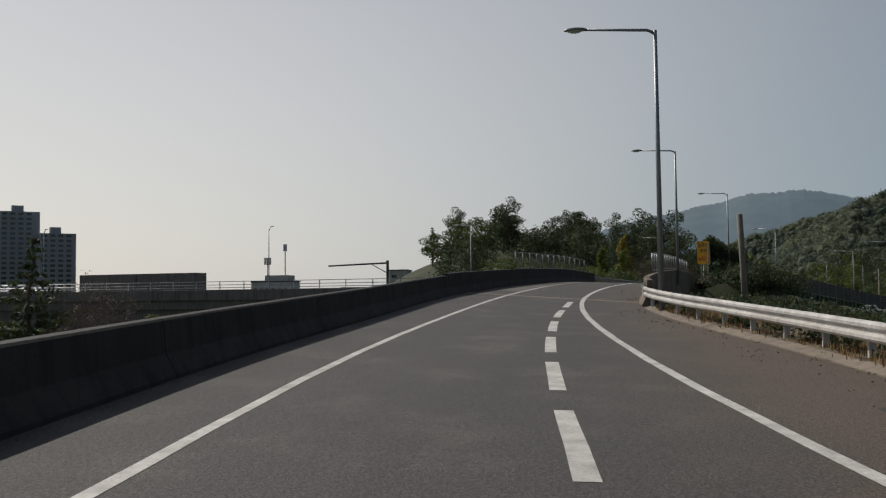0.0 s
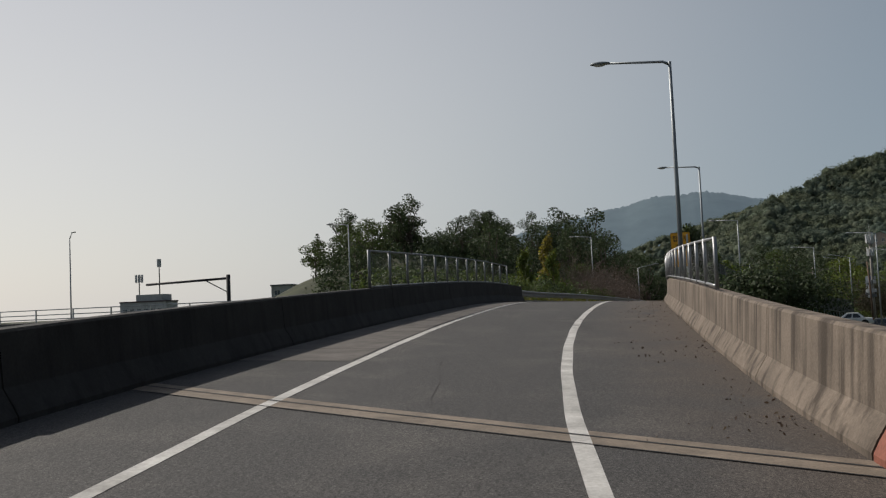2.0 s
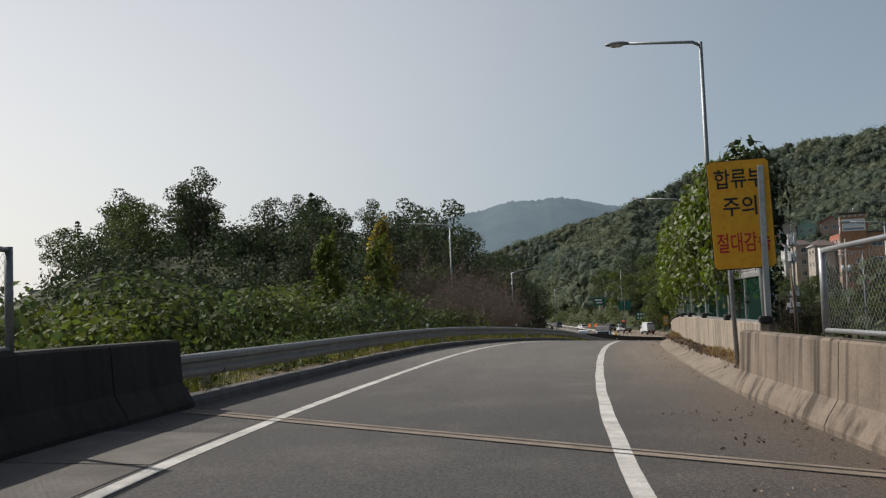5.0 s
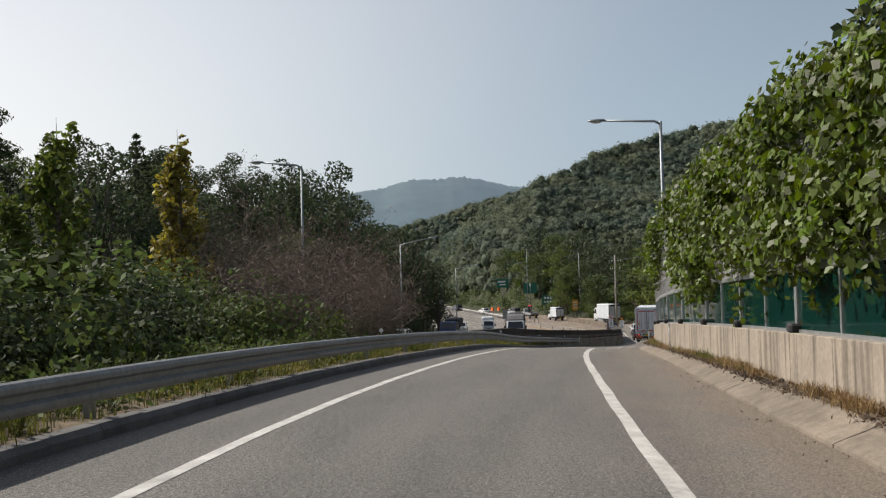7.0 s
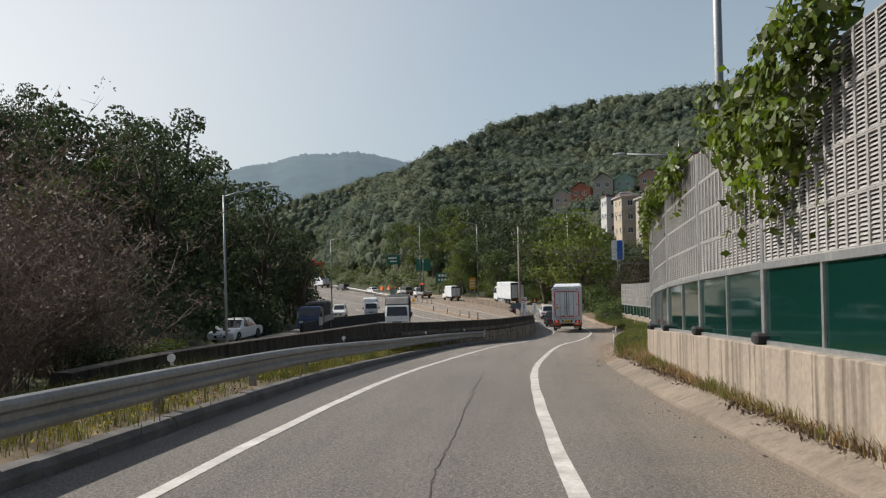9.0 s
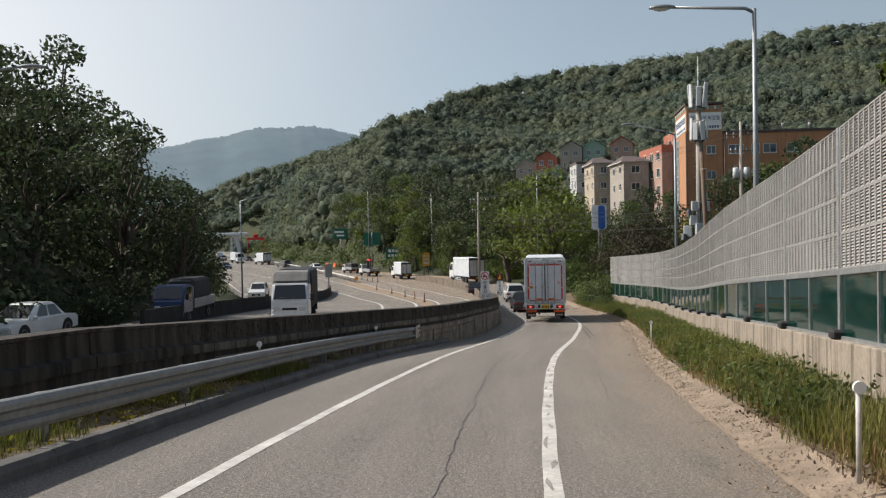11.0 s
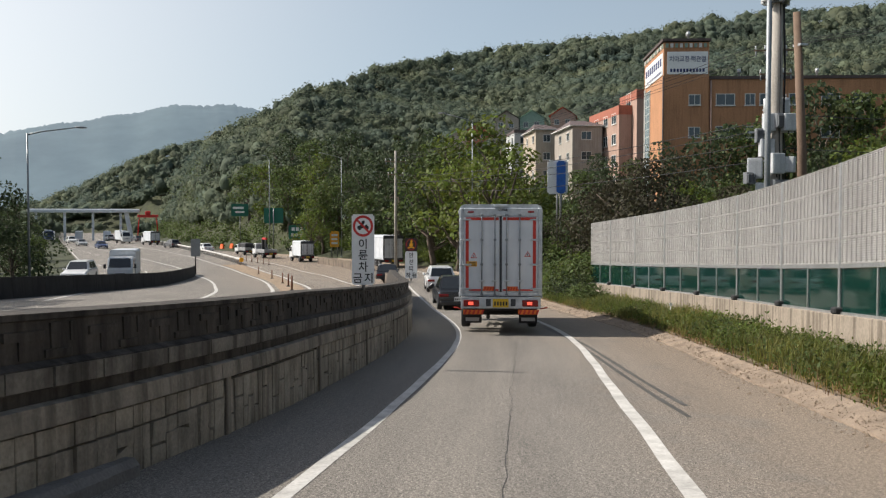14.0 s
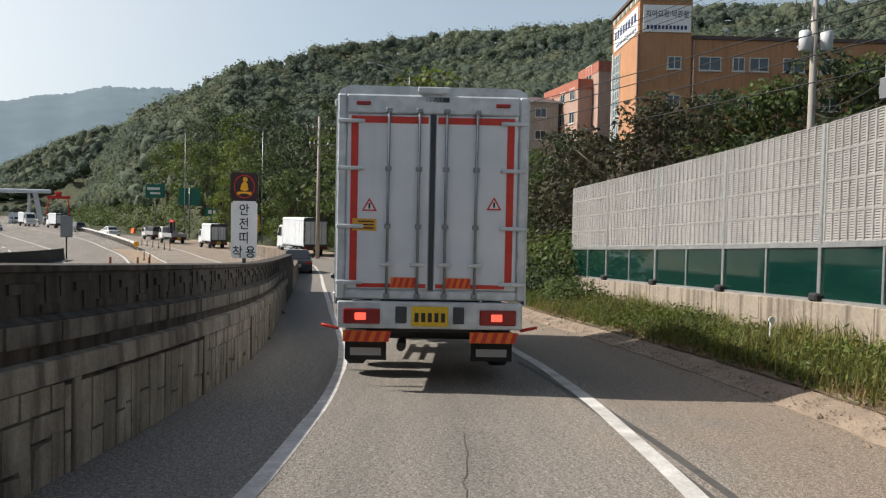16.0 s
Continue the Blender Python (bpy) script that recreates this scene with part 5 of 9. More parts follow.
for s, d, sc, p in ((128, -9.5, 0.8, M_LIGHT), (132, -10.0, 0.9, M_DARK), (136, -9.5, 0.8, M_GREEN), (140, -10.5, 0.9, M_LIGHT), (134, -13, 1.2, M_DARK), (139, -14, 1.2, M_GREEN), (143, -9.2, 0.6, M_GREEN), (129, -15, 1.3, M_GREEN), (144, -14.5, 1.0, M_LIGHT),
                    (125, -8.8, 0.7, M_DARK), (120, -8.6, 0.7, M_GREEN), (158, -9.9, 0.4, M_LIGHT), (153, -9.0, 0.35, M_DARK), (135, -17, 1.5, M_GREEN), (141, -18, 1.5, M_GREEN)):
    q = at(s, d)
    put(p, q.x, q.y, sc)
put(B_TALL, -7.4, 45.6, 1.0)
put(B_TALL, -5.2, 43.2, 0.8)
put(T_MID, -20, 44, 0.75)
put(T_MID, -24, 52, 0.85)
# right-hand slope, in front of the houses
for x, y, sc, p in ((40.4, 150, 1.5, T_LIGHT), (44.0, 157, 1.2, T_LIGHT), (40.0, 125, 0.85, T_WINE), (44.5, 128, 0.78, T_DARK2), (38.2, 118.5, 0.95, T_WINE), (42.5, 116.5, 0.8, T_WINE), (53.6, 133, 0.85, T_MID), (58, 126, 1.0, T_LIGHT), (47, 118, 0.7, T_MID),
                    (52.8, 119, 0.95, T_LIGHT), (49, 139, 0.8, T_MID), (45, 142, 0.7, T_MID), (61, 118, 1.1, T_MID), (66, 128, 1.0, T_LIGHT), (41, 163, 1.5, T_LIGHT), (41, 173, 1.55, T_MID), (40.5, 190, 1.35, T_PINE), (45, 196, 1.4, T_PINE), (43, 183, 1.45, T_DARK), (40, 204, 1.35, T_DARK), (37, 216, 1.3, T_MID), (36, 232, 1.35, T_LIGHT), (31.5, 243, 1.3, T_MID), (29, 256, 1.3, T_LIGHT), (40, 226, 1.5, T_DARK), (37, 246, 1.5, T_MID), (33, 262, 1.4, T_DARK), (26, 275, 1.3, T_MID),
                    (46, 152, 0.8, T_MID), (50, 165, 0.9, T_MID), (54, 172, 0.8, T_DARK), (46, 185, 1.0, T_DARK), (57, 183, 0.8, T_MID), (38, 198, 1.0, T_MID), (31, 205, 0.9, T_LIGHT), (34, 215, 1.0, T_MID), (43, 205, 1.0, T_DARK),
                    (52, 200, 0.9, T_MID), (60, 205, 0.9, T_LIGHT), (70, 110, 1.1, T_MID), (56, 108, 0.9, T_DARK), (57, 146, 0.95, T_MID), (61.5, 147.0, 1.2, T_DARK), (65, 145.5, 1.42, T_MID), (69, 144, 1.4, T_DARK), (73, 142, 1.45, T_MID), (78, 140, 1.6, T_LIGHT), (83, 137, 1.9, T_LIGHT), (80, 131, 1.6, T_MID), (66, 139, 0.9, T_DARK), (54, 141, 0.9, T_DARK), (62, 181, 0.9, T_MID), (66, 184, 0.9, T_DARK), (58, 190, 0.9, T_MID), (70, 180, 0.9, T_MID), (48, 131, 0.8, T_LIGHT), (43, 134, 0.75, T_DARK), (64, 102, 1.0, T_MID), (58, 95, 0.9, T_LIGHT), (46, 108, 0.6, T_MID)):
    put(p, x, y, sc)
for k in range(28):
    q = at(rnd.uniform(238, 330), rnd.uniform(7.0, 17))
    put(rnd.choice((M_GREEN, M_GREEN, M_LIGHT)), q.x, q.y, rnd.uniform(0.8, 1.5))
for s, d, sc, p in ((228, 7.4, 0.9, M_GREEN), (232, 8.5, 1.0, M_LIGHT), (218.5, 5.75, 0.42, M_LIGHT), (222, 6.0, 0.5, M_LOW), (226, 6.2, 0.6, M_LOW)):
    q = at(s, d)
    put(p, q.x, q.y, sc)
# overgrown foot of the knoll beside the main road
for x, y, sc in ((-2.2, 108, 1.0), (-4.5, 116, 1.1), (-0.5, 101, 0.9), (-6.5, 123, 1.1), (-9.0, 130, 1.2), (-3.2, 97, 1.0)):
    put(M_DARK, x, y, sc)
# bushes at the end of the noise barrier
for s, d, sc, p in ((223.5, 6.0, 0.42, M_GREEN), (226.5, 6.2, 0.6, M_DARK), (229.0, 6.6, 0.75, M_GREEN), (232.0, 6.3, 0.65, M_LIGHT), (234.5, 7.2, 0.8, M_GREEN)):
    q = at(s, d)
    put(p, q.x, q.y, sc).location.z = q.z + 0.15
# verge of the ramp's first stretch, down to the right
for k in range(24):
    q = at(rnd.uniform(4, 56), rnd.uniform(8.5, 22))
    put(M_DARK, q.x, q.y, rnd.uniform(0.3, 0.7))


def crowns(name, spots, material, per, size, label, category, flat=1.0, domes=True):
    """A mass of crowns at (x, y, z, radius): lumpy hearts, and leaf clumps that stand out of them."""
    rng = np.random.default_rng(len(spots))
    sp = np.array(spots)
    n = len(sp)
    if domes:
        rings, around = ((0.0, 0.70), (0.45, 0.80), (0.82, 0.48)), 6
        th = (np.arange(around) / around * 2 * math.pi)[None, :] + rng.uniform(0, 6.28, (n, 1))
        vs = []
        for h, w in rings:
            k = rng.uniform(0.6, 1.15, (n, around)) * w * sp[:, 3:4]
            vs.append(np.stack([sp[:, 0:1] + np.cos(th) * k, sp[:, 1:2] + np.sin(th) * k, sp[:, 2:3] + (h + rng.uniform(-0.25, 0.25, (n, around))) * sp[:, 3:4] * flat], 2))
        top = np.stack([sp[:, 0], sp[:, 1], sp[:, 2] + sp[:, 3] * rng.uniform(0.9, 1.15, n) * flat], 1)[:, None]
        v = np.concatenate(vs + [top], 1)
        m = len(rings) * around
        f = []
        for q in range(len(rings) - 1):
            for k in range(around):
                a, b = q * around + k, q * around + (k + 1) % around
                f += [(a, b, b + around), (a, b + around, a + around)]
        f += [(m - around + k, m - around + (k + 1) % around, m) for k in range(around)]
        faces = (np.arange(n)[:, None, None] * (m + 1) + np.array(f)[None]).reshape(-1, 3)
        o = part(name, mesh_np(name, v.reshape(-1, 3), faces, material, True), None, None)
        tagged(o, label, category, kind="stuff")
    d = rng.normal(size=(n * per, 3))
    d[:, 2] = np.abs(d[:, 2]) * 0.9 - 0.15
    d /= np.linalg.norm(d, axis=1)[:, None]
    c, big = np.repeat(sp[:, :3], per, 0), np.repeat(sp[:, 3], per)
    pts = c + np.array((0, 0, 0.35 * flat)) * big[:, None] + d * (big * rng.uniform(0.72, 1.2, n * per))[:, None] * np.array((1, 1, 0.98 * flat))
    lv, lf = leaves(pts, size, rng, 0.25, 1.25, d * 1.6)
    o = part(name + "_leaves", mesh_np(name + "_leaves", lv, lf, material), None, None)
    return tagged(o, "leaf clumps of the " + label, category, kind="stuff")


def far_woods():
    rng = np.random.default_rng(3)
    spots = []
    while len(spots) < 12500:
        az, r = radians(rng.uniform(-46, 8)), math.sqrt(rng.uniform(112**2, 500**2))
        if len(spots) < 3000:
            az, r = radians(rng.uniform(-8, 14)), math.sqrt(rng.uniform(290**2, 650**2))
        x, y = 8 - math.sin(az) * r, 20 + math.cos(az) * r
        yy = min(470, y)
        if HW_L(yy) - (6 if y < 440 else 0) < x < HW_R(yy) + (12 if y < 440 else 0) and y < 470:
            continue
        if len(spots) >= 3000 and x < HW_R(yy) + 12 and y < 330:
            continue
        if (r < 150 and x < 80) or (r > 420 and az > radians(-8) and len(spots) >= 3000):
            continue
        s, d, zr = near_line(x, y)
        if abs(d) < 14 and 0 < s < 368:
            continue
        big = rng.uniform(1.7, 3.3) * (1.25 if rng.random() < 0.14 else 1.0) * (1.3 if r > 480 else 1.0)
        z = ground_z(x, y) + 1.5 * noise.noise(Vector((x / 11, y / 11, 4.0))) + 1.6 * noise.noise(Vector((x / 24, y / 24, 6.0))) + rng.uniform(0.9, 2.1)
        if 54 < x < 104 and 172 < y < 312:
            big, z = 2.0, z - 1.6
        spots.append((x, y, z, big))
    crowns("far_woods", spots, FOREST_HAZED, 40, (0.4, 0.9), "dense green woods covering the long ridge", "woods", 1.0)


far_woods()


def knoll_woods():
    """Undergrowth and lower boughs that fill the knoll."""
    rng = np.random.default_rng(8)
    spots = []
    while len(spots) < 620:
        x, y = -34 + rng.normal() * 22, 120 + rng.normal() * 46
        if x > HW_L(y) - 2.5 or (9.4 - x) / (y + 84.5) > 0.37 or y < 40:
            continue
        spots.append((x, y, ground_z(x, y) - 0.3, rng.uniform(1.5, 3.0)))
    crowns("undergrowth", spots, LEAF_DARK, 190, (0.22, 0.45), "dark undergrowth and low boughs filling the knoll", "undergrowth", 1.4, False)


knoll_woods()


def cutting():
    """Creeper and scrub that clothe the cutting beside the toll road."""
    rng = np.random.default_rng(12)
    spots = []
    while len(spots) < 900:
        y = rng.uniform(205, 470)
        x = HW_R(y) + rng.uniform(7.0, 44)
        s, d, zr = near_line(x, y)
        if -4 < d < 6 and s < 368:
            continue
        spots.append((x, y, ground_z(x, y) - 0.2, rng.uniform(1.2, 3.0)))
    crowns("cutting_scrub", spots, LEAF_MID, 110, (0.25, 0.5), "green creeper and scrub clothing the cutting", "scrub", 0.9, False)


cutting()


# ---- main road beyond the wall ----
def main_road():
    ys = np.concatenate([np.arange(-130, 60, 6.0), np.arange(60, 240, 2.0), np.arange(240, 481, 6.0)])
    n = 8
    verts, uv = [], []
    for y in ys:
        a, b = HW_L(y), HW_R(y)
        for k in range(n + 1):
            x = a + (b - a) * k / n
            verts.append((x, y, HW_Z(y)))
            uv.append((y + 150, x * 0.3 - 4))
    faces = [(j * (n + 1) + i, j * (n + 1) + i + 1, (j + 1) * (n + 1) + i + 1, (j + 1) * (n + 1) + i) for j in range(len(ys) - 1) for i in range(n)]
    me = mesh_np("main_road", verts, faces, ASPHALT)
    lay = me.uv_layers.new(name="UVMap")
    lay.data.foreach_set("uv", np.array([uv[i] for f in faces for i in f], np.float32).ravel())
    return tagged(part("main_road", me, None, None), "wide pale asphalt toll road with lane markings", "road", kind="structure")


main_road()


def curve(points):
    ys = [p[1] for p in points]
    xs = [p[0] for p in points]
    return lambda y: sum(float(np.interp(y + o, ys, xs)) for o in (-6, -3, 0, 3, 6)) / 5


def strip_y(name, fx0, fx1, y0, y1, dy, dz, material, label, category, kind="structure", group=""):
    ys = np.arange(y0, y1 + dy * 0.5, dy)
    verts = [v for y in ys for v in ((fx0(y), y, HW_Z(y) + dz), (fx1(y), y, HW_Z(y) + dz))]
    faces = [(2 * i, 2 * i + 1, 2 * i + 3, 2 * i + 2) for i in range(len(ys) - 1)]
    return tagged(part(name, mesh_np(name, verts, faces, material), None, None), label, category, group, kind)


L_ONC = curve([(10.0, 128), (9.2, 136), (7.0, 149), (4.3, 166), (0.0, 205), (-9, 262)])
L_BAR = curve([(14.5, 100), (16.4, 117), (16.6, 145), (15.6, 159), (13.4, 182), (7.3, 212), (-4, 262), (-18, 340)])
L_LANE = curve([(16.0, 98), (18.8, 115), (20.4, 143), (19.4, 174), (17.3, 191), (14.4, 216), (9.2, 244), (-4, 300), (-22, 400)])
L_GORE = curve([(17.0, 98), (20.4, 114), (22.0, 132), (22.6, 155), (21.9, 176), (20.8, 187)])
L_HAT = curve([(22.0, 108), (24.5, 126), (26.1, 145.5), (26.4, 162), (25.2, 185), (21.0, 212), (14, 244), (2, 300)])
for fx, y0, y1 in ((L_ONC, 112, 260), (L_BAR, 100, 300), (L_LANE, 100, 380), (L_GORE, 104, 186), (L_HAT, 112, 300)):
    strip_y("lane_line", lambda y: fx(y) - 0.09, lambda y: fx(y) + 0.09, y0, y1, 2.0, 0.012, PAINT, "solid white painted line on the toll road", "road marking")
for k in range(26):
    for fx, off in ((L_BAR, -4.0), (L_BAR, -7.6)):
        y0 = 172 + k * 9.0
        if fx(y0) + off > HW_L(y0) + 1:
            strip_y("dash", lambda y: fx(y) + off - 0.08, lambda y: fx(y) + off + 0.08, y0, y0 + 4, 2.0, 0.012, PAINT, "white painted lane dash on the toll road", "road marking", group="toll road dashes")
# hatched area between the gore and the ramp
HATCH = mat("worn_hatching", (0.30, 0.28, 0.25), 0.8, var=0.3, scale=2, fine=30, bump=0.2)
for k in range(22):
    y0 = 116 + k * 3.2
    if L_HAT(y0) - L_GORE(y0) > 1.2:
        strip_y("hatch_bar", lambda y: L_GORE(y0) + 0.5, lambda y: L_HAT(y0) - 0.3, y0, y0 + 0.7, 0.7, 0.01, HATCH, "worn pale hatching bar on the road", "road marking", group="hatching")
strip_y("gore_island", lambda y: L_LANE(y) + 0.35, lambda y: max(L_LANE(y) + 0.5, L_GORE(y) - 0.3), 108, 188, 2.0, 0.02, SOIL, "orange dusty gore island between two lanes", "road island")
POST_O = mat("brown_post", (0.16, 0.06, 0.03), 0.6, var=0.2, scale=3, fine=20, bump=0.05)


def flex_post(x, y):
    p = thing("flexible_post", "short brown flexible marker post on the gore", "marker post", "gore posts", m=Matrix.Translation((x, y, HW_Z(y))))
    part("stem", tube([(0, 0, 0), (0, 0, 0.75)], [0.05, 0.045], 8), POST_O, p)
    bm = bmesh.new()
    bmesh.ops.create_cone(bm, cap_ends=True, segments=12, radius1=0.13, radius2=0.1, depth=0.06, matrix=Matrix.Translation((0, 0, 0.05)))
    part("foot", bm, BLACK, p)


for y in (118, 128, 138, 150, 163):
    flex_post((L_LANE(y) + L_GORE(y)) / 2, y)
for k in range(6):
    y = 186 + k * 3.0
    flex_post(L_HAT(y) - 1.2 - 0.1 * k, y)


def barrier_y(name, fx, y0, y1, h, material, label, thick=0.4, dy=3.0):
    top = thing(name, label, "concrete barrier", kind="structure")
    y = y0
    while y < y1 - 0.1:
        e = min(y + dy, y1)
        verts = []
        for q in (y, e - 0.03):
            z = HW_Z(q) - 0.3
            verts += [(fx(q) - thick / 2, q, z), (fx(q) + thick / 2, q, z), (fx(q) + thick / 2 - 0.08, q, z + 0.6), (fx(q) + thick / 2 - 0.12, q, z + h + 0.3), (fx(q) - thick / 2 + 0.12, q, z + h + 0.3), (fx(q) - thick / 2 + 0.08, q, z + 0.6)]
        fs = [(i, (i + 1) % 6, (i + 1) % 6 + 6, i + 6) for i in range(6)]
        me = mesh_np("barrier_length", verts, fs, material)
        part("barrier_length", capped(me), None, top)
        y = e
    return top


barrier_y("road_barrier", curve([(2.2, 92), (5.2, 105), (8.5, 118), (11, 127), (13.6, 143), (15.2, 160), (15.0, 166)]), 92, 165, 0.9, CONC_DARK, "dark stained concrete barrier splitting the toll road")


def median_rail():
    top = thing("median_guardrail", "long white steel guardrail with many posts along the toll road", "guardrail")
    fx = curve([(20.6, 186), (17.7, 215), (13.1, 249), (6.1, 294), (-3.7, 344), (-17, 402)])
    y = 186
    while y < 400:
        e = y + 6
        for off in (-0.12, 0.12):
            part("rail", tube([(fx(q) + off, q, HW_Z(q) + 0.68) for q in (y, y + 3, e)], 0.11, 6), RAIL_WHITE, top)
        for q in (y + 0.5, y + 2.5, y + 4.5):
            part("post", box(fx(q) - 0.07, fx(q) + 0.07, q - 0.06, q + 0.06, HW_Z(q) - 0.1, HW_Z(q) + 0.72), RAIL_WHITE, top)
        y = e
    o = part("end_marker", box(fx(186) - 0.25, fx(186) + 0.25, 185.5, 185.7, HW_Z(186) + 0.45, HW_Z(186) + 0.95, 0.03), YELLOW, top, "yellow end plate")
    return top


median_rail()
# low parapet of the ramp where it swings towards the toll road
top = thing("ramp_parapet", "pale dusty concrete parapet beside the curving ramp", "concrete wall", kind="structure")
q = 236.0
while q < 298:
    e = min(q + 4, 298)

    def low_sec(s):
        d = WALL_D(s) - 0.02
        pr = ((0.0, -0.4), (-0.06, 0.2), (-0.12, 0.84), (-0.36, 0.84), (-0.42, -0.4), (0.0, -0.4))
        return [(d + a, h) for a, h in pr][::-1]
    part("wall_length", capped(ribbon("wall_length", q, e - 0.02, (e - 0.02 - q) / 3, low_sec, CONC_WARM)), None, top)
    q = e


# ---- lamp posts ----
LAMP_GLASS = plain("lamp_lens", (0.55, 0.55, 0.52), 0.25)


def street_lamp(x, y, z0, height, arm, turn, label, group, style=0, r=0.10, material=None):
    """Tapered pole with an outreach arm along local -x, turned about z."""
    material = material or POLE
    p = thing("street_lamp", label, "street lamp", group, m=pose(x, y, z0, 0, 0, turn))
    part("pole", tube([(0, 0, 0), (0, 0, height * 0.5), (0, 0, height)], [r, r * 0.8, r * 0.6], 12), material, p)
    part("base_plate", box(-0.2, 0.2, -0.2, 0.2, 0.0, 0.04, 0.01), material, p)
    if style == 0:
        part("arm", tube([(0.02, 0, height - 0.12), (-0.25, 0, height + 0.02), (-arm, 0, height + 0.16)], [0.055, 0.05, 0.04], 8), material, p)
        hx, hz = -arm, height + 0.17
    else:
        part("arm", tube([(0.0, 0, height - 0.1), (-arm * 0.3, 0, height + 0.12), (-arm, 0, height + 0.45)], [0.05, 0.045, 0.035], 8), material, p)
        hx, hz = -arm, height + 0.46
    bm = bmesh.new()
    bmesh.ops.create_uvsphere(bm, u_segments=14, v_segments=8, radius=0.5, matrix=Matrix.Translation((hx - 0.28, 0, hz)) @ Matrix.Diagonal((0.78, 0.32, 0.17, 1)))
    for v in bm.verts:
        v.co.z = max(v.co.z, hz - 0.03)
    head = part("lamp_head", bm, material, p, smooth=True)
    bm = bmesh.new()
    bmesh.ops.create_uvsphere(bm, u_segments=12, v_segments=6, radius=0.5, matrix=Matrix.Translation((hx - 0.30, 0, hz - 0.03)) @ Matrix.Diagonal((0.5, 0.24, 0.16 if style == 0 else 0.05, 1)))
    part("lens", bm, LAMP_GLASS, head, "frosted lens")
    return p


def ramp_lamp(s, d, h, top, arm=2.3, turn=0.0):
    q = at(s, d)
    z0 = q.z + h
    street_lamp(q.x, q.y, z0, top - h, arm, heading(s) + turn, "dark steel street lamp with a single arm over the ramp", "ramp lamps")


for s, d, h, tp in ((49.8, 3.16, 0.0, 9.25), (83.6, 4.1, 0.0, 9.15), (116.7, 4.75, -0.4, 9.7), (149.25, 3.42, -0.4, 9.4)):
    ramp_lamp(s, d, h, tp)
street_lamp(22.3, 73.4, 0.4, 9.6, 2.3, heading(184), "tall steel street lamp behind the noise barrier", "ramp lamps")
street_lamp(31.1, 97.5, -1.0, 10.1, 2.6, heading(207) + 20, "grey steel street lamp behind the noise barrier", "ramp lamps", 1)
for x, y, z, hgt, turn, st, arm in ((-5.7, 53.0, 0.6, 11.3, 8, 0, 2.0), (-1.2, 78.6, -0.4, 9.0, 190, 1, 2.4), (5.4, 135.8, -2.6, 9.6, 190, 1, 2.8), (38.5, 150, -1.0, 11.2, 10, 1, 2.6), (35.5, 205, -3.8, 14.4, 25, 1, 3.2), (27.5, 236, -4.1, 16.4, 30, 1, 0.8),
                                (-26.4, 24.8, -2, 14.7, 0, 0, 1.6), (24.0, 44.0, -1.0, 11.0, -10, 0, 2.2), (32.0, 70.0, -1.5, 10.5, -10, 0, 2.2), (-51.4, 17.0, -1, 13.5, 150, 1, 0.6), (-74, 2.0, -1, 13.0, 150, 1, 0.6)):
    street_lamp(x, y, z, hgt, arm, turn, "slim grey street lamp beside the toll road", "road lamps", st, 0.085)
# leaning bare post behind the first guardrail
p = thing("leaning_post", "leaning bare wooden post behind the guardrail", "post", m=Matrix.Translation((8.45, -42.1, 2.2)))
part("shaft", tube([(0, 0, 0), (-0.05, -0.3, 2.6), (-0.14, -0.8, 5.2)], [0.15, 0.14, 0.13], 10), mat("grey_wood", (0.23, 0.20, 0.17), 0.9, var=0.3, scale=2, fine=25, bump=0.3), p)


# ---- signs ----
def board(parent, name, w, h, z, material, t=0.03, x=0.0, y=0.0, label="", r=0.04):
    bm = box(x - w / 2, x + w / 2, y - t, y, z, z + h)
    vert = [e for e in bm.edges if abs((e.verts[0].co - e.verts[1].co).y) > t * 0.5]
    bmesh.ops.bevel(bm, geom=vert, offset=r, segments=3, affect='EDGES')
    return part(name, bm, material, parent, label)


def lettering(parent, text, size, x, y, z, material, width=None):
    """Characters as a flat raised part that faces local -y."""
    cu = bpy.data.curves.new("lettering", 'FONT')
    cu.body, cu.size, cu.align_x, cu.align_y, cu.extrude = text, size, 'CENTER', 'CENTER', 0.002
    cu.offset = size * 0.012
    tmp = bpy.data.objects.new("lettering", cu)
    me = bpy.data.meshes.new_from_object(tmp)
    bpy.data.objects.remove(tmp)
    bpy.data.curves.remove(cu)
    me.materials.clear()
    me.materials.append(material)
    o = part("lettering", me, None, parent)
    sx = 1.0
    if width and me.vertices:
        xs = [v.co.x for v in me.vertices]
        sx = width / max(0.01, max(xs) - min(xs))
    o.matrix_basis = pose(x, y, z, 90) @ Matrix.Diagonal((sx, 1, 1, 1))
    return o


def ring(parent, name, r0, r1, x, y, z, material, seg=36):
    verts, faces = [], []
    for k in range(seg):
        a = 2 * math.pi * k / seg
        verts += [(x + math.cos(a) * r0, y, z + math.sin(a) * r0), (x + math.cos(a) * r1, y, z + math.sin(a) * r1)]
    faces = [(2 * k, 2 * k + 1, (2 * k + 3) % (2 * seg), (2 * k + 2) % (2 * seg)) for k in range(seg)]
    return part(name, mesh_np(name, verts, faces, material), None, parent)


def disc(parent, name, r, x, y, z, material, seg=36, sx=1.0, sz=1.0):
    verts = [(x, y, z)] + [(x + math.cos(2 * math.pi * k / seg) * r * sx, y, z + math.sin(2 * math.pi * k / seg) * r * sz) for k in range(seg)]
    return part(name, mesh_np(name, verts, [(0, 1 + k, 1 + (k + 1) % seg) for k in range(seg)], material), None, parent)


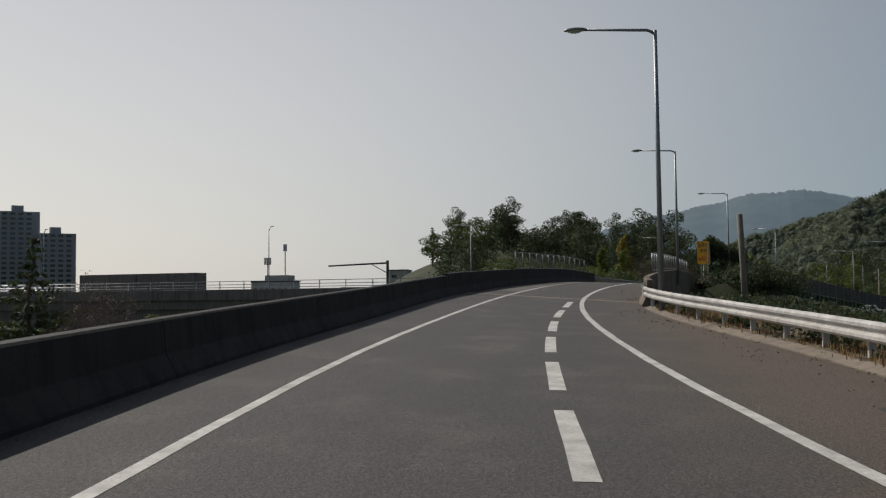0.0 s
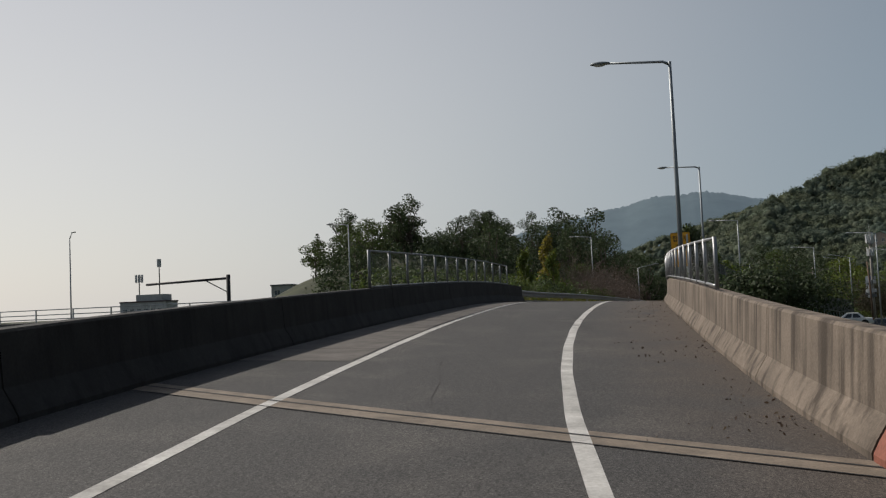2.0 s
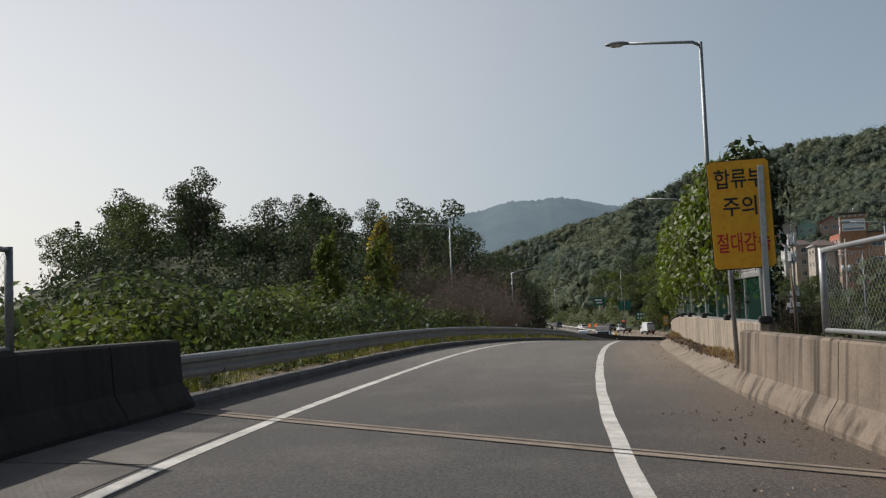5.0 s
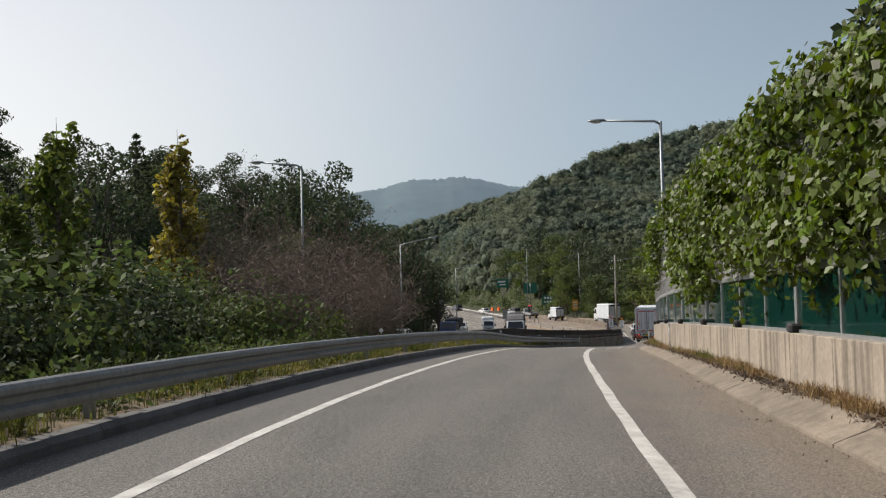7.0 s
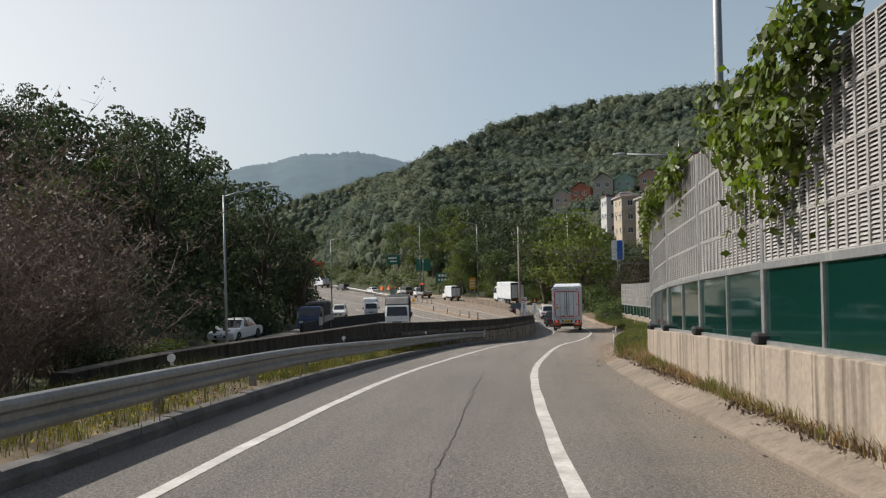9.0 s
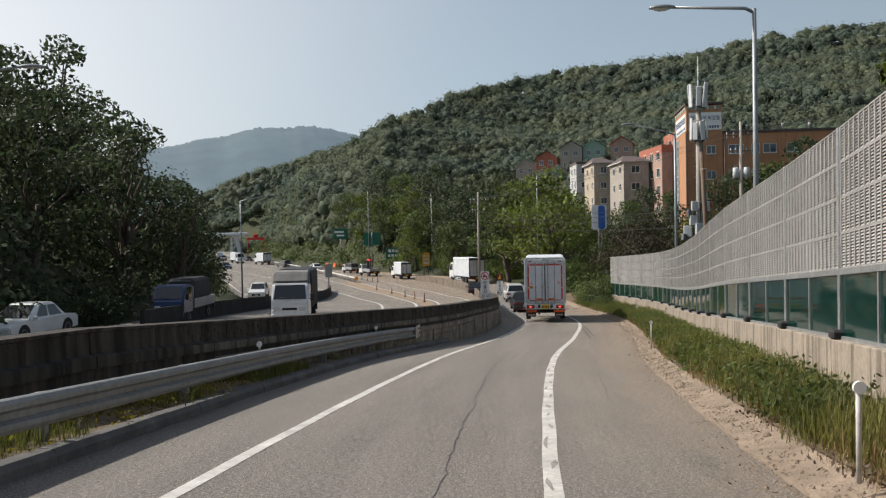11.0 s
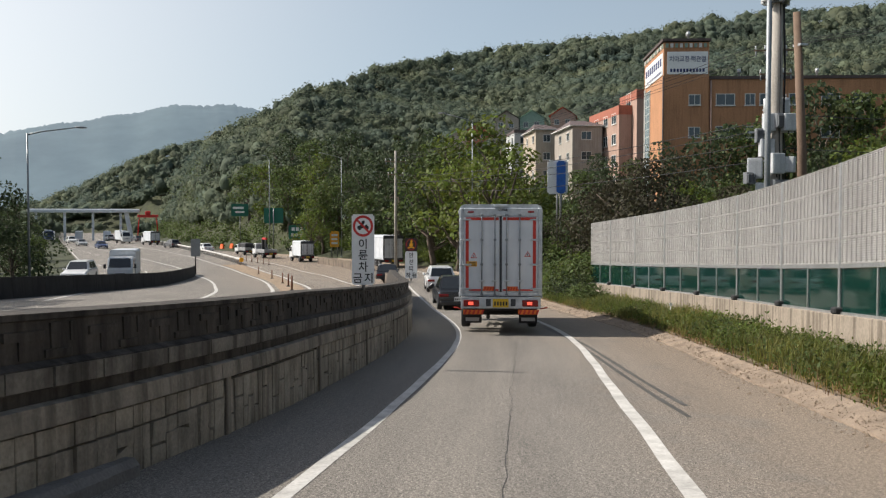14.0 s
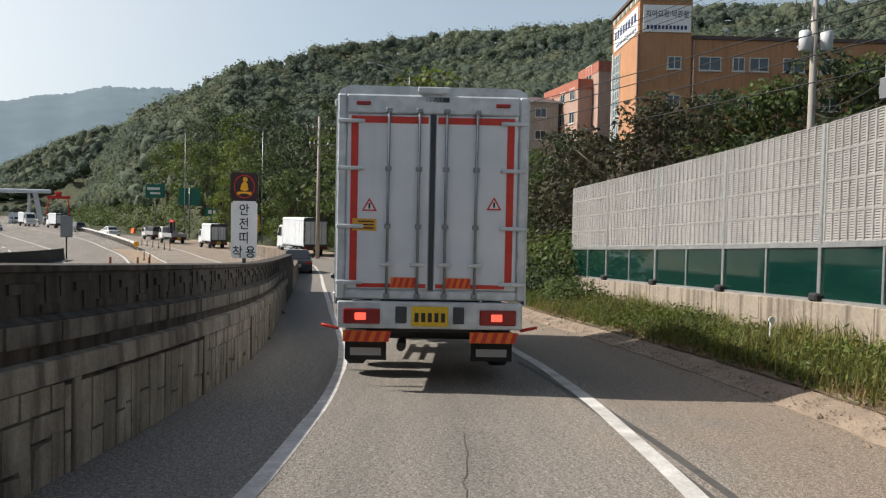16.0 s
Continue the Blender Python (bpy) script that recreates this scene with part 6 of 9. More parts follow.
def flat_poly(parent, name, pts, y, material):
    me = bpy.data.meshes.new(name)
    me.from_pydata([(a, y, b) for a, b in pts], [], [tuple(range(len(pts)))])
    me.materials.append(material)
    return part(name, me, None, parent)


# yellow merge warning sign
q = at(105.3, 4.05)
sg = thing("warning_sign", "yellow merging warning sign with black lettering on two posts", "road sign", m=pose(q.x, q.y, q.z - 0.3, 0, -1.5, heading(96) - 2))
for dx in (-0.28, 0.28):
    part("post", tube([(dx, 0.06, 0), (dx, 0.06, 4.2)], 0.045, 8), FENCE_PALE, sg)
board(sg, "panel", 1.12, 2.05, 2.4, YELLOW)
board(sg, "panel_rim", 1.16, 2.09, 2.38, INK, 0.02, 0, 0.015)
for txt, zz, ww in (("합류부", 4.08, 0.9), ("주의", 3.55, 0.62), ("절대감속", 2.86, 0.98)):
    lettering(sg, txt, 0.40, 0, -0.034, zz, INK if zz > 3 else RED, ww)

# no-motorcycles sign on the retaining wall
q = at(199.6, -2.98)
sg = thing("traffic_sign", "tall white no-motorcycles sign with black lettering on the wall", "road sign", m=pose(18.64, 92.27, 0.33, 0, 0, -15))
sg.scale = (0.69, 0.71, 0.72)
part("post", tube([(0.0, 0.04, 0), (0, 0.04, 1.6)], 0.05, 8), FENCE_PALE, sg)
board(sg, "panel", 0.62, 1.86, 0.14, WHITE)
disc(sg, "disc_white", 0.275, 0, -0.033, 1.69, WHITE)
ring(sg, "red_ring", 0.215, 0.28, 0, -0.035, 1.69, RED)
disc(sg, "wheel", 0.062, -0.095, -0.034, 1.645, INK, 20)
disc(sg, "wheel", 0.062, 0.095, -0.034, 1.645, INK, 20)
flat_poly(sg, "cycle_body", [(-0.13, 1.70), (-0.02, 1.72), (0.04, 1.70), (0.12, 1.74), (0.10, 1.66), (0.03, 1.63), (-0.06, 1.63)], -0.0345, INK)
flat_poly(sg, "rider_shape", [(-0.06, 1.72), (0.01, 1.71), (0.05, 1.80), (0.03, 1.84), (-0.03, 1.82)], -0.0345, INK)
flat_poly(sg, "red_bar", [(-0.18, 1.83), (-0.14, 1.865), (0.18, 1.55), (0.14, 1.515)], -0.036, RED)
for txt, xx, zz in (("이", 0, 1.20), ("륜", 0, 0.91), ("차", 0, 0.60), ("금", -0.15, 0.30), ("지", 0.16, 0.30)):
    lettering(sg, txt, 0.29, xx, -0.034, zz, INK)

# seat-belt sign further on
q = at(211.9, -2.98)
sg = thing("traffic_sign", "white seat-belt sign with a dark emblem panel on the wall", "road sign", m=pose(22.1, 103.1, -0.27, 0, 0, -15))
sg.scale = (0.62, 0.68, 0.70)
part("post", tube([(0.0, 0.04, 0), (0, 0.04, 1.9)], 0.05, 8), FENCE_PALE, sg)
board(sg, "panel", 0.62, 1.22, 0.10, WHITE)
DARKRED = plain("dark_panel", (0.03, 0.012, 0.012), 0.4)
board(sg, "emblem_panel", 0.66, 0.60, 1.33, DARKRED)
ring(sg, "red_ring", 0.23, 0.25, 0, -0.034, 1.63, RED)
disc(sg, "emblem_head", 0.055, 0.02, -0.034, 1.78, YELLOW, 20)
flat_poly(sg, "emblem_body", [(-0.10, 1.56), (-0.06, 1.70), (0.0, 1.74), (0.07, 1.70), (0.10, 1.56), (0.02, 1.53)], -0.034, YELLOW)
flat_poly(sg, "emblem_seat", [(-0.18, 1.44), (-0.16, 1.52), (0.16, 1.52), (0.18, 1.44), (0.06, 1.48), (-0.06, 1.48)], -0.034, YELLOW)
for txt, xx, zz in (("안", 0, 1.12), ("전", 0, 0.82), ("띠", 0, 0.52), ("착", -0.15, 0.22), ("용", 0.16, 0.22)):
    lettering(sg, txt, 0.27, xx, -0.034, zz, INK)

# green direction signs and small boards far ahead
GREEN = mat("green_sheeting", (0.012, 0.13, 0.085), 0.45, var=0.12, scale=1, fine=6, bump=0.01)


def direction_sign(x, y, z0, zc, w, h, material, turn, bars, label, posts=2):
    s_ = thing("direction_sign", label, "road sign", m=pose(x, y, z0, 0, 0, turn))
    for k in range(posts):
        dx = 0 if posts == 1 else (-w * 0.3 if k == 0 else w * 0.3)
        part("post", tube([(dx, 0.08, 0), (dx, 0.08, zc - z0 + h / 2)], 0.09, 8), FENCE_PALE, s_)
    board(s_, "panel", w, h, zc - z0 - h / 2, material, 0.05, r=0.12)
    for bx, bz, bw, bh in bars:
        part("text_bar", box(bx - bw / 2, bx + bw / 2, -0.062, -0.052, zc - z0 + bz - bh / 2, zc - z0 + bz + bh / 2), WHITE, s_)


direction_sign(31.5, 226, -4.2, -0.5, 3.3, 2.3, GREEN, -8, ((-0.9, 0.5, 0.5, 0.55), (-0.2, 0.5, 0.5, 0.55), (0.5, 0.5, 0.5, 0.55), (-1.0, -0.45, 0.4, 0.5), (-0.3, -0.45, 0.5, 0.5), (0.4, -0.45, 0.45, 0.5), (1.0, -0.45, 0.4, 0.5)), "green direction sign with white lettering bars")
direction_sign(28.2, 236, -4.2, 2.3, 3.4, 2.7, GREEN, 165, (), "plain green back of a direction sign on a pole", 1)
direction_sign(23.5, 262, -4.2, 3.5, 3.4, 2.5, GREEN, -8, ((-0.3, 0.45, 2.2, 0.45), (0, -0.4, 1.8, 0.35)), "far green direction sign on a tall post", 1)
direction_sign(34.9, 208, -4.1, -1.3, 1.35, 2.4, YELLOW, -8, ((0, 0.6, 0.9, 0.3), (0, 0.0, 0.9, 0.3), (0, -0.6, 0.9, 0.3)), "orange warning sign beside the road")
BLUE = mat("blue_sheeting", (0.03, 0.12, 0.42), 0.45, var=0.1, scale=2, fine=9, bump=0.01)
direction_sign(42.3, 140, 0.0, 4.9, 1.6, 2.6, WHITE, -10, (), "white and blue signboard among the trees", 1)
direction_sign(42.5, 139.8, 0.0, 4.9, 0.7, 2.5, BLUE, -10, (), "narrow blue signboard among the trees", 1)
# small dark board at the barrier's end
sg = thing("information_board", "grey information board on a dark post at the barrier end", "sign", m=pose(15.2, 166.5, HW_Z(166.5), 0, 0, 5))
part("post", tube([(0, 0, 0), (0, 0, 3.4)], 0.06, 8), BLACK, sg)
board(sg, "panel", 0.9, 1.7, 1.75, POLE, 0.08)

# toll plaza in the distance
CANOPY = mat("canopy_white", (0.62, 0.66, 0.70), 0.4, var=0.08, scale=0.4, fine=6, bump=0.01)
tg = thing("toll_gate", "far toll gantry with a pale blue canopy and red sign", "toll gate", m=pose(-6, 332, -4.1, 0, 0, 3))
part("canopy", box(-22, 6, -1.5, 1.5, 7.5, 8.5, 0.2), CANOPY, tg)
for dx in (-20, -13, -6, 1):
    part("column", box(dx - 0.3, dx + 0.3, -0.4, 0.4, 0, 7.5, 0.05), CANOPY, tg)
part("slanted_column", prism([(3.2, 0), (4.4, 0), (3.0, 7.6), (1.8, 7.6)], -0.4, 0.4), CANOPY, tg)
for dx in (-16.5, -9.5, -2.5):
    part("booth", box(dx - 0.9, dx + 0.9, -2.0, 2.0, 0, 2.6, 0.1), CANOPY, tg)
sg = thing("red_gate", "red hooped sign frame near the toll gate", "sign frame", m=pose(2.5, 322, -4.1, 0, 0, 3))
for dx in (-2.2, 2.2):
    part("leg", tube([(dx * 1.2, 0, 0), (dx, 0, 5.5), (dx * 0.85, 0, 6.6)], 0.14, 8), RED, sg)
part("crossbar", box(-2.6, 2.6, -0.15, 0.15, 6.2, 6.9, 0.05), RED, sg)
part("emblem", box(-0.7, 0.7, -0.15, 0.15, 6.9, 7.9, 0.25), RED, sg)
CONE = mat("orange_plastic", (0.75, 0.12, 0.02), 0.5, var=0.1, scale=3, fine=12, bump=0.01)
for k in range(4):
    b_ = thing("water_barrier", "orange plastic road barrier", "road barrier", "orange barriers", m=pose(20 + k * 1.9, 254 + k * 1.5, -4.05, 0, 0, 20))
    part("body", prism([(-0.25, 0), (0.25, 0), (0.15, 0.35), (0.1, 0.9), (-0.1, 0.9), (-0.15, 0.35)], 0, 1.4, bevel=0.03), CONE, b_)


# ---- vehicles ----
def paint(name, color, rough=0.28):
    m = mat(name, color, rough, var=0.05, scale=1.5, fine=12, bump=0.01, spec=0.5)
    m.node_tree.nodes["Principled BSDF"].inputs["Coat Weight"].default_value = 0.5
    return m


V_WHITE = paint("white_car_paint", (0.72, 0.73, 0.73))
V_BLACK = paint("black_car_paint", (0.012, 0.013, 0.016))
V_GREY = paint("grey_car_paint", (0.10, 0.105, 0.115))
V_BLUE = paint("blue_truck_paint", (0.03, 0.06, 0.16))
V_SILVER = paint("silver_car_paint", (0.42, 0.43, 0.44))
V_PANEL = mat("truck_panel", (0.60, 0.63, 0.66), 0.42, var=0.05, scale=0.8, fine=1.5, bump=0.0, stain=0.06)
V_ROD = mat("lock_rod_steel", (0.22, 0.235, 0.25), 0.45, metal=0.4, var=0.12, scale=3, fine=8, bump=0.0)
V_ALU = mat("aluminium_frame", (0.50, 0.53, 0.55), 0.4, metal=0.3, var=0.1, scale=3, fine=6, bump=0.0)
V_SEAM = mat("rubber_seal", (0.05, 0.055, 0.06), 0.7, var=0.2, scale=4, fine=30, bump=0.05)
V_TARP = mat("dark_tarpaulin", (0.035, 0.036, 0.04), 0.75, var=0.3, scale=1.5, fine=20, bump=0.15)
V_TARP_TOP = mat("faded_tarpaulin", (0.19, 0.185, 0.18), 0.8, var=0.25, scale=1.5, fine=20, bump=0.15)
V_GLASS = plain("vehicle_glass", (0.015, 0.018, 0.02), 0.05, spec=0.8)
V_TYRE = mat("tyre_rubber", (0.022, 0.022, 0.023), 0.85, var=0.25, scale=6, fine=50, bump=0.1)
V_RIM = mat("wheel_rim", (0.45, 0.45, 0.46), 0.35, metal=0.7, var=0.15, scale=5, fine=30, bump=0.02)
V_CHASSIS = mat("chassis_steel", (0.03, 0.03, 0.032), 0.7, var=0.3, scale=3, fine=30, bump=0.1)
V_RED = mat("red_tape", (0.50, 0.035, 0.02), 0.4, var=0.12, scale=6, fine=40, bump=0.02)
V_LAMP_OFF = plain("tail_lamp_red", (0.22, 0.008, 0.008), 0.2)
V_LAMP_ON = plain("tail_lamp_lit", (1.0, 0.10, 0.06), 0.3, emit=1.0)
V_ORANGE = mat("orange_reflector", (0.72, 0.16, 0.02), 0.4, var=0.1, scale=5, fine=40, bump=0.02)
V_AMBER = mat("amber_label", (0.70, 0.36, 0.04), 0.5, var=0.1, scale=5, fine=40, bump=0.02)
V_PLATE_Y = mat("yellow_plate", (0.62, 0.40, 0.02), 0.45, var=0.06, scale=5, fine=40, bump=0.02)
V_PLATE_W = plain("white_plate", (0.7, 0.7, 0.7), 0.45)
V_CLEAR = plain("headlamp_lens", (0.55, 0.57, 0.58), 0.12, spec=0.8)
V_BED = mat("galvanised_bed", (0.34, 0.35, 0.36), 0.5, metal=0.3, var=0.2, scale=2, fine=30, bump=0.05)


def slab(outline, x0, x1, bevel=0.0, bm=None, seg=2):
    """A side outline of (y, z) points drawn out from x0 to x1."""
    bm = bm or bmesh.new()
    a = [bm.verts.new((x0, y, z)) for y, z in outline]
    b = [bm.verts.new((x1, y, z)) for y, z in outline]
    n = len(outline)
    fs = [bm.faces.new(a), bm.faces.new(b[::-1])] + [bm.faces.new((a[(i + 1) % n], a[i], b[i], b[(i + 1) % n])) for i in range(n)]
    bmesh.ops.recalc_face_normals(bm, faces=fs)
    if bevel:
        bmesh.ops.bevel(bm, geom=list({e for f in fs for e in f.edges}), offset=bevel, segments=seg, affect='EDGES', clamp_overlap=True)
    return bm


def quad(pts, lift=0.0):
    """A thin pane over four points, raised along its normal."""
    p = [Vector(q) for q in pts]
    n = (p[1] - p[0]).cross(p[3] - p[0]).normalized()
    bm = bmesh.new()
    a = [bm.verts.new(q + n * (lift - 0.004)) for q in p]
    b = [bm.verts.new(q + n * (lift + 0.006)) for q in p]
    bm.faces.new(b)
    for i in range(4):
        bm.faces.new((a[i], a[(i + 1) % 4], b[(i + 1) % 4], b[i]))
    return bm


def wheel(parent, x, y, r, w, side):
    """A tyre with a dished rim that faces outwards; side is -1 or 1."""
    def lathe(profile, n=20):
        bm = bmesh.new()
        rings = [[bm.verts.new((x + side * px, y + math.cos(t) * pr, r + math.sin(t) * pr)) for t in (2 * math.pi * k / n for k in range(n))] for px, pr in profile]
        for r0, r1 in zip(rings, rings[1:]):
            for k in range(n):
                bm.faces.new((r0[k], r0[(k + 1) % n], r1[(k + 1) % n], r1[k])).smooth = True
        bm.faces.new(rings[-1])
        bmesh.ops.recalc_face_normals(bm, faces=bm.faces)
        return bm
    wh = part("wheel", lathe([(-w / 2, r * 0.55), (-w / 2, r * 0.9), (-w * 0.35, r), (w * 0.35, r), (w / 2, r * 0.9), (w / 2, r * 0.64), (w * 0.44, r * 0.6)]), V_TYRE, parent)
    part("rim", lathe([(w * 0.45, r * 0.62), (w * 0.5, r * 0.58), (w * 0.3, r * 0.5), (w * 0.25, r * 0.2), (w * 0.42, r * 0.16)], 14), V_RIM, wh)
    return wh


def plate(parent, y, z, face, material=None, w=0.44, h=0.2):
    """A number plate with plain bars in place of the number; face is +1 towards +y."""
    pl = part("number_plate", box(-w / 2, w / 2, y - 0.01, y + 0.01, z - h / 2, z + h / 2, 0.006), material or V_PLATE_W, parent, "number plate with plain bars")
    for k in range(5):
        x = -w * 0.36 + k * w * 0.18
        part("bar", box(x - w * 0.055, x + w * 0.055, y + face * 0.011 - 0.002, y + face * 0.011 + 0.002, z - h * 0.28, z + h * 0.18), INK, pl)


def rear_doors(p, y, w, z0, z1, frame, tape, material):
    """Two rear doors with seal, hinges and lock rods on the back of a box body."""
    back = y
    f = part("rear_frame", bmesh.new(), frame, p)
    bm = bmesh.new()
    for a, b, c, d in ((-w / 2, -w / 2 + 0.11, z0, z1), (w / 2 - 0.11, w / 2, z0, z1), (-w / 2 + 0.11, w / 2 - 0.11, z1 - 0.24, z1), (-w / 2 + 0.11, w / 2 - 0.11, z0, z0 + 0.12)):
        box(a, b, back - 0.03, back + 0.05, c, d, 0.02, bm)
    bm.to_mesh(f.data)
    bm.free()
    for sgn in (-1, 1):
        x0, x1 = sorted((sgn * 0.03, sgn * (w / 2 - 0.12)))
        d = part("rear_door", box(x0, x1, back - 0.02, back + 0.03, z0 + 0.13, z1 - 0.25, 0.012), material, p)
        for q in (0.17, 0.55):
            part("lock_rod", tube([(sgn * q, back - 0.06, z0 + 0.02), (sgn * q, back - 0.06, z1 - 0.18)], 0.019, 8), V_ROD, d, "steel lock rod")
            for zz in (z0 + 0.05, z0 + (z1 - z0) * 0.36, z0 + (z1 - z0) * 0.64, z1 - 0.2):
                part("rod_bracket", box(sgn * q - 0.04, sgn * q + 0.04, back - 0.085, back - 0.02, zz - 0.03, zz + 0.03, 0.01), V_ROD, d)
            part("lock_handle", box(sgn * q - 0.09, sgn * q + 0.09, back - 0.09, back - 0.05, z0 + 0.42, z0 + 0.47, 0.01), V_ALU, d)
        for q in (0.03, 0.34, 0.66, 0.92):
            zz = z0 + 0.12 + (z1 - z0 - 0.3) * q
            x0, x1 = sorted((sgn * (w / 2 - 0.34), sgn * (w / 2 - 0.0)))
            part("hinge", box(x0, x1, back - 0.06, back - 0.02, zz, zz + 0.05, 0.01), V_ALU, d)
        if tape:
            xo = sgn * (w / 2 - 0.17)
            part("red_tape", box(min(xo, xo - sgn * 0.09), max(xo, xo - sgn * 0.09), back - 0.026, back - 0.021, z0 + 0.2, z1 - 0.27), V_RED, d, "red reflective tape")
            part("red_tape", box(min(sgn * 0.06, xo - sgn * 0.09), max(sgn * 0.06, xo - sgn * 0.09), back - 0.026, back - 0.021, z1 - 0.355, z1 - 0.27), V_RED, d, "red reflective tape")
            part("red_tape", box(min(sgn * 0.06, xo - sgn * 0.09), max(sgn * 0.06, xo - sgn * 0.09), back - 0.026, back - 0.021, z0 + 0.15, z0 + 0.2), V_RED, d, "red reflective tape")
    part("door_seal", box(-0.03, 0.03, back - 0.03, back + 0.02, z0 + 0.12, z1 - 0.24), V_SEAM, p, "dark rubber seal between the doors")


def warning_triangle(p, x, y, z, r):
    pts = [(x + r * 1.0 * math.sin(a), z + r * math.cos(a)) for a in (0, 2.094, 4.189)]
    part("warning_sticker", prism(pts[::-1], y, y + 0.004), RED, p, "red and white warning triangle")
    q = [(x + (a - x) * 0.66, z + (b - z) * 0.66) for a, b in pts]
    part("warning_sticker", prism(q[::-1], y - 0.003, y + 0.002), V_PLATE_W, p)
    part("warning_sticker", box(x - 0.012, x + 0.012, y - 0.006, y, z - r * 0.22, z + r * 0.4), INK, p)


def cab(p, y0, y1, w, z0, z1, material, belt):
    """A forward cab between y0 (back) and y1 (front)."""
    h = z1 - z0
    zb = z0 + h * belt
    ln = y1 - y0
    out = [(y0, z0), (y1 - 0.02, z0), (y1, z0 + h * 0.18), (y1 - 0.02, zb), (y1 - ln * 0.30, z1 - 0.06), (y1 - ln * 0.42, z1), (y0, z1)]
    c = part("cab", slab(out, -w / 2, w / 2, min(0.09, w * 0.05)), material, p)
    a, b = Vector((0, y1 - 0.02, zb)), Vector((0, y1 - ln * 0.30, z1 - 0.06))

    def lerp(t, x):
        q = a.lerp(b, t)
        return (x, q.y, q.z)
    part("windscreen", quad([lerp(0.08, w * 0.44), lerp(0.08, -w * 0.44), lerp(0.94, -w * 0.40), lerp(0.94, w * 0.40)], 0.012), V_GLASS, c, "dark tinted windscreen")
    for sgn in (-1, 1):
        x = sgn * (w / 2 + 0.001)
        pts = [(x, y0 + ln * 0.18, zb + 0.02), (x, y1 - ln * 0.16, zb + 0.02), (x, y1 - ln * 0.36, z1 - h * 0.09), (x, y0 + ln * 0.18, z1 - h * 0.09)]
        part("side_window", quad(pts if sgn > 0 else pts[::-1], 0.004), V_GLASS, c)
        part("headlight", box(sgn * w * 0.34 - w * 0.1, sgn * w * 0.34 + w * 0.1, y1 - 0.06, y1 + 0.015, z0 + h * 0.2, z0 + h * 0.31, 0.02), V_CLEAR, c)
        m = part("mirror", box(sgn * (w / 2 + 0.16) - 0.08, sgn * (w / 2 + 0.16) + 0.08, y1 - ln * 0.12, y1 - ln * 0.12 + 0.07, zb + 0.0, zb + h * 0.2, 0.02), BLACK, c)
        part("mirror_arm", tube([(sgn * w / 2, y1 - ln * 0.14, zb + 0.05), (sgn * (w / 2 + 0.16), y1 - ln * 0.12, zb + 0.06)], 0.015, 6), BLACK, m)
        part("wiper", tube([(sgn * w * 0.08 - w * 0.1, y1 - 0.0, zb + 0.06), (sgn * w * 0.2 + w * 0.08, y1 - ln * 0.05, zb + h * 0.1)], 0.012, 5), BLACK, c)
        part("door_handle", box(sgn * w / 2 - 0.02, sgn * w / 2 + 0.02, y0 + ln * 0.2, y0 + ln * 0.3, zb - 0.12, zb - 0.08, 0.006), BLACK, c)
    part("grille", box(-w * 0.2, w * 0.2, y1 - 0.03, y1 + 0.008, z0 + h * 0.22, z0 + h * 0.29, 0.01), BLACK, c)
    part("bumper", box(-w / 2 + 0.01, w / 2 - 0.01, y1 - 0.1, y1 + 0.03, z0 - 0.12, z0 + h * 0.12, 0.03), material, c)
    plate(c, y1 + 0.045, z0 + 0.02, 1)
    return c


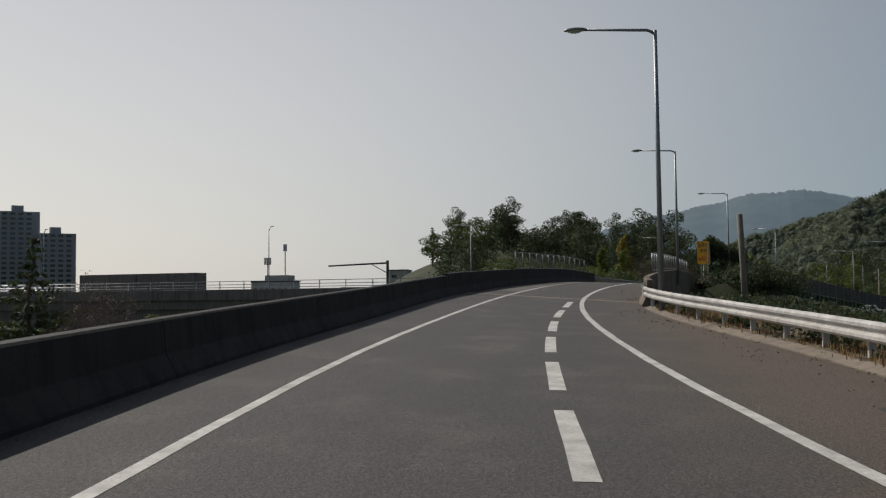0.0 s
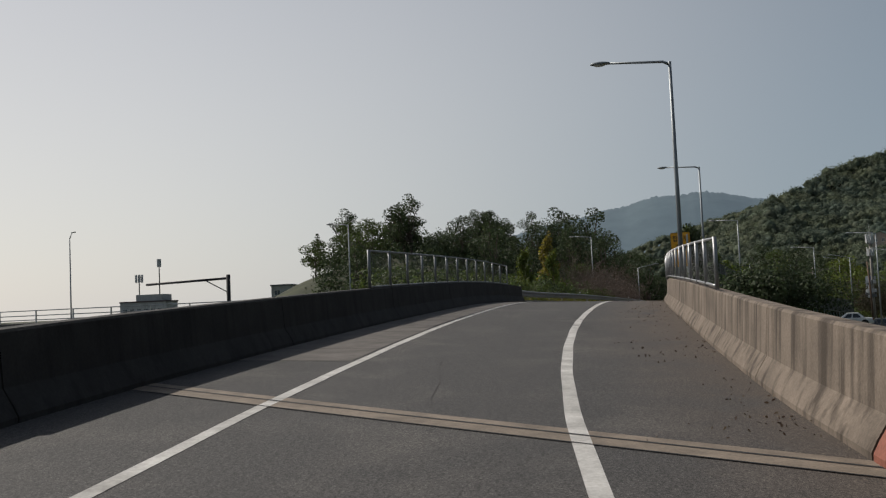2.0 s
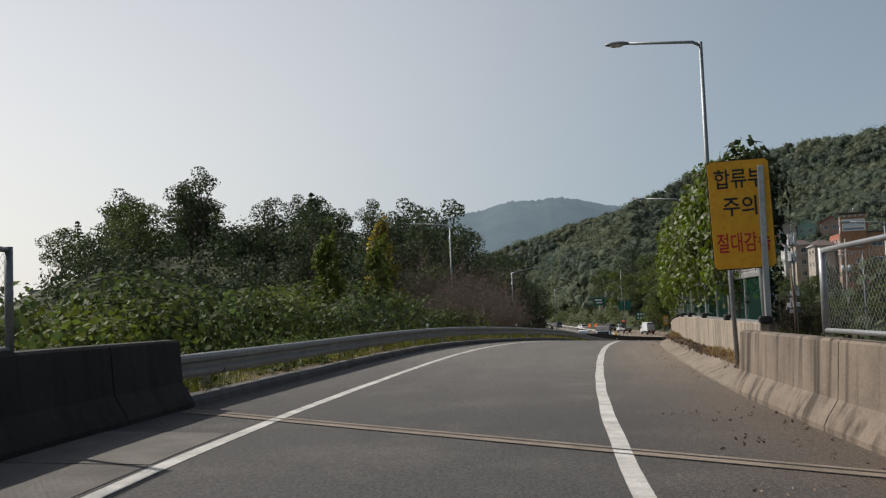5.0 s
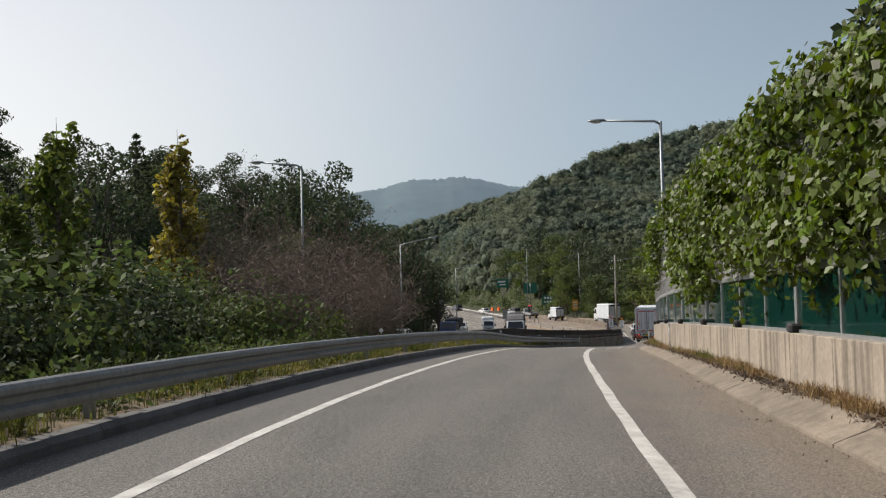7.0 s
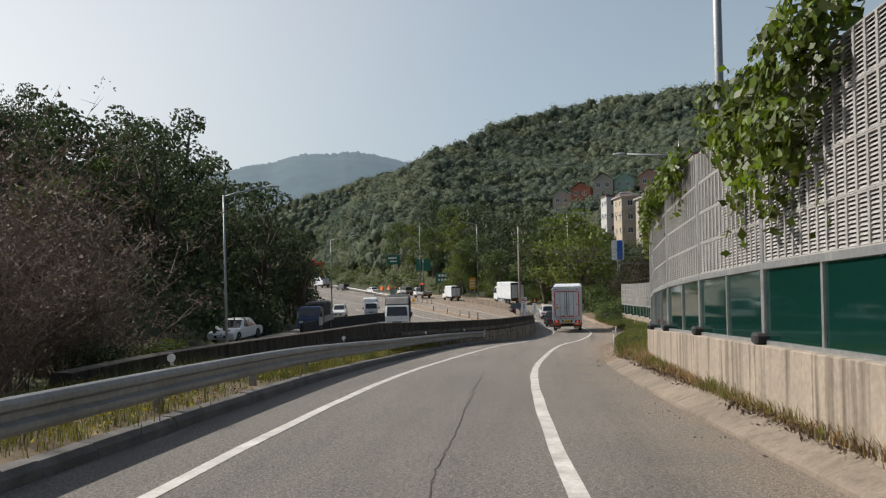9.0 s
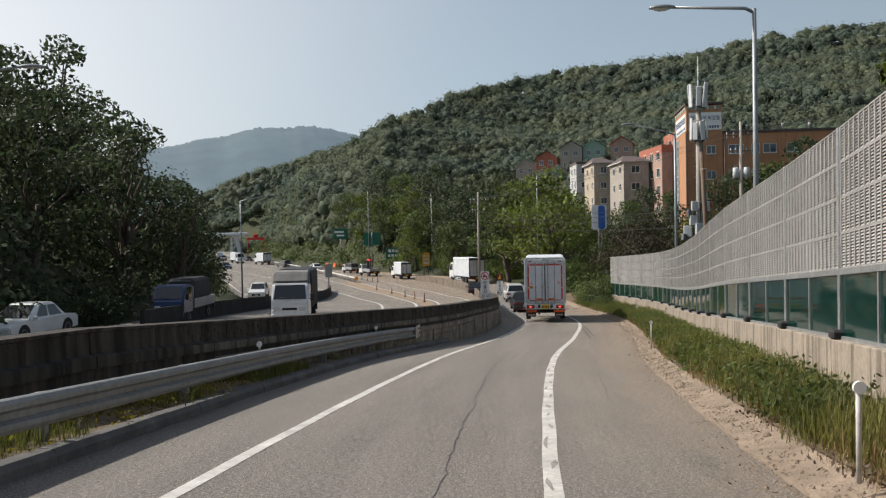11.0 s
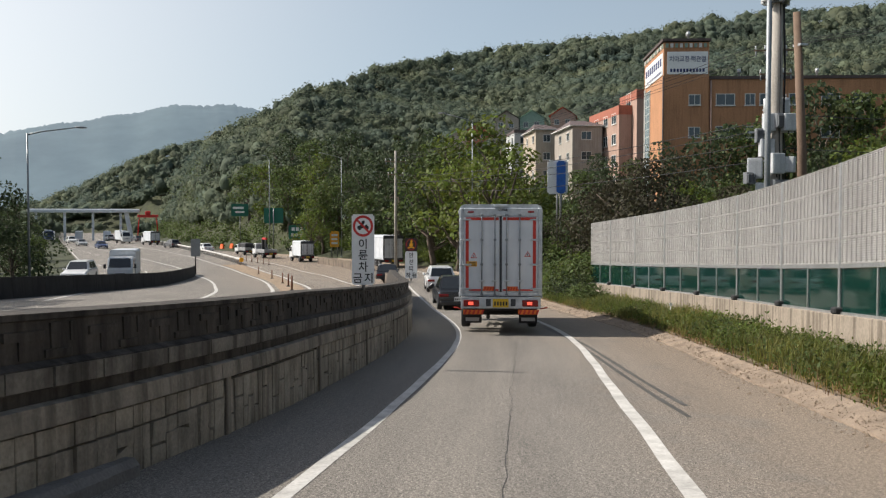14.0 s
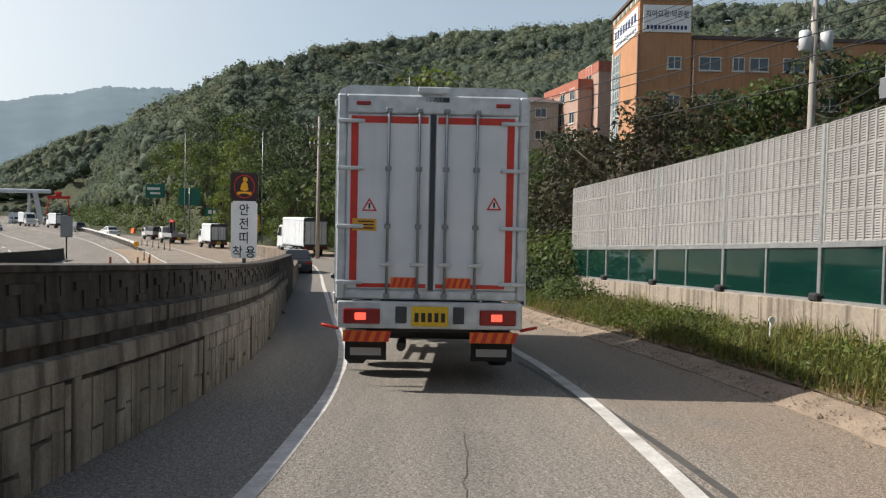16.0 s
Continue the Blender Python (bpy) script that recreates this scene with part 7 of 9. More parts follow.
def lorry(x, y, z, turn, ln, w, top, label, cab_paint, cargo, floor=1.0, cab_len=1.5, r=0.42, hero=False, cargo_mat=None):
    """A truck of length ln whose rear stands at local y = -ln / 2."""
    p = thing("truck", label, "truck", "trucks on the road", m=pose(x, y, z, 0, 0, turn))
    y0, y1 = -ln / 2, ln / 2
    cz1 = min(top - 0.25, floor * 0.62 + (2.25 if w > 2 else 1.55))
    cab(p, y1 - cab_len, y1, w * 0.96, floor * 0.62, cz1, cab_paint, 0.5)
    part("chassis", box(-w * 0.28, w * 0.28, y0 + 0.1, y1 - 0.3, floor - 0.42, floor - 0.12, 0.02), V_CHASSIS, p)
    for yy in (y0 + ln * 0.2, y1 - cab_len * 0.55):
        for sgn in (-1, 1):
            wheel(p, sgn * (w / 2 - 0.18), yy, r, 0.28, sgn)
    if ln > 7:
        for sgn in (-1, 1):
            wheel(p, sgn * (w / 2 - 0.18), y0 + ln * 0.2 + 1.1, r, 0.28, sgn)
            part("side_guard", box(sgn * (w / 2 - 0.06) - 0.02, sgn * (w / 2 - 0.06) + 0.02, y0 + ln * 0.42, y1 - cab_len - 0.5, 0.5, 0.58, 0.008), V_ALU, p)
            part("side_guard", box(sgn * (w / 2 - 0.06) - 0.02, sgn * (w / 2 - 0.06) + 0.02, y0 + ln * 0.42, y1 - cab_len - 0.5, 0.75, 0.83, 0.008), V_ALU, p)
        part("fuel_tank", box(-w / 2 + 0.1, -w / 2 + 0.6, 0.4, 1.4, 0.45, 0.9, 0.08), V_BED, p)
    b0, b1 = y0 + 0.06, y1 - cab_len - 0.12
    if cargo == 'box':
        cm = cargo_mat or V_PANEL
        outline = [(-w / 2, floor), (w / 2, floor), (w / 2, top - 0.16), (w / 2 - 0.05, top - 0.05), (w / 2 - 0.16, top), (-w / 2 + 0.16, top), (-w / 2 + 0.05, top - 0.05), (-w / 2, top - 0.16)]
        part("cargo_box", prism(outline, b0 + 0.03, b1), cm, p, "smooth white cargo box")
        n = max(3, int((b1 - b0) / 1.2))
        for k in range(n + 1):
            yy = b0 + 0.06 + (b1 - b0 - 0.12) * k / n
            for sgn in (-1, 1):
                part("side_seam", box(sgn * w / 2 - 0.008, sgn * w / 2 + 0.008, yy - 0.025, yy + 0.025, floor + 0.08, top - 0.18), V_ALU, p)
        for sgn in (-1, 1):
            part("bottom_rail", box(sgn * w / 2 - 0.02, sgn * w / 2 + 0.015, b0, b1, floor - 0.06, floor + 0.08, 0.01), V_ALU, p)
            part("top_rail", box(sgn * w / 2 - 0.03, sgn * w / 2 + 0.012, b0, b1, top - 0.26, top - 0.17, 0.01), V_ALU, p)
        hood = [(-w / 2 - 0.01, floor), (-w / 2 - 0.01, top - 0.14), (-w / 2 + 0.04, top - 0.04), (-w / 2 + 0.15, top + 0.01), (w / 2 - 0.15, top + 0.01), (w / 2 - 0.04, top - 0.04), (w / 2 + 0.01, top - 0.14), (w / 2 + 0.01, floor)]
        part("rear_hood", prism(hood[::-1], b0 + 0.02, b0 + 0.14), V_ALU if hero else V_SEAM, p)
        rear_doors(p, b0, w - 0.02, floor, top - 0.1, V_ALU if hero else V_SEAM, hero, cm)
    elif cargo == 'soft':
        out = [(-w / 2, floor), (w / 2, floor), (w / 2, top - 0.22), (w / 2 - 0.10, top - 0.06), (w / 2 - 0.3, top), (-w / 2 + 0.3, top), (-w / 2 + 0.10, top - 0.06), (-w / 2, top - 0.22)]
        part("canvas_cover", prism(out, b0, b1 + 0.1, None, 0.03), V_TARP, p, "dark grey tarpaulin cover over hoops")
        front = [(b1 + 0.1, floor + 0.8), (b1 + cab_len * 0.7, cz1 + 0.04), (b1 + cab_len * 0.45, top - 0.12), (b1 + 0.1, top - 0.02)]
        part("wind_cover", slab(front, -w / 2 + 0.06, w / 2 - 0.06, 0.06), V_TARP_TOP, p, "faded sloping canvas over the cab")
        for k in range(5):
            yy = b0 + 0.25 + (b1 - b0 - 0.4) * k / 4
            for sgn in (-1, 1):
                part("cover_strap", tube([(sgn * (w / 2 + 0.008), yy, floor + 0.1), (sgn * (w / 2 + 0.008), yy, top - 0.24), (sgn * (w / 2 - 0.09), yy, top - 0.05)], 0.012, 5), V_TARP_TOP, p)
    else:
        part("cargo_bed", box(-w / 2, w / 2, b0, b1, floor - 0.08, floor + 0.04, 0.01), V_BED, p)
        for sgn in (-1, 1):
            part("side_gate", box(sgn * w / 2 - 0.03, sgn * w / 2 + 0.03, b0, b1, floor + 0.04, floor + 0.42, 0.012), V_BED, p)
        part("tail_gate", box(-w / 2 + 0.03, w / 2 - 0.03, b0, b0 + 0.05, floor + 0.04, floor + 0.42, 0.012), V_BED, p)
        part("cab_guard", box(-w / 2 + 0.05, w / 2 - 0.05, b1 - 0.06, b1, floor + 0.04, floor + 1.1, 0.012), V_BED, p)
        if cargo == 'crane':
            part("crane_column", box(-0.2, 0.2, b1 - 0.7, b1 - 0.3, floor + 0.04, floor + 1.9, 0.04), V_CHASSIS, p)
            part("crane_arm", box(-0.14, 0.14, b1 - 1.9, b1 - 0.3, floor + 1.75, floor + 2.05, 0.04), RED, p, "folded red crane arm")
            part("crane_arm", box(-0.11, 0.11, b1 - 1.85, b1 - 1.55, floor + 0.7, floor + 1.8, 0.03), V_CHASSIS, p)
        if cargo == 'load':
            part("load", box(-w / 2 + 0.12, w / 2 - 0.12, b0 + 0.3, b1 - 0.3, floor + 0.04, top, 0.15), V_TARP, p, "covered load on the bed")
    # lights and bumper at the back
    part("rear_bumper", box(-w / 2 + 0.04, w / 2 - 0.04, y0 - 0.02, y0 + 0.08, floor - 0.36, floor - 0.02, 0.015), V_ALU if hero else V_CHASSIS, p)
    for sgn in (-1, 1):
        xc = sgn * w * 0.355
        l = part("tail_light", box(xc - w * 0.095, xc + w * 0.095, y0 - 0.06, y0 - 0.015, floor - 0.30, floor - 0.11, 0.012), V_LAMP_OFF, p)
        if hero:
            part("lit_lamp", box(xc - 0.085, xc + 0.055, y0 - 0.068, y0 - 0.055, floor - 0.25, floor - 0.16, 0.006), V_LAMP_ON, l, "lit red brake light")
    plate(p, y0 - 0.035, floor - 0.2, -1, V_PLATE_Y if hero or cargo != 'flat' else V_PLATE_W, 0.46, 0.25)
    if hero:
        for sgn in (-1, 1):
            for q in (0.36,):
                part("dark_box", box(sgn * q - 0.07, sgn * q + 0.07, y0 - 0.05, y0 - 0.015, floor - 0.29, floor - 0.08, 0.01), V_SEAM, p)
            f = part("mudflap", box(sgn * 0.82 - 0.27, sgn * 0.82 + 0.27, y0 + 0.42, y0 + 0.44, 0.27, 0.66, 0.004), V_TYRE, p, "black rubber mudflap with pale bars")
            part("bar", box(sgn * 0.82 - 0.2, sgn * 0.82 + 0.2, y0 + 0.412, y0 + 0.419, 0.33, 0.43), plain("pale_print", (0.35, 0.35, 0.35), 0.7) if sgn < 0 else bpy.data.materials["pale_print"], f)
            rb = part("reflector_board", box(sgn * 0.80 - 0.29, sgn * 0.80 + 0.29, y0 + 0.05, y0 + 0.07, 0.56, 0.70, 0.004), V_ORANGE, p, "orange and red striped reflector board")
            for k in range(5):
                xx = sgn * 0.80 - 0.25 + k * 0.125
                part("stripe", prism([(xx - 0.03, 0.565), (xx + 0.03, 0.565), (xx + 0.075, 0.695), (xx + 0.015, 0.695)][::-1], y0 + 0.044, y0 + 0.048), V_RED, rb)
            rb = part("reflector_board", box(sgn * 0.34 - 0.16, sgn * 0.34 + 0.16, b0 - 0.034, b0 - 0.022, floor + 0.15, floor + 0.28), V_ORANGE, p, "orange and red striped reflector board")
            for k in range(4):
                xx = sgn * 0.34 - 0.13 + k * 0.08
                part("stripe", prism([(xx - 0.02, floor + 0.155), (xx + 0.02, floor + 0.155), (xx + 0.055, floor + 0.275), (xx + 0.015, floor + 0.275)][::-1], b0 - 0.04, b0 - 0.036), V_RED, rb)
            part("marker_lamp", box(sgn * 0.87 - 0.09, sgn * 0.87 + 0.09, b0 - 0.05, b0 - 0.02, top - 0.24, top - 0.19, 0.008), V_LAMP_OFF, p)
            part("side_marker", tube([(sgn * 1.15, y0 + 0.1, 0.72), (sgn * 1.36, y0 + 0.05, 0.77)], 0.02, 6), V_RED, p)
        warning_triangle(p, -0.78, b0 - 0.03, floor + 1.16, 0.11)
        warning_triangle(p, 0.78, b0 - 0.03, floor + 1.2, 0.11)
        lb = part("label", box(-0.99, -0.69, b0 - 0.028, b0 - 0.021, floor + 0.86, floor + 1.01), V_AMBER, p, "amber label with plain bars")
        for k in range(3):
            part("bar", box(-0.96 + 0.02 * k, -0.72, b0 - 0.033, b0 - 0.029, floor + 0.885 + k * 0.04, floor + 0.903 + k * 0.04), INK, lb)
        part("top_plate", box(-0.2, 0.2, b0 - 0.05, b0 + 0.0, top - 0.08, top - 0.0, 0.01), V_ALU, p)
        part("scuff_plate", box(-0.2, 0.2, b0 - 0.03, b0 - 0.02, top - 0.19, top - 0.12, 0.004), V_SEAM, p)
        part("exhaust_pipe", tube([(-0.35, y0 + 0.5, 0.5), (-0.36, y0 + 0.3, 0.46)], 0.06, 8), V_CHASSIS, p)
        part("axle", tube([(-0.9, y0 + ln * 0.2, r), (0.9, y0 + ln * 0.2, r)], 0.09, 8), V_CHASSIS, p)
    return p


def car(x, y, z, turn, material, label, style="sedan"):
    suv = style == "suv"
    ln, w, h = (4.5, 1.84, 1.66) if suv else (4.75, 1.82, 1.46)
    p = thing("car", label, "car", "cars on the road", m=pose(x, y, z, 0, 0, turn))
    y0, y1 = -ln / 2, ln / 2
    belt = h * 0.60
    low = [(y0 + 0.06, 0.26), (y1 - 0.1, 0.24), (y1, 0.42), (y1 - 0.02, belt * 0.74), (y1 - 0.25, belt * 0.86), (y1 - 1.25, belt), (y0 + (0.2 if suv else 0.9), belt + 0.02), (y0 + 0.04, belt * (1.0 if suv else 0.96)), (y0, belt * 0.72), (y0 + 0.01, 0.5)]
    body = part("body", slab(low, -w / 2, w / 2, 0.09), material, p)
    yb0, yb1, yt0, yt1 = (y0 + 0.1, y1 - 1.2, y0 + 0.5, y1 - 2.0) if suv else (y0 + 0.75, y1 - 1.25, y0 + 1.45, y1 - 2.15)
    wb, wt = w / 2 - 0.05, w / 2 - 0.24
    zb, zt = belt - 0.04, h
    bm = bmesh.new()
    lo = [(-wb, yb0, zb), (wb, yb0, zb), (wb, yb1, zb), (-wb, yb1, zb)]
    hi = [(-wt, yt0, zt), (wt, yt0, zt), (wt, yt1, zt), (-wt, yt1, zt)]
    a, b = [bm.verts.new(q) for q in lo], [bm.verts.new(q) for q in hi]
    fs = [bm.faces.new(b)] + [bm.faces.new((a[i], a[(i + 1) % 4], b[(i + 1) % 4], b[i])) for i in range(4)]
    bmesh.ops.bevel(bm, geom=list({e for f in fs for e in f.edges if not e.is_boundary}), offset=0.07, segments=2, affect='EDGES', clamp_overlap=True)
    roof = part("roof", bm, material, p)

    def face(i, u0, u1, v0, v1):
        A, B, C, D = Vector(lo[i]), Vector(lo[(i + 1) % 4]), Vector(hi[(i + 1) % 4]), Vector(hi[i])

        def pt(u, v):
            return tuple(A.lerp(B, u).lerp(D.lerp(C, u), v))
        return [pt(u0, v0), pt(u1, v0), pt(u1, v1), pt(u0, v1)]
    part("rear_window", quad(face(0, 0.07, 0.93, 0.16, 0.88), 0.006), V_GLASS, roof, "dark rear window")
    part("windscreen", quad(face(2, 0.06, 0.94, 0.12, 0.9), 0.006), V_GLASS, roof)
    for i in (1, 3):
        for u0, u1 in ((0.13, 0.47), (0.52, 0.83)):
            u = (u0, u1) if i == 1 else (1 - u1, 1 - u0)
            part("side_window", quad(face(i, u[0], u[1], 0.14, 0.84), 0.006), V_GLASS, roof)
    r = 0.34 if suv else 0.32
    for sgn in (-1, 1):
        for yy in (y0 + 0.85, y1 - 0.9):
            wheel(p, sgn * (w / 2 - 0.09), yy, r, 0.21, sgn)
            arc = [(yy + math.cos(t) * (r + 0.07), r + math.sin(t) * (r + 0.07)) for t in (math.pi * k / 10 for k in range(11))]
            part("wheel_arch", slab(arc, *sorted((sgn * (w / 2 - 0.1), sgn * (w / 2 + 0.004)))), BLACK, p)
        xc = sgn * w * 0.37
        part("tail_light", box(xc - w * 0.115, xc + w * 0.115, y0 - 0.015, y0 + 0.1, belt * 0.74, belt * 0.88, 0.02), V_LAMP_OFF, body, "red tail light")
        part("headlight", box(xc - w * 0.11, xc + w * 0.11, y1 - 0.14, y1 + 0.005, belt * 0.6, belt * 0.73, 0.02), V_CLEAR, body)
        part("mirror", box(sgn * (w / 2 + 0.07) - 0.09, sgn * (w / 2 + 0.07) + 0.09, yb1 - 0.35, yb1 - 0.22, belt - 0.02, belt + 0.13, 0.03), material, p)
    part("rear_bumper", box(-w / 2 + 0.05, w / 2 - 0.05, y0 - 0.03, y0 + 0.1, 0.28, 0.46, 0.03), BLACK if suv else material, body)
    part("grille", box(-w * 0.24, w * 0.24, y1 - 0.06, y1 + 0.008, 0.36, belt * 0.62, 0.02), BLACK, body)
    plate(body, y0 - 0.02 if suv else y0 - 0.005, belt * 0.62, -1)
    plate(body, y1 + 0.02, 0.42, 1)
    return p


def on_ramp(x, y):
    s, d, _ = near_line(x, y)
    return at(s, d).z, heading(s)


z, hd = on_ramp(24.07, 100.1)
hv = radians(-17.0)
lorry(24.07 - math.sin(hv) * 4.35, 100.1 + math.cos(hv) * 4.35, z, -17.0, 8.7, 2.4, 3.76, "white box truck with red tape round its rear doors", V_WHITE, 'box', 1.1, 1.9, 0.46, hero=True)
for x, y, mt, st, lb in ((27.2, 116.0, V_BLACK, "sedan", "black sedan driving down the ramp"), (31.0, 133.0, V_WHITE, "suv", "white sport utility car on the ramp"), (30.3, 147.0, V_BLACK, "sedan", "dark saloon car far down the ramp")):
    z, hd = on_ramp(x, y)
    car(x, y, z + 0.01, hd, mt, lb, st)


def hz(y):
    return HW_Z(y) + 0.01


lorry(35.9, 178.0, hz(178), 10, 8.2, 2.4, 3.7, "white box truck with dark rear frame on the toll road", V_WHITE, 'box', 1.05, 1.8, 0.44)
lorry(28.6, 195.0, hz(195), 12, 5.2, 1.8, 2.75, "small white box truck on the toll road", V_WHITE, 'box', 0.85, 1.45, 0.33)
lorry(24.7, 208.5, hz(208), 16, 5.4, 1.9, 2.5, "flatbed truck with a folded red crane", V_WHITE, 'crane', 0.9, 1.5, 0.36)
lorry(22.6, 223.0, hz(223), 18, 5.0, 1.75, 1.9, "small white flatbed truck on the toll road", V_WHITE, 'load', 0.8, 1.5, 0.33)
car(16.4, 239, hz(239), 20, V_WHITE, "white car beside the median rail", "sedan")
car(10.2, 262, hz(262), 24, V_GREY, "grey sport utility car nearing the toll gate", "suv")
lorry(9.5, 93.0, hz(93.0), 173, 5.1, 1.74, 2.62, "small white truck under a dark tarpaulin cover", V_WHITE, 'soft', 0.8, 1.5, 0.33)
lorry(10.4, 143, hz(143), 178, 5.0, 1.74, 2.5, "small white box truck coming from the toll gate", V_WHITE, 'box', 0.8, 1.5, 0.33)
car(6.6, 150, hz(150), 174, V_WHITE, "white sport utility car coming from the toll gate", "suv")
car(-1.7, 89.7, hz(89.7), 160, V_WHITE, "white car beyond the dark roadside barrier", "sedan")
lorry(3.6, 101.0, hz(101), 166, 5.1, 1.75, 2.3, "small blue truck with a covered load", V_BLUE, 'load', 0.8, 1.5, 0.33)
for x, y, tn, kind, mt, lb in ((-3, 262, 195, 'car', V_BLUE, "dark blue car leaving the toll gate"), (-9, 282, 195, 'car', V_SILVER, "silver car leaving the toll gate"), (-2, 300, 200, 'truck', V_WHITE, "white box truck leaving the toll gate"),
                               (-14, 305, 198, 'car', V_WHITE, "white car in a toll lane"), (5, 285, 22, 'truck', V_WHITE, "white box truck queueing at the toll gate"), (0, 318, 24, 'car', V_GREY, "grey car queueing at the toll gate"), (-8, 330, 24, 'car', V_WHITE, "white car queueing at the toll gate"),
                               (-22, 322, 200, 'truck', V_BLUE, "dark blue truck leaving the toll gate")):
    if kind == 'car':
        car(x, y, hz(y), tn, mt, lb, "suv" if mt is V_WHITE else "sedan")
    else:
        lorry(x, y, hz(y), tn, 6.4, 2.1, 3.0, lb, mt, 'box', 0.95, 1.6, 0.4)
# parked down in the valley beside the bridge
for x, y, tn, mt in ((22.0, 50.0, 80, V_WHITE), (25.5, 53.0, 80, V_GREY), (29.0, 51.5, 85, V_SILVER), (33.0, 54.0, 80, V_WHITE)):
    car(x, y, ground_z(x, y) + 0.02, tn, mt, "parked car on open ground below the bridge", "sedan")


# ---- buildings on the slope ----
BRICK_O = mat("orange_brick", (0.44, 0.225, 0.118), 0.85, var=0.10, scale=0.6, fine=9, bump=0.2, stain=0.25)
BRICK_R = mat("red_brick", (0.36, 0.13, 0.085), 0.85, var=0.14, scale=0.7, fine=9, bump=0.2, stain=0.2)
RENDER_P = mat("pink_render", (0.40, 0.27, 0.215), 0.85, var=0.1, scale=0.7, fine=10, bump=0.1, stain=0.3)
RENDER_B = mat("beige_render", (0.36, 0.32, 0.275), 0.85, var=0.1, scale=0.7, fine=10, bump=0.1, stain=0.3)
RENDER_C = mat("cream_render", (0.42, 0.355, 0.28), 0.85, var=0.1, scale=0.7, fine=10, bump=0.1, stain=0.3)
RENDER_W = mat("white_render", (0.46, 0.465, 0.455), 0.85, var=0.1, scale=0.7, fine=10, bump=0.1, stain=0.3)
ROOF_D = mat("dark_roof_sheet", (0.10, 0.075, 0.07), 0.8, var=0.2, scale=1, fine=12, bump=0.2)
ROOF_R = mat("red_roof_tile", (0.33, 0.10, 0.06), 0.8, var=0.2, scale=1, fine=12, bump=0.2)
ROOF_G = mat("green_roof_sheet", (0.23, 0.33, 0.27), 0.7, var=0.15, scale=1, fine=12, bump=0.1)
TRIM_W = mat("pale_trim", (0.62, 0.61, 0.58), 0.7, var=0.08, scale=2, fine=20, bump=0.05)
B_GLASS = plain("window_glass", (0.035, 0.055, 0.065), 0.06, spec=0.8)


def window(parent, face, a, z, w, h, bars=1, depth=0.0):
    """A framed window on the front ('f', along x) or left side ('l', along y) of a house."""
    def bx(a0, a1, o0, o1, z0, z1):
        return box(a0, a1, o0, o1, z0, z1) if face == 'f' else box(o0, o1, a0, a1, z0, z1)
    bm = bx(a, a + w, depth - 0.06, depth + 0.01, z, z + 0.07)
    fr = bmesh.new()
    bm.free()
    for a0, a1, z0, z1 in ((a, a + w, z, z + 0.07), (a, a + w, z + h - 0.07, z + h), (a, a + 0.07, z + 0.07, z + h - 0.07), (a + w - 0.07, a + w, z + 0.07, z + h - 0.07)) + tuple((a + w * (k + 1) / (bars + 1) - 0.03, a + w * (k + 1) / (bars + 1) + 0.03, z + 0.07, z + h - 0.07) for k in range(bars)):
        if face == 'f':
            box(a0, a1, depth - 0.07, depth + 0.02, z0, z1, 0, fr)
        else:
            box(depth - 0.07, depth + 0.02, a0, a1, z0, z1, 0, fr)
    win = part("window", fr, TRIM_W, parent)
    part("pane", bx(a + 0.06, a + w - 0.06, depth - 0.02, depth + 0.01, z + 0.06, z + h - 0.06), B_GLASS, win)
    part("window_sill", bx(a - 0.06, a + w + 0.06, depth - 0.12, depth + 0.01, z - 0.07, z - 0.003), TRIM_W, win)
    return win


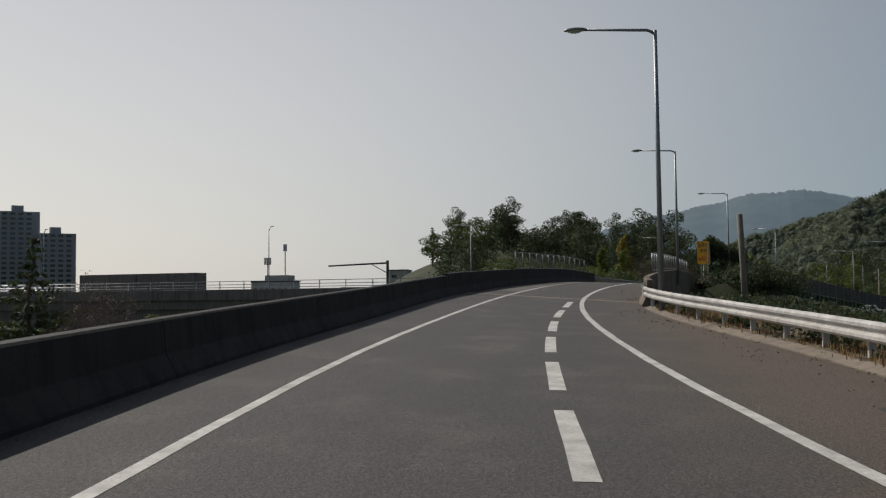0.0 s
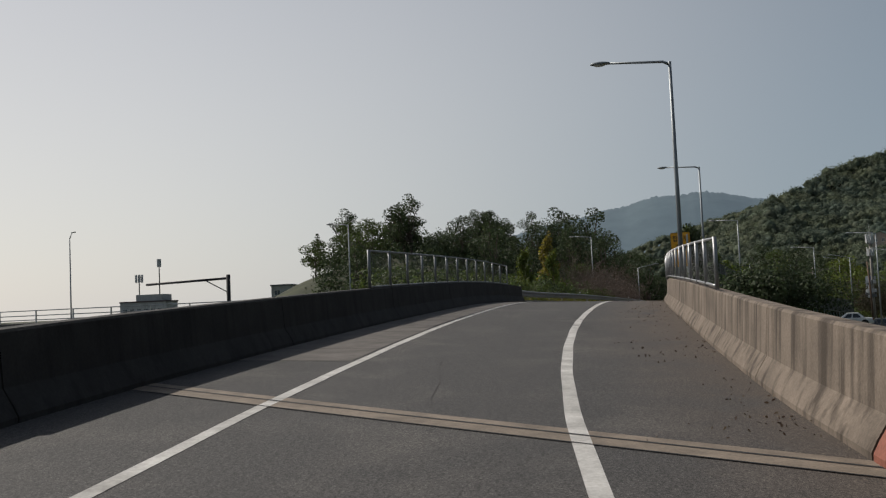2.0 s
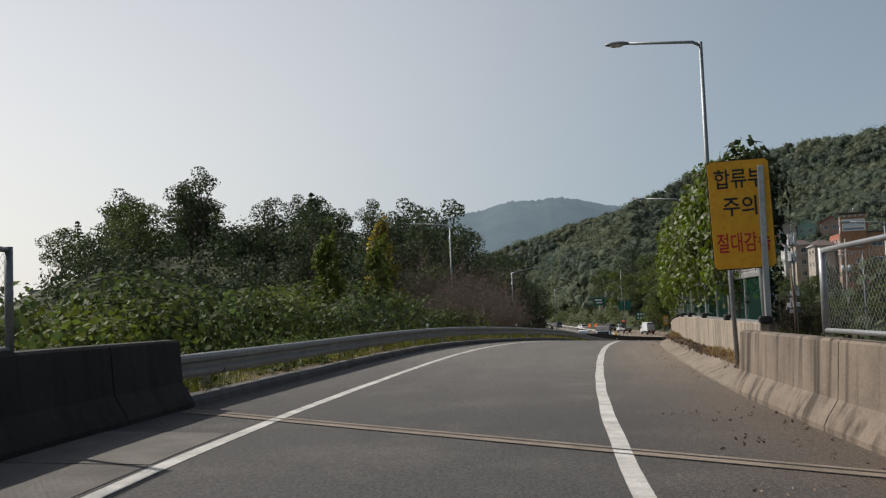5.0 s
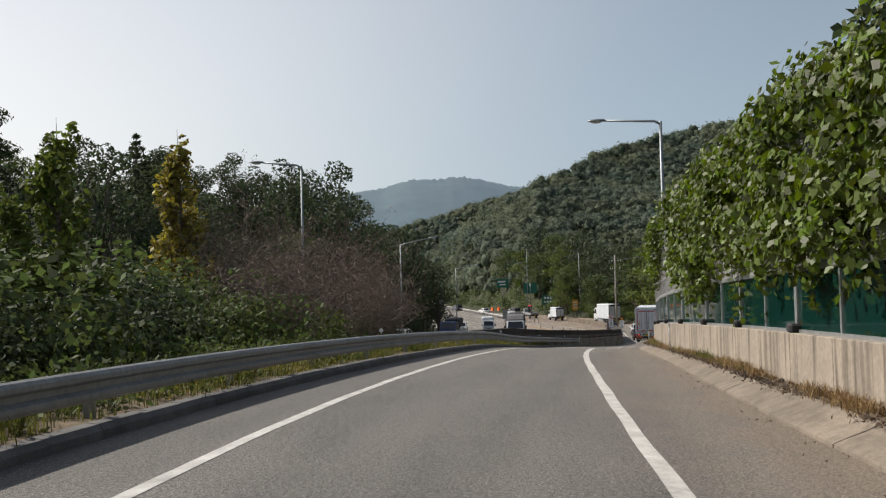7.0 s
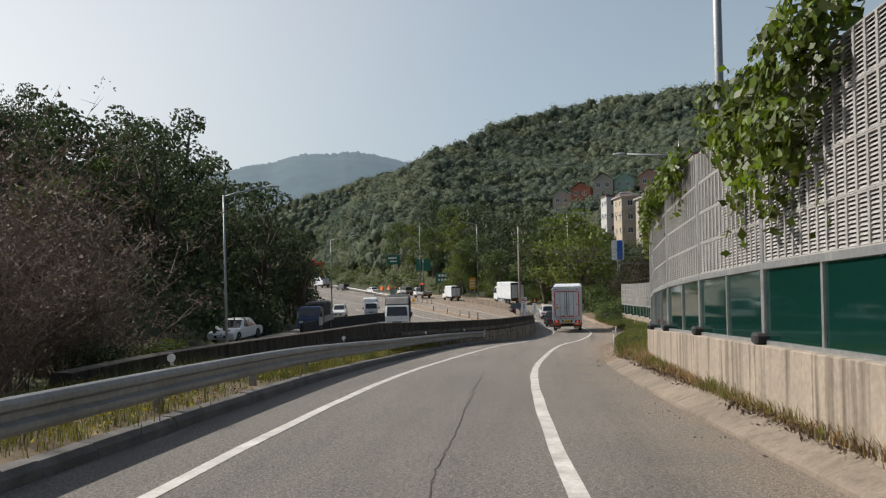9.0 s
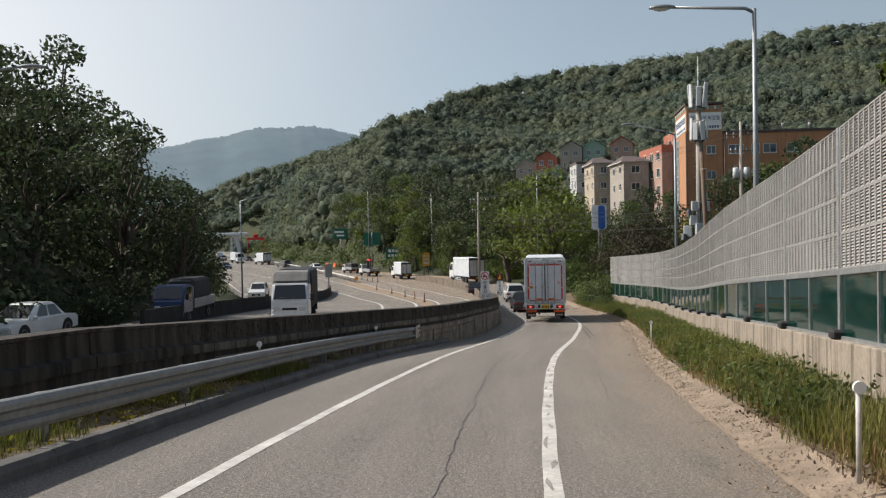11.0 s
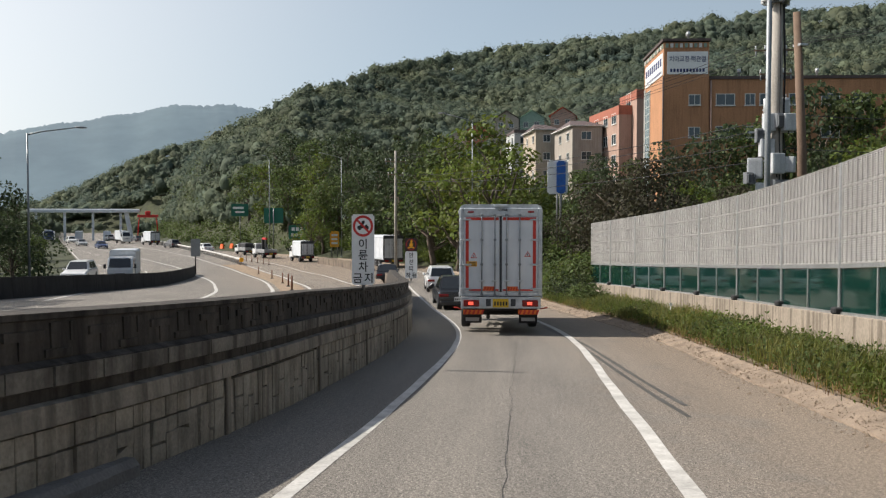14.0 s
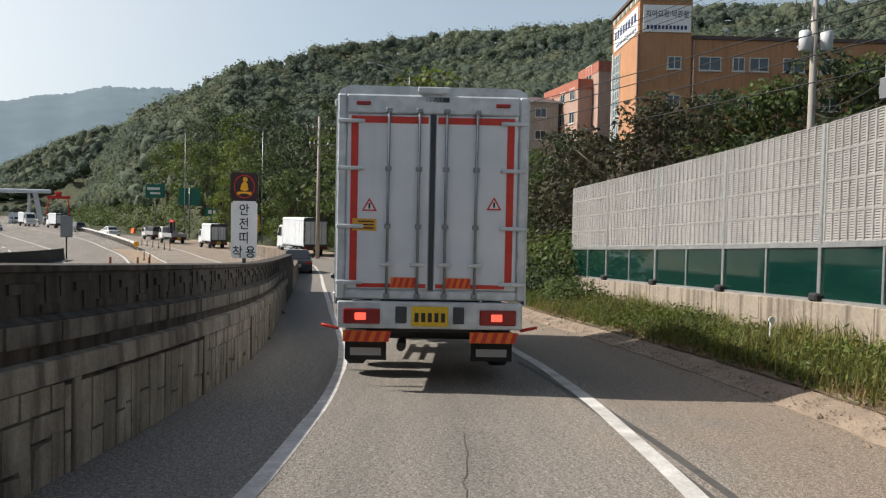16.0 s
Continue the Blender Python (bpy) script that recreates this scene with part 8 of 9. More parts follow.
def house(x, y, turn, w, d, z0, z1, wall, roof, roof_mat, label, front=(), left=(), storey=2.9, win=(1.2, 1.1), band=None, name="house"):
    """A house whose front left corner stands at x, y. front and left give window places along the faces; rows repeat by storeys."""
    p = thing(name, label, "house", "houses on the slope", m=pose(x, y, 0, 0, 0, turn))
    wl = part("wall", box(0, w, 0, d, z0, z1), wall, p)
    if roof == 'flat':
        bm = bmesh.new()
        for a, b, c, e in ((-0.06, w + 0.06, -0.06, 0.14), (-0.06, w + 0.06, d - 0.14, d + 0.06), (-0.06, 0.14, 0.14, d - 0.14), (w - 0.14, w + 0.06, 0.14, d - 0.14)):
            box(a, b, c, e, z1 - (0.9 if band else 0.15), z1 + 0.35, 0.0, bm)
        part("parapet", bm, band or roof_mat, p)
        part("roof", box(0.14, w - 0.14, 0.14, d - 0.14, z1, z1 + 0.08), roof_mat, p)
    elif roof == 'front_gable':
        bm = bmesh.new()
        o, rise = 0.4, 1.9
        lo = [bm.verts.new(q) for q in ((-o, -o, z1 - 0.1), (w / 2, -o, z1 + rise), (w + o, -o, z1 - 0.1), (w + o, d + o, z1 - 0.1), (w / 2, d + o, z1 + rise), (-o, d + o, z1 - 0.1))]
        for q in ((0, 1, 4, 5), (1, 2, 3, 4)):
            bm.faces.new([lo[k] for k in q])
        bmesh.ops.solidify(bm, geom=bm.faces[:], thickness=0.16)
        part("roof", bm, roof_mat, p)
        part("gable", prism([(0, z1), (w, z1), (w / 2, z1 + rise - 0.28)], 0, 0.2), wall, p)
    else:
        rise = 1.3 if roof == 'hip' else 1.7
        bm = bmesh.new()
        o = 0.45
        a = [bm.verts.new(q) for q in ((-o, -o, z1), (w + o, -o, z1), (w + o, d + o, z1), (-o, d + o, z1))]
        ins = 0.28 if roof == 'hip' else 0.0
        b = [bm.verts.new(q) for q in (((w * ins - o * (1 - ins * 2)) if ins else -o, d / 2, z1 + rise), (w * (1 - ins) if ins else w + o, d / 2, z1 + rise))]
        for f in ((a[0], a[1], b[1], b[0]), (a[2], a[3], b[0], b[1]), (a[1], a[2], b[1]), (a[3], a[0], b[0]), (a[3], a[2], a[1], a[0])):
            bm.faces.new(f)
        part("roof", bm, roof_mat, p)
        part("eave_board", box(-o, w + o, -o, d + o, z1 - 0.12, z1 - 0.003), TRIM_W, p)
    rows = int((z1 - z0 - 1) / storey)
    for r in range(rows):
        z = z1 - storey * (r + 1) + 0.85
        for k in front:
            window(wl, 'f', k, z, win[0], win[1])
        for k in left:
            window(wl, 'l', k, z, win[0], win[1])
    return p


def brick_tower():
    z0 = ground_z(62, 160) - 2
    p = thing("brick_building", "orange brick building with a stair tower and white banners", "building", m=pose(59.45, 154.7, 0, 0, 0, -18))
    wl = part("wall", box(0, 4.35, 0, 10.8, z0, 18.85), BRICK_O, p, "orange brick stair tower")
    wing = part("wall", box(4.354, 22.0, 0.35, 12.0, z0, 15.3), BRICK_O, p, "orange brick wing")
    part("coping", box(4.36, 22.1, 0.22, 12.1, 15.303, 15.6), ROOF_D, p, "dark parapet coping")
    part("roof", box(-0.18, 4.5, -0.18, 10.95, 18.95, 19.2), ROOF_D, p, "dark flat roof slab")
    for k in range(9):
        part("frieze_block", box(0.15 + k * 0.46, 0.42 + k * 0.46, -0.09, 0.0, 18.35, 18.75), TRIM_W if k % 2 else ROOF_G, wl)
    for k in range(12):
        part("frieze_block", box(-0.09, 0.0, 0.2 + k * 0.88, 0.62 + k * 0.88, 18.35, 18.75), TRIM_W if k % 2 else ROOF_G, wl)
    BLUE_INK = plain("banner_blue", (0.02, 0.035, 0.12), 0.7)
    b = part("banner", box(0.3, 4.25, -0.07, -0.02, 15.75, 17.95, 0.01), WHITE, p, "white banner with dark blue lettering")
    lettering(b, "치아교정·턱관절", 0.62, 2.27, -0.085, 17.2, BLUE_INK, 3.5)
    for k in range(11):
        part("bar", box(0.6 + k * 0.31, 0.6 + k * 0.31 + 0.2, -0.082, -0.074, 15.98, 16.3), BLUE_INK, b)
    b = part("banner", box(-0.07, -0.02, 0.35, 9.9, 15.75, 17.95, 0.01), WHITE, p, "white banner with dark blue lettering")
    for k in range(8):
        part("bar", box(-0.085, -0.075, 0.9 + k * 1.12, 0.9 + k * 1.12 + 0.75, 16.75, 17.5), BLUE_INK, b)
    for k in range(14):
        part("bar", box(-0.085, -0.075, 0.9 + k * 0.6, 0.9 + k * 0.6 + 0.36, 16.0, 16.25), BLUE_INK, b)
    # tall glazed strip of the stair
    fr = bmesh.new()
    for k in range(15):
        box(-0.07, 0.02, 7.2, 10.0, 4.0 + k * 0.8, 4.06 + k * 0.8, 0, fr)
    for yy in (7.2, 8.1, 9.0, 9.94):
        box(-0.075, 0.015, yy, yy + 0.06, 4.0, 15.3, 0, fr)
    g = part("stair_window", fr, TRIM_W, wl, "tall glazed strip with pale mullions")
    part("pane", box(-0.03, 0.008, 7.22, 9.98, 4.0, 15.28), plain("pale_stair_glass", (0.22, 0.30, 0.33), 0.12, spec=0.7), g)
    part("corner_trim", box(-0.12, 0.0, 10.1, 10.4, z0, 15.7), TRIM_W, wl)
    part("drain_pipe", tube([(4.6, 0.22, z0), (4.6, 0.22, 15.2)], 0.09, 8), RENDER_P, p)
    part("drain_pipe", tube([(-0.08, -0.06, z0), (-0.08, -0.06, 15.6)], 0.07, 8), ROOF_D, p)
    for a, w in ((5.1, 1.85), (7.9, 1.0), (9.3, 1.6), (12.1, 1.8), (15.2, 1.8), (18.2, 1.8)):
        for z in (12.75, 9.6):
            window(wing, 'f', a, z, w, 1.15, 1, 0.35)
    window(wl, 'f', 2.4, 12.75, 1.15, 1.05)
    window(wl, 'f', 2.4, 9.6, 1.15, 1.05)
    v = part("roof_vent", tube([(2.4, 0.4, 19.2), (2.4, 0.4, 19.5), (2.4, 0.4, 19.55), (2.4, 0.4, 19.95)], [0.09, 0.09, 0.24, 0.16], 10), V_SILVER, p)
    for xx in (7.5, 11.8, 15.0):
        part("roof_vent", tube([(xx, 1.0, 15.6), (xx, 1.0, 16.0), (xx, 1.0, 16.05), (xx, 1.0, 16.4)], [0.08, 0.08, 0.2, 0.14], 10), V_SILVER, p)


brick_tower()
house(71.6, 189.0, -8, 1.8, 14.0, 4.0, 17.0, RENDER_P, 'flat', ROOF_D, "pink rendered house under a red brick parapet", (), (1.2, 5.0, 9.5), win=(1.9, 1.5), band=BRICK_R)
house(73.0, 186.5, -12, 3.2, 9.0, 4.0, 18.9, RENDER_P, 'flat', ROOF_D, "narrow pink stair block with red parapet", (), (3.0,), win=(2.4, 2.4), band=BRICK_R)
house(67.7, 196.0, -10, 4.4, 12.0, 4.0, 15.2, RENDER_B, 'hip', ROOF_D, "beige rendered house with a dark hipped roof", (1.3,), (2.0, 7.2), win=(1.5, 1.2))
house(68.2, 212.0, -10, 3.6, 11.0, 4.0, 16.2, RENDER_C, 'hip', ROOF_D, "cream rendered house with a dark hipped roof", (1.2,), (1.4, 6.6), win=(1.2, 1.2))
house(69.2, 225.0, -10, 3.4, 9.0, 4.0, 17.0, RENDER_W, 'flat', ROOF_D, "white house with a dark flat roof", (1.0,), (1.4, 5.2), win=(1.3, 1.2))
for x, y, z1, wall, roof, label in ((87.2, 263.5, 24.1, ROOF_G, ROOF_G, "pale green gabled house on the slope"), (93.5, 260.9, 24.6, RENDER_P, ROOF_R, "pink gabled house with a red roof"),
                                    (81.9, 265.4, 24.0, RENDER_B, ROOF_D, "beige gabled house with a dark roof"), (79.0, 276.9, 22.6, BRICK_R, ROOF_D, "red brick gabled house among the trees"), (74.6, 281.0, 20.8, RENDER_B, ROOF_G, "small beige gabled house among the trees")):
    house(x - 2.5, y + 1.2, -25, 5.4, 9.0, 8.0, z1, wall, 'front_gable', roof, label, (0.8, 3.2), (1.5, 5.5), win=(1.1, 1.2))

# ---- poles with equipment behind the noise barrier ----
CONC_POLE = mat("concrete_pole", (0.37, 0.34, 0.30), 0.85, var=0.15, scale=1.2, fine=25, bump=0.15, stain=0.3)
WOOD_POLE = mat("brown_pole", (0.17, 0.115, 0.08), 0.85, var=0.25, scale=1.2, fine=25, bump=0.2)
CASE = mat("grey_cabinet", (0.52, 0.54, 0.55), 0.5, var=0.08, scale=2, fine=25, bump=0.03, stain=0.2)
CASE_D = mat("dark_cabinet", (0.16, 0.17, 0.18), 0.55, var=0.15, scale=2, fine=25, bump=0.05)
ANTENNA = mat("antenna_panel", (0.60, 0.61, 0.61), 0.45, var=0.06, scale=2, fine=25, bump=0.02)


def cabinet(p, x, y, z, w, d, h, turn, material=None, fins=False):
    a = part("equipment_box", box(-w / 2, w / 2, -d / 2, d / 2, 0, h, 0.02), material or CASE, p)
    a.matrix_basis = pose(x, y, z, 0, 0, turn)
    part("box_lid", box(-w * 0.42, w * 0.42, -d / 2 - 0.015, -d / 2 - 0.001, h * 0.08, h * 0.9, 0.006), material or CASE, a)
    part("bracket", box(-0.04, 0.04, d / 2, d / 2 + 0.14, h * 0.3, h * 0.7, 0.005), CASE_D, a)
    part("cable_gland", tube([(0, 0, -0.12), (0, 0, 0.01)], 0.025, 6), BLACK, a)
    if fins:
        for k in range(6):
            part("cooling_fin", box(-w * 0.4 + k * w * 0.16 - 0.008, -w * 0.4 + k * w * 0.16 + 0.008, -d / 2 - 0.05, -d / 2 - 0.016, h * 0.1, h * 0.88), material or CASE, a)


def telecom_pole():
    g = ground_z(35.3, 103.0)
    p = thing("telecom_pole", "concrete telecom pole with white antenna panels and grey boxes", "telecom pole", m=pose(35.3, 103.0, 0, 0, 0, -24))
    part("pole", tube([(0, 0, g - 0.5), (0, 0, 6), (0, 0, 11.4)], [0.23, 0.2, 0.16], 14), CONC_POLE, p)
    part("mast", tube([(0, 0, 11.4), (0, 0, 13.0), (0, 0, 13.1), (0, 0, 14.6)], [0.07, 0.06, 0.02, 0.012], 8), GALV, p)
    rng = random.Random(4)
    for z, n, r, h in ((11.25, 8, 0.52, 1.55), (9.3, 7, 0.50, 1.4)):
        for zz in (z + 0.25, z + h - 0.2):
            part("ring_bracket", tube([(math.cos(t) * r * 0.75, math.sin(t) * r * 0.75, zz) for t in (2 * math.pi * k / 12 for k in range(13))], 0.025, 6), GALV, p)
        for k in range(n):
            a = 2 * math.pi * k / n + rng.uniform(-0.25, 0.25)
            hh = h * rng.uniform(0.75, 1.05)
            o = part("antenna_panel", box(-0.15, 0.15, -0.06, 0.06, 0, hh, 0.03), ANTENNA, p, "white antenna panel")
            o.matrix_basis = pose(math.cos(a) * r, math.sin(a) * r, z + rng.uniform(-0.1, 0.15), rng.uniform(-5, 5), rng.uniform(-6, 6), math.degrees(a) + 90)
            part("panel_arm", tube([(0, 0.06, hh * 0.3), (0, 0.3, hh * 0.3)], 0.02, 5), GALV, o)
            part("radio_unit", box(-0.11, 0.11, 0.08, 0.24, -0.05, hh * 0.35, 0.02), CASE_D, o)
        part("platform", box(-0.35, 0.35, -0.35, 0.35, z - 0.06, z - 0.02, 0.01), GALV, p)
    for x, y, z, w, h, dk in ((-0.30, -0.25, 4.75, 0.42, 0.62, 0), (0.35, -0.3, 4.75, 0.45, 0.6, 0), (0.02, -0.34, 4.85, 0.3, 0.5, 1), (-0.38, -0.28, 3.85, 0.5, 0.62, 0), (-0.05, -0.4, 3.25, 0.48, 0.72, 0), (0.38, -0.3, 3.3, 0.4, 0.55, 0),
                              (-0.75, -0.2, 3.1, 0.52, 0.72, 0), (-0.95, -0.25, 2.9, 0.34, 0.42, 1), (0.02, -0.32, 2.5, 0.4, 0.55, 1), (-0.5, -0.28, 2.45, 0.45, 0.5, 0), (0.35, -0.3, 2.55, 0.36, 0.5, 1), (-0.62, -0.2, 4.35, 0.26, 0.5, 1), (0.3, 0.25, 5.4, 0.35, 0.5, 0)):
        cabinet(p, x, y, z, w, 0.26, h, rng.uniform(-25, 25), CASE_D if dk else CASE, bool(dk))
    for k in range(9):
        a = rng.uniform(0, 6.28)
        x, y = math.cos(a) * 0.24, math.sin(a) * 0.24
        part("cable", tube([(x, y, 2.4), (x * rng.uniform(0.9, 2.2), y - 0.06, 3.6), (x, y, 4.6), (x * 1.15, y, 7), (x * 0.9, y, 9.2)], 0.022, 5), BLACK, p)
    for zz in (2.6, 3.7, 4.7):
        part("cross_bracket", box(-0.95, 0.55, -0.16, -0.10, zz, zz + 0.06), GALV, p)
    for z in (6.2, 6.9, 7.6, 8.3):
        part("step_bolt", tube([(-0.2, 0, z), (-0.38, 0, z)], 0.012, 5), GALV, p)


telecom_pole()
g = ground_z(34.4, 100.4)
p = thing("wooden_pole", "brown wooden pole leaning beside the telecom pole", "pole", m=pose(34.4, 100.4, 0, 0, 0, 0))
part("shaft", tube([(0.1, 0, g - 0.5), (0, 0, 4), (-0.22, 0.05, 8.3)], [0.17, 0.15, 0.12], 10), WOOD_POLE, p)
part("cable_clamp", box(-0.25, 0.05, -0.2, 0.2, 7.2, 7.28, 0.01), GALV, p)


def utility_pole(x, y, top, turn, trans=True):
    g = ground_z(x, y)
    p = thing("utility_pole", "concrete utility pole with transformers, cross-arms and insulators", "utility pole", "utility poles", m=pose(x, y, 0, 0, 0, turn))
    part("pole", tube([(0, 0, g - 0.5), (0, 0, (g + top) / 2), (0, 0, top)], [0.19, 0.16, 0.12], 12), CONC_POLE, p)
    for z, w in ((top - 1.2, 1.2), (top - 2.6, 0.9)):
        arm = part("cross_arm", box(-w, w, -0.05, 0.05, z, z + 0.1, 0.01), WOOD_POLE, p)
        for q in (-0.95, -0.5, 0.5, 0.95):
            part("insulator", tube([(q * w, 0, z + 0.1), (q * w, 0, z + 0.16), (q * w, 0, z + 0.2), (q * w, 0, z + 0.34)], [0.03, 0.07, 0.045, 0.03], 8), CASE, arm)
            part("fuse", tube([(q * w, -0.08, z - 0.02), (q * w, -0.14, z - 0.34)], 0.04, 6), CASE_D, arm)
    if trans:
        for sx in (-0.45, 0.45):
            c = part("transformer", tube([(sx, -0.28, top - 4.9), (sx, -0.28, top - 4.85), (sx, -0.28, top - 4.05), (sx, -0.28, top - 4.0)], [0.2, 0.27, 0.27, 0.2], 14), CASE, p, "pale grey cylindrical transformer")
            for q in (-0.1, 0.1):
                part("bushing", tube([(sx + q, -0.28, top - 4.02), (sx + q, -0.28, top - 3.78)], [0.045, 0.02], 6), CASE_D, c)
        part("transformer_bracket", box(-0.7, 0.7, -0.1, 0.1, top - 4.7, top - 4.6, 0.01), GALV, p)
    return p


utility_pole(48.6, 121.8, 12.8, -24)
utility_pole(62.5, 112.0, 15.5, -24, False)
utility_pole(36.0, 170.0, 9.0, 10, False)


def wire(a, b, sag, label="thin black overhead cable between poles"):
    a, b = Vector(a), Vector(b)
    pts = [a.lerp(b, t) - Vector((0, 0, sag * 4 * t * (1 - t))) for t in (k / 14 for k in range(15))]
    tagged(part("cable", tube(pts, 0.016, 5), BLACK, None), label, "cable", "overhead cables")


for dx in (-1.1, -0.5, 0.5, 1.1):
    wire((48.6 + dx * 0.9, 121.8 - dx * 0.4, 11.95), (62.5 + dx * 0.9, 112 - dx * 0.4, 14.65), 0.4)
    wire((48.6 + dx * 0.9, 121.8 - dx * 0.4, 11.95), (36.0 + dx, 170, 8.1), 0.7)
for z0, z1, sg in ((7.6, 5.6, 0.4), (6.3, 5.0, 0.5), (5.6, 4.4, 0.6), (5.3, 3.9, 0.7)):
    wire((48.6, 121.7, z0), (35.4, 102.9, z1), sg)
for z0, z1, sg in ((5.2, 6.4, 0.6), (4.4, 5.9, 0.7), (3.8, 5.2, 0.8), (4.9, 5.6, 0.5)):
    wire((35.3, 103.1, z0), (36.0, 170.0, z1), sg)
wire((35.3, 102.9, 5.4), (62.5, 112.0, 8.0), 0.6)
wire((35.3, 102.9, 4.2), (62.5, 112.0, 7.0), 0.8)

# ---- far things to the left of the bridge ----
FAR_C = mat("weathered_container", (0.19, 0.17, 0.16), 0.8, var=0.15, scale=1, fine=10, bump=0.1, stain=0.3)
FAR_DECK = mat("far_deck_concrete", (0.16, 0.15, 0.14), 0.85, var=0.2, scale=0.6, fine=8, bump=0.1, stain=0.4)
FAR_WALL = mat("far_tower_render", (0.34, 0.36, 0.39), 0.85, var=0.06, scale=0.1, fine=4, bump=0.02)


def overpass():
    p = thing("overpass", "dark concrete overpass with a pipe railing", "overpass", m=Matrix.Identity(4))
    part("deck", box(-140, -14, -2.0, 8.0, 2.6, 4.4, 0.05), FAR_DECK, p)
    part("abutment_wall", box(-140, -39, -1.6, 7.6, -6, 2.596), FAR_DECK, p)
    part("abutment_wall", box(-19, -14, -1.6, 7.6, -6, 2.596), FAR_DECK, p)
    part("edge_beam", box(-140, -14, -2.3, -2.0, 3.6, 4.75, 0.03), FAR_DECK, p)
    r = part("railing", bmesh.new(), GALV, p)
    bm = bmesh.new()
    for z in (4.95, 5.25, 5.6):
        tube([(-140, -2.1, z), (-14, -2.1, z)], 0.035, 5, bm)
    bm.to_mesh(r.data)
    bm.free()
    r.data.materials.append(GALV)
    for k in range(42):
        x = -139 + k * 3.0
        part("railing_post", box(x - 0.035, x + 0.035, -2.14, -2.06, 4.7, 5.62), GALV, r)


overpass()
for x, w in ((-67.0, 8.0), (-58.8, 7.8)):
    p = thing("container", "long weathered cargo container standing on the overpass", "container", "containers", m=pose(x + w / 2, 1.5, 4.42, 0, 0, 0))
    part("body", box(-w / 2, w / 2, -1.2, 1.2, 0, 2.3, 0.03), FAR_C, p)
    for k in range(18):
        xx = -w / 2 + 0.3 + k * (w - 0.6) / 17
        part("rib", box(xx - 0.06, xx + 0.06, -1.23, -1.2, 0.15, 2.15), FAR_C, p)
p = thing("gantry_arm", "dark steel post with a long sign arm", "gantry", m=pose(-32.5, 12, 0, 0, 0, 0))
part("post", tube([(0, 0, ground_z(-32.5, 12) - 0.3), (0, 0, 8.0)], 0.17, 10), BLACK, p)
part("arm", tube([(0.1, 0, 7.7), (-7.7, 0, 7.5)], 0.1, 8), BLACK, p)
part("brace", tube([(0, 0, 6.5), (-2.0, 0, 7.55)], 0.05, 6), BLACK, p)
p = thing("machine_hall", "low pale building with antennas on its roof", "building", "far buildings", m=pose(-150, 186, 0, 0, 0, 12))
part("wall", box(-7, 7, -5, 5, -6, 8.6), RENDER_W, p)
part("roof", box(-7.2, 7.2, -5.2, 5.2, 8.6, 9.0), ROOF_D, p)
part("penthouse", box(-2.5, 5.5, -4, 4, 9.0, 10.9), RENDER_W, p)
for x, h, rr in ((-2.2, 17.0, 1.0), (4.0, 21.5, 0.4)):
    a = part("antenna_mast", tube([(x, -2, 9.0), (x, -2, h)], 0.16, 8), BLACK, p)
    for k in range(6):
        t = k * 1.05
        part("antenna", box(x + math.cos(t) * rr - 0.2, x + math.cos(t) * rr + 0.2, -2 + math.sin(t) * rr - 0.2, -2 + math.sin(t) * rr + 0.2, h - 2.4, h, 0.03), CASE, a)
for k in range(6):
    window(p, 'f', -6.2 + k * 2.1, 5.4, 1.4, 1.3, 1, -5.0)
for x, y, w, h, nm in ((-131, 150, 14, 5.2, "low white workshop far beyond the overpass"), (-79, 120, 4.5, 9.8, "small pale plant building far beyond the overpass"), (-112, 160, 10, 6.0, "grey workshop far beyond the overpass")):
    p = thing("workshop", nm, "building", "far buildings", m=pose(x, y, 0, 0, 0, 15))
    part("wall", box(0, w, 0, 9, -6, h), RENDER_W, p)
    part("roof", box(-0.2, w + 0.2, -0.2, 9.2, h, h + 0.3), CASE_D, p)
    for k in range(int(w / 2.4)):
        window(p, 'f', 0.6 + k * 2.3, h - 2.0, 1.3, 1.1)


def apartments(x, y, w, d, top, turn):
    p = thing("apartment_building", "tall pale apartment tower far off in the haze", "building", "far apartments", m=pose(x, y, 0, 0, 0, turn))
    wl = part("wall", box(0, w, 0, d, -8, top), FAR_WALL, p)
    part("roof", box(w * 0.3, w * 0.6, d * 0.3, d * 0.7, top, top + 4), FAR_WALL, p)
    share = None
    for r in range(int(top / 3.0)):
        for k in range(int(w / 4.5)):
            if share is None:
                share = part("window", box(-1.4, 1.4, -0.12, 0.05, 0, 1.5), B_GLASS, wl)
                o = share
            else:
                o = new("window", share.data)
                o.parent = wl
            o.location = (2.4 + k * 4.5, 0, top - 3.0 * (r + 1) + 0.8)


apartments(-424, 330, 22, 14, 57, 50)
apartments(-398, 335, 20, 14, 43, 50)
apartments(-446, 320, 18, 14, 62, 50)

# trees beside the overpass
put(T_PINE, -46.0, -28, 0.95)
put(T_PINE, -49.5, -31, 0.8)
put(B_RUST, -40.0, -27, 1.7)
put(T_MID, -37.0, -25, 0.55)
for x, y, sc in ((-44, -24, 1.5), (-40, -22, 1.4), (-48, -26, 1.6), (-36, -20, 1.3), (-33, -17, 1.3), (-30, -15, 1.2), (-27, -12, 1.2), (-24, -9, 1.2), (-52, -28, 1.7)):
    put(rnd.choice((M_GREEN, M_LOW)), x, y, sc)


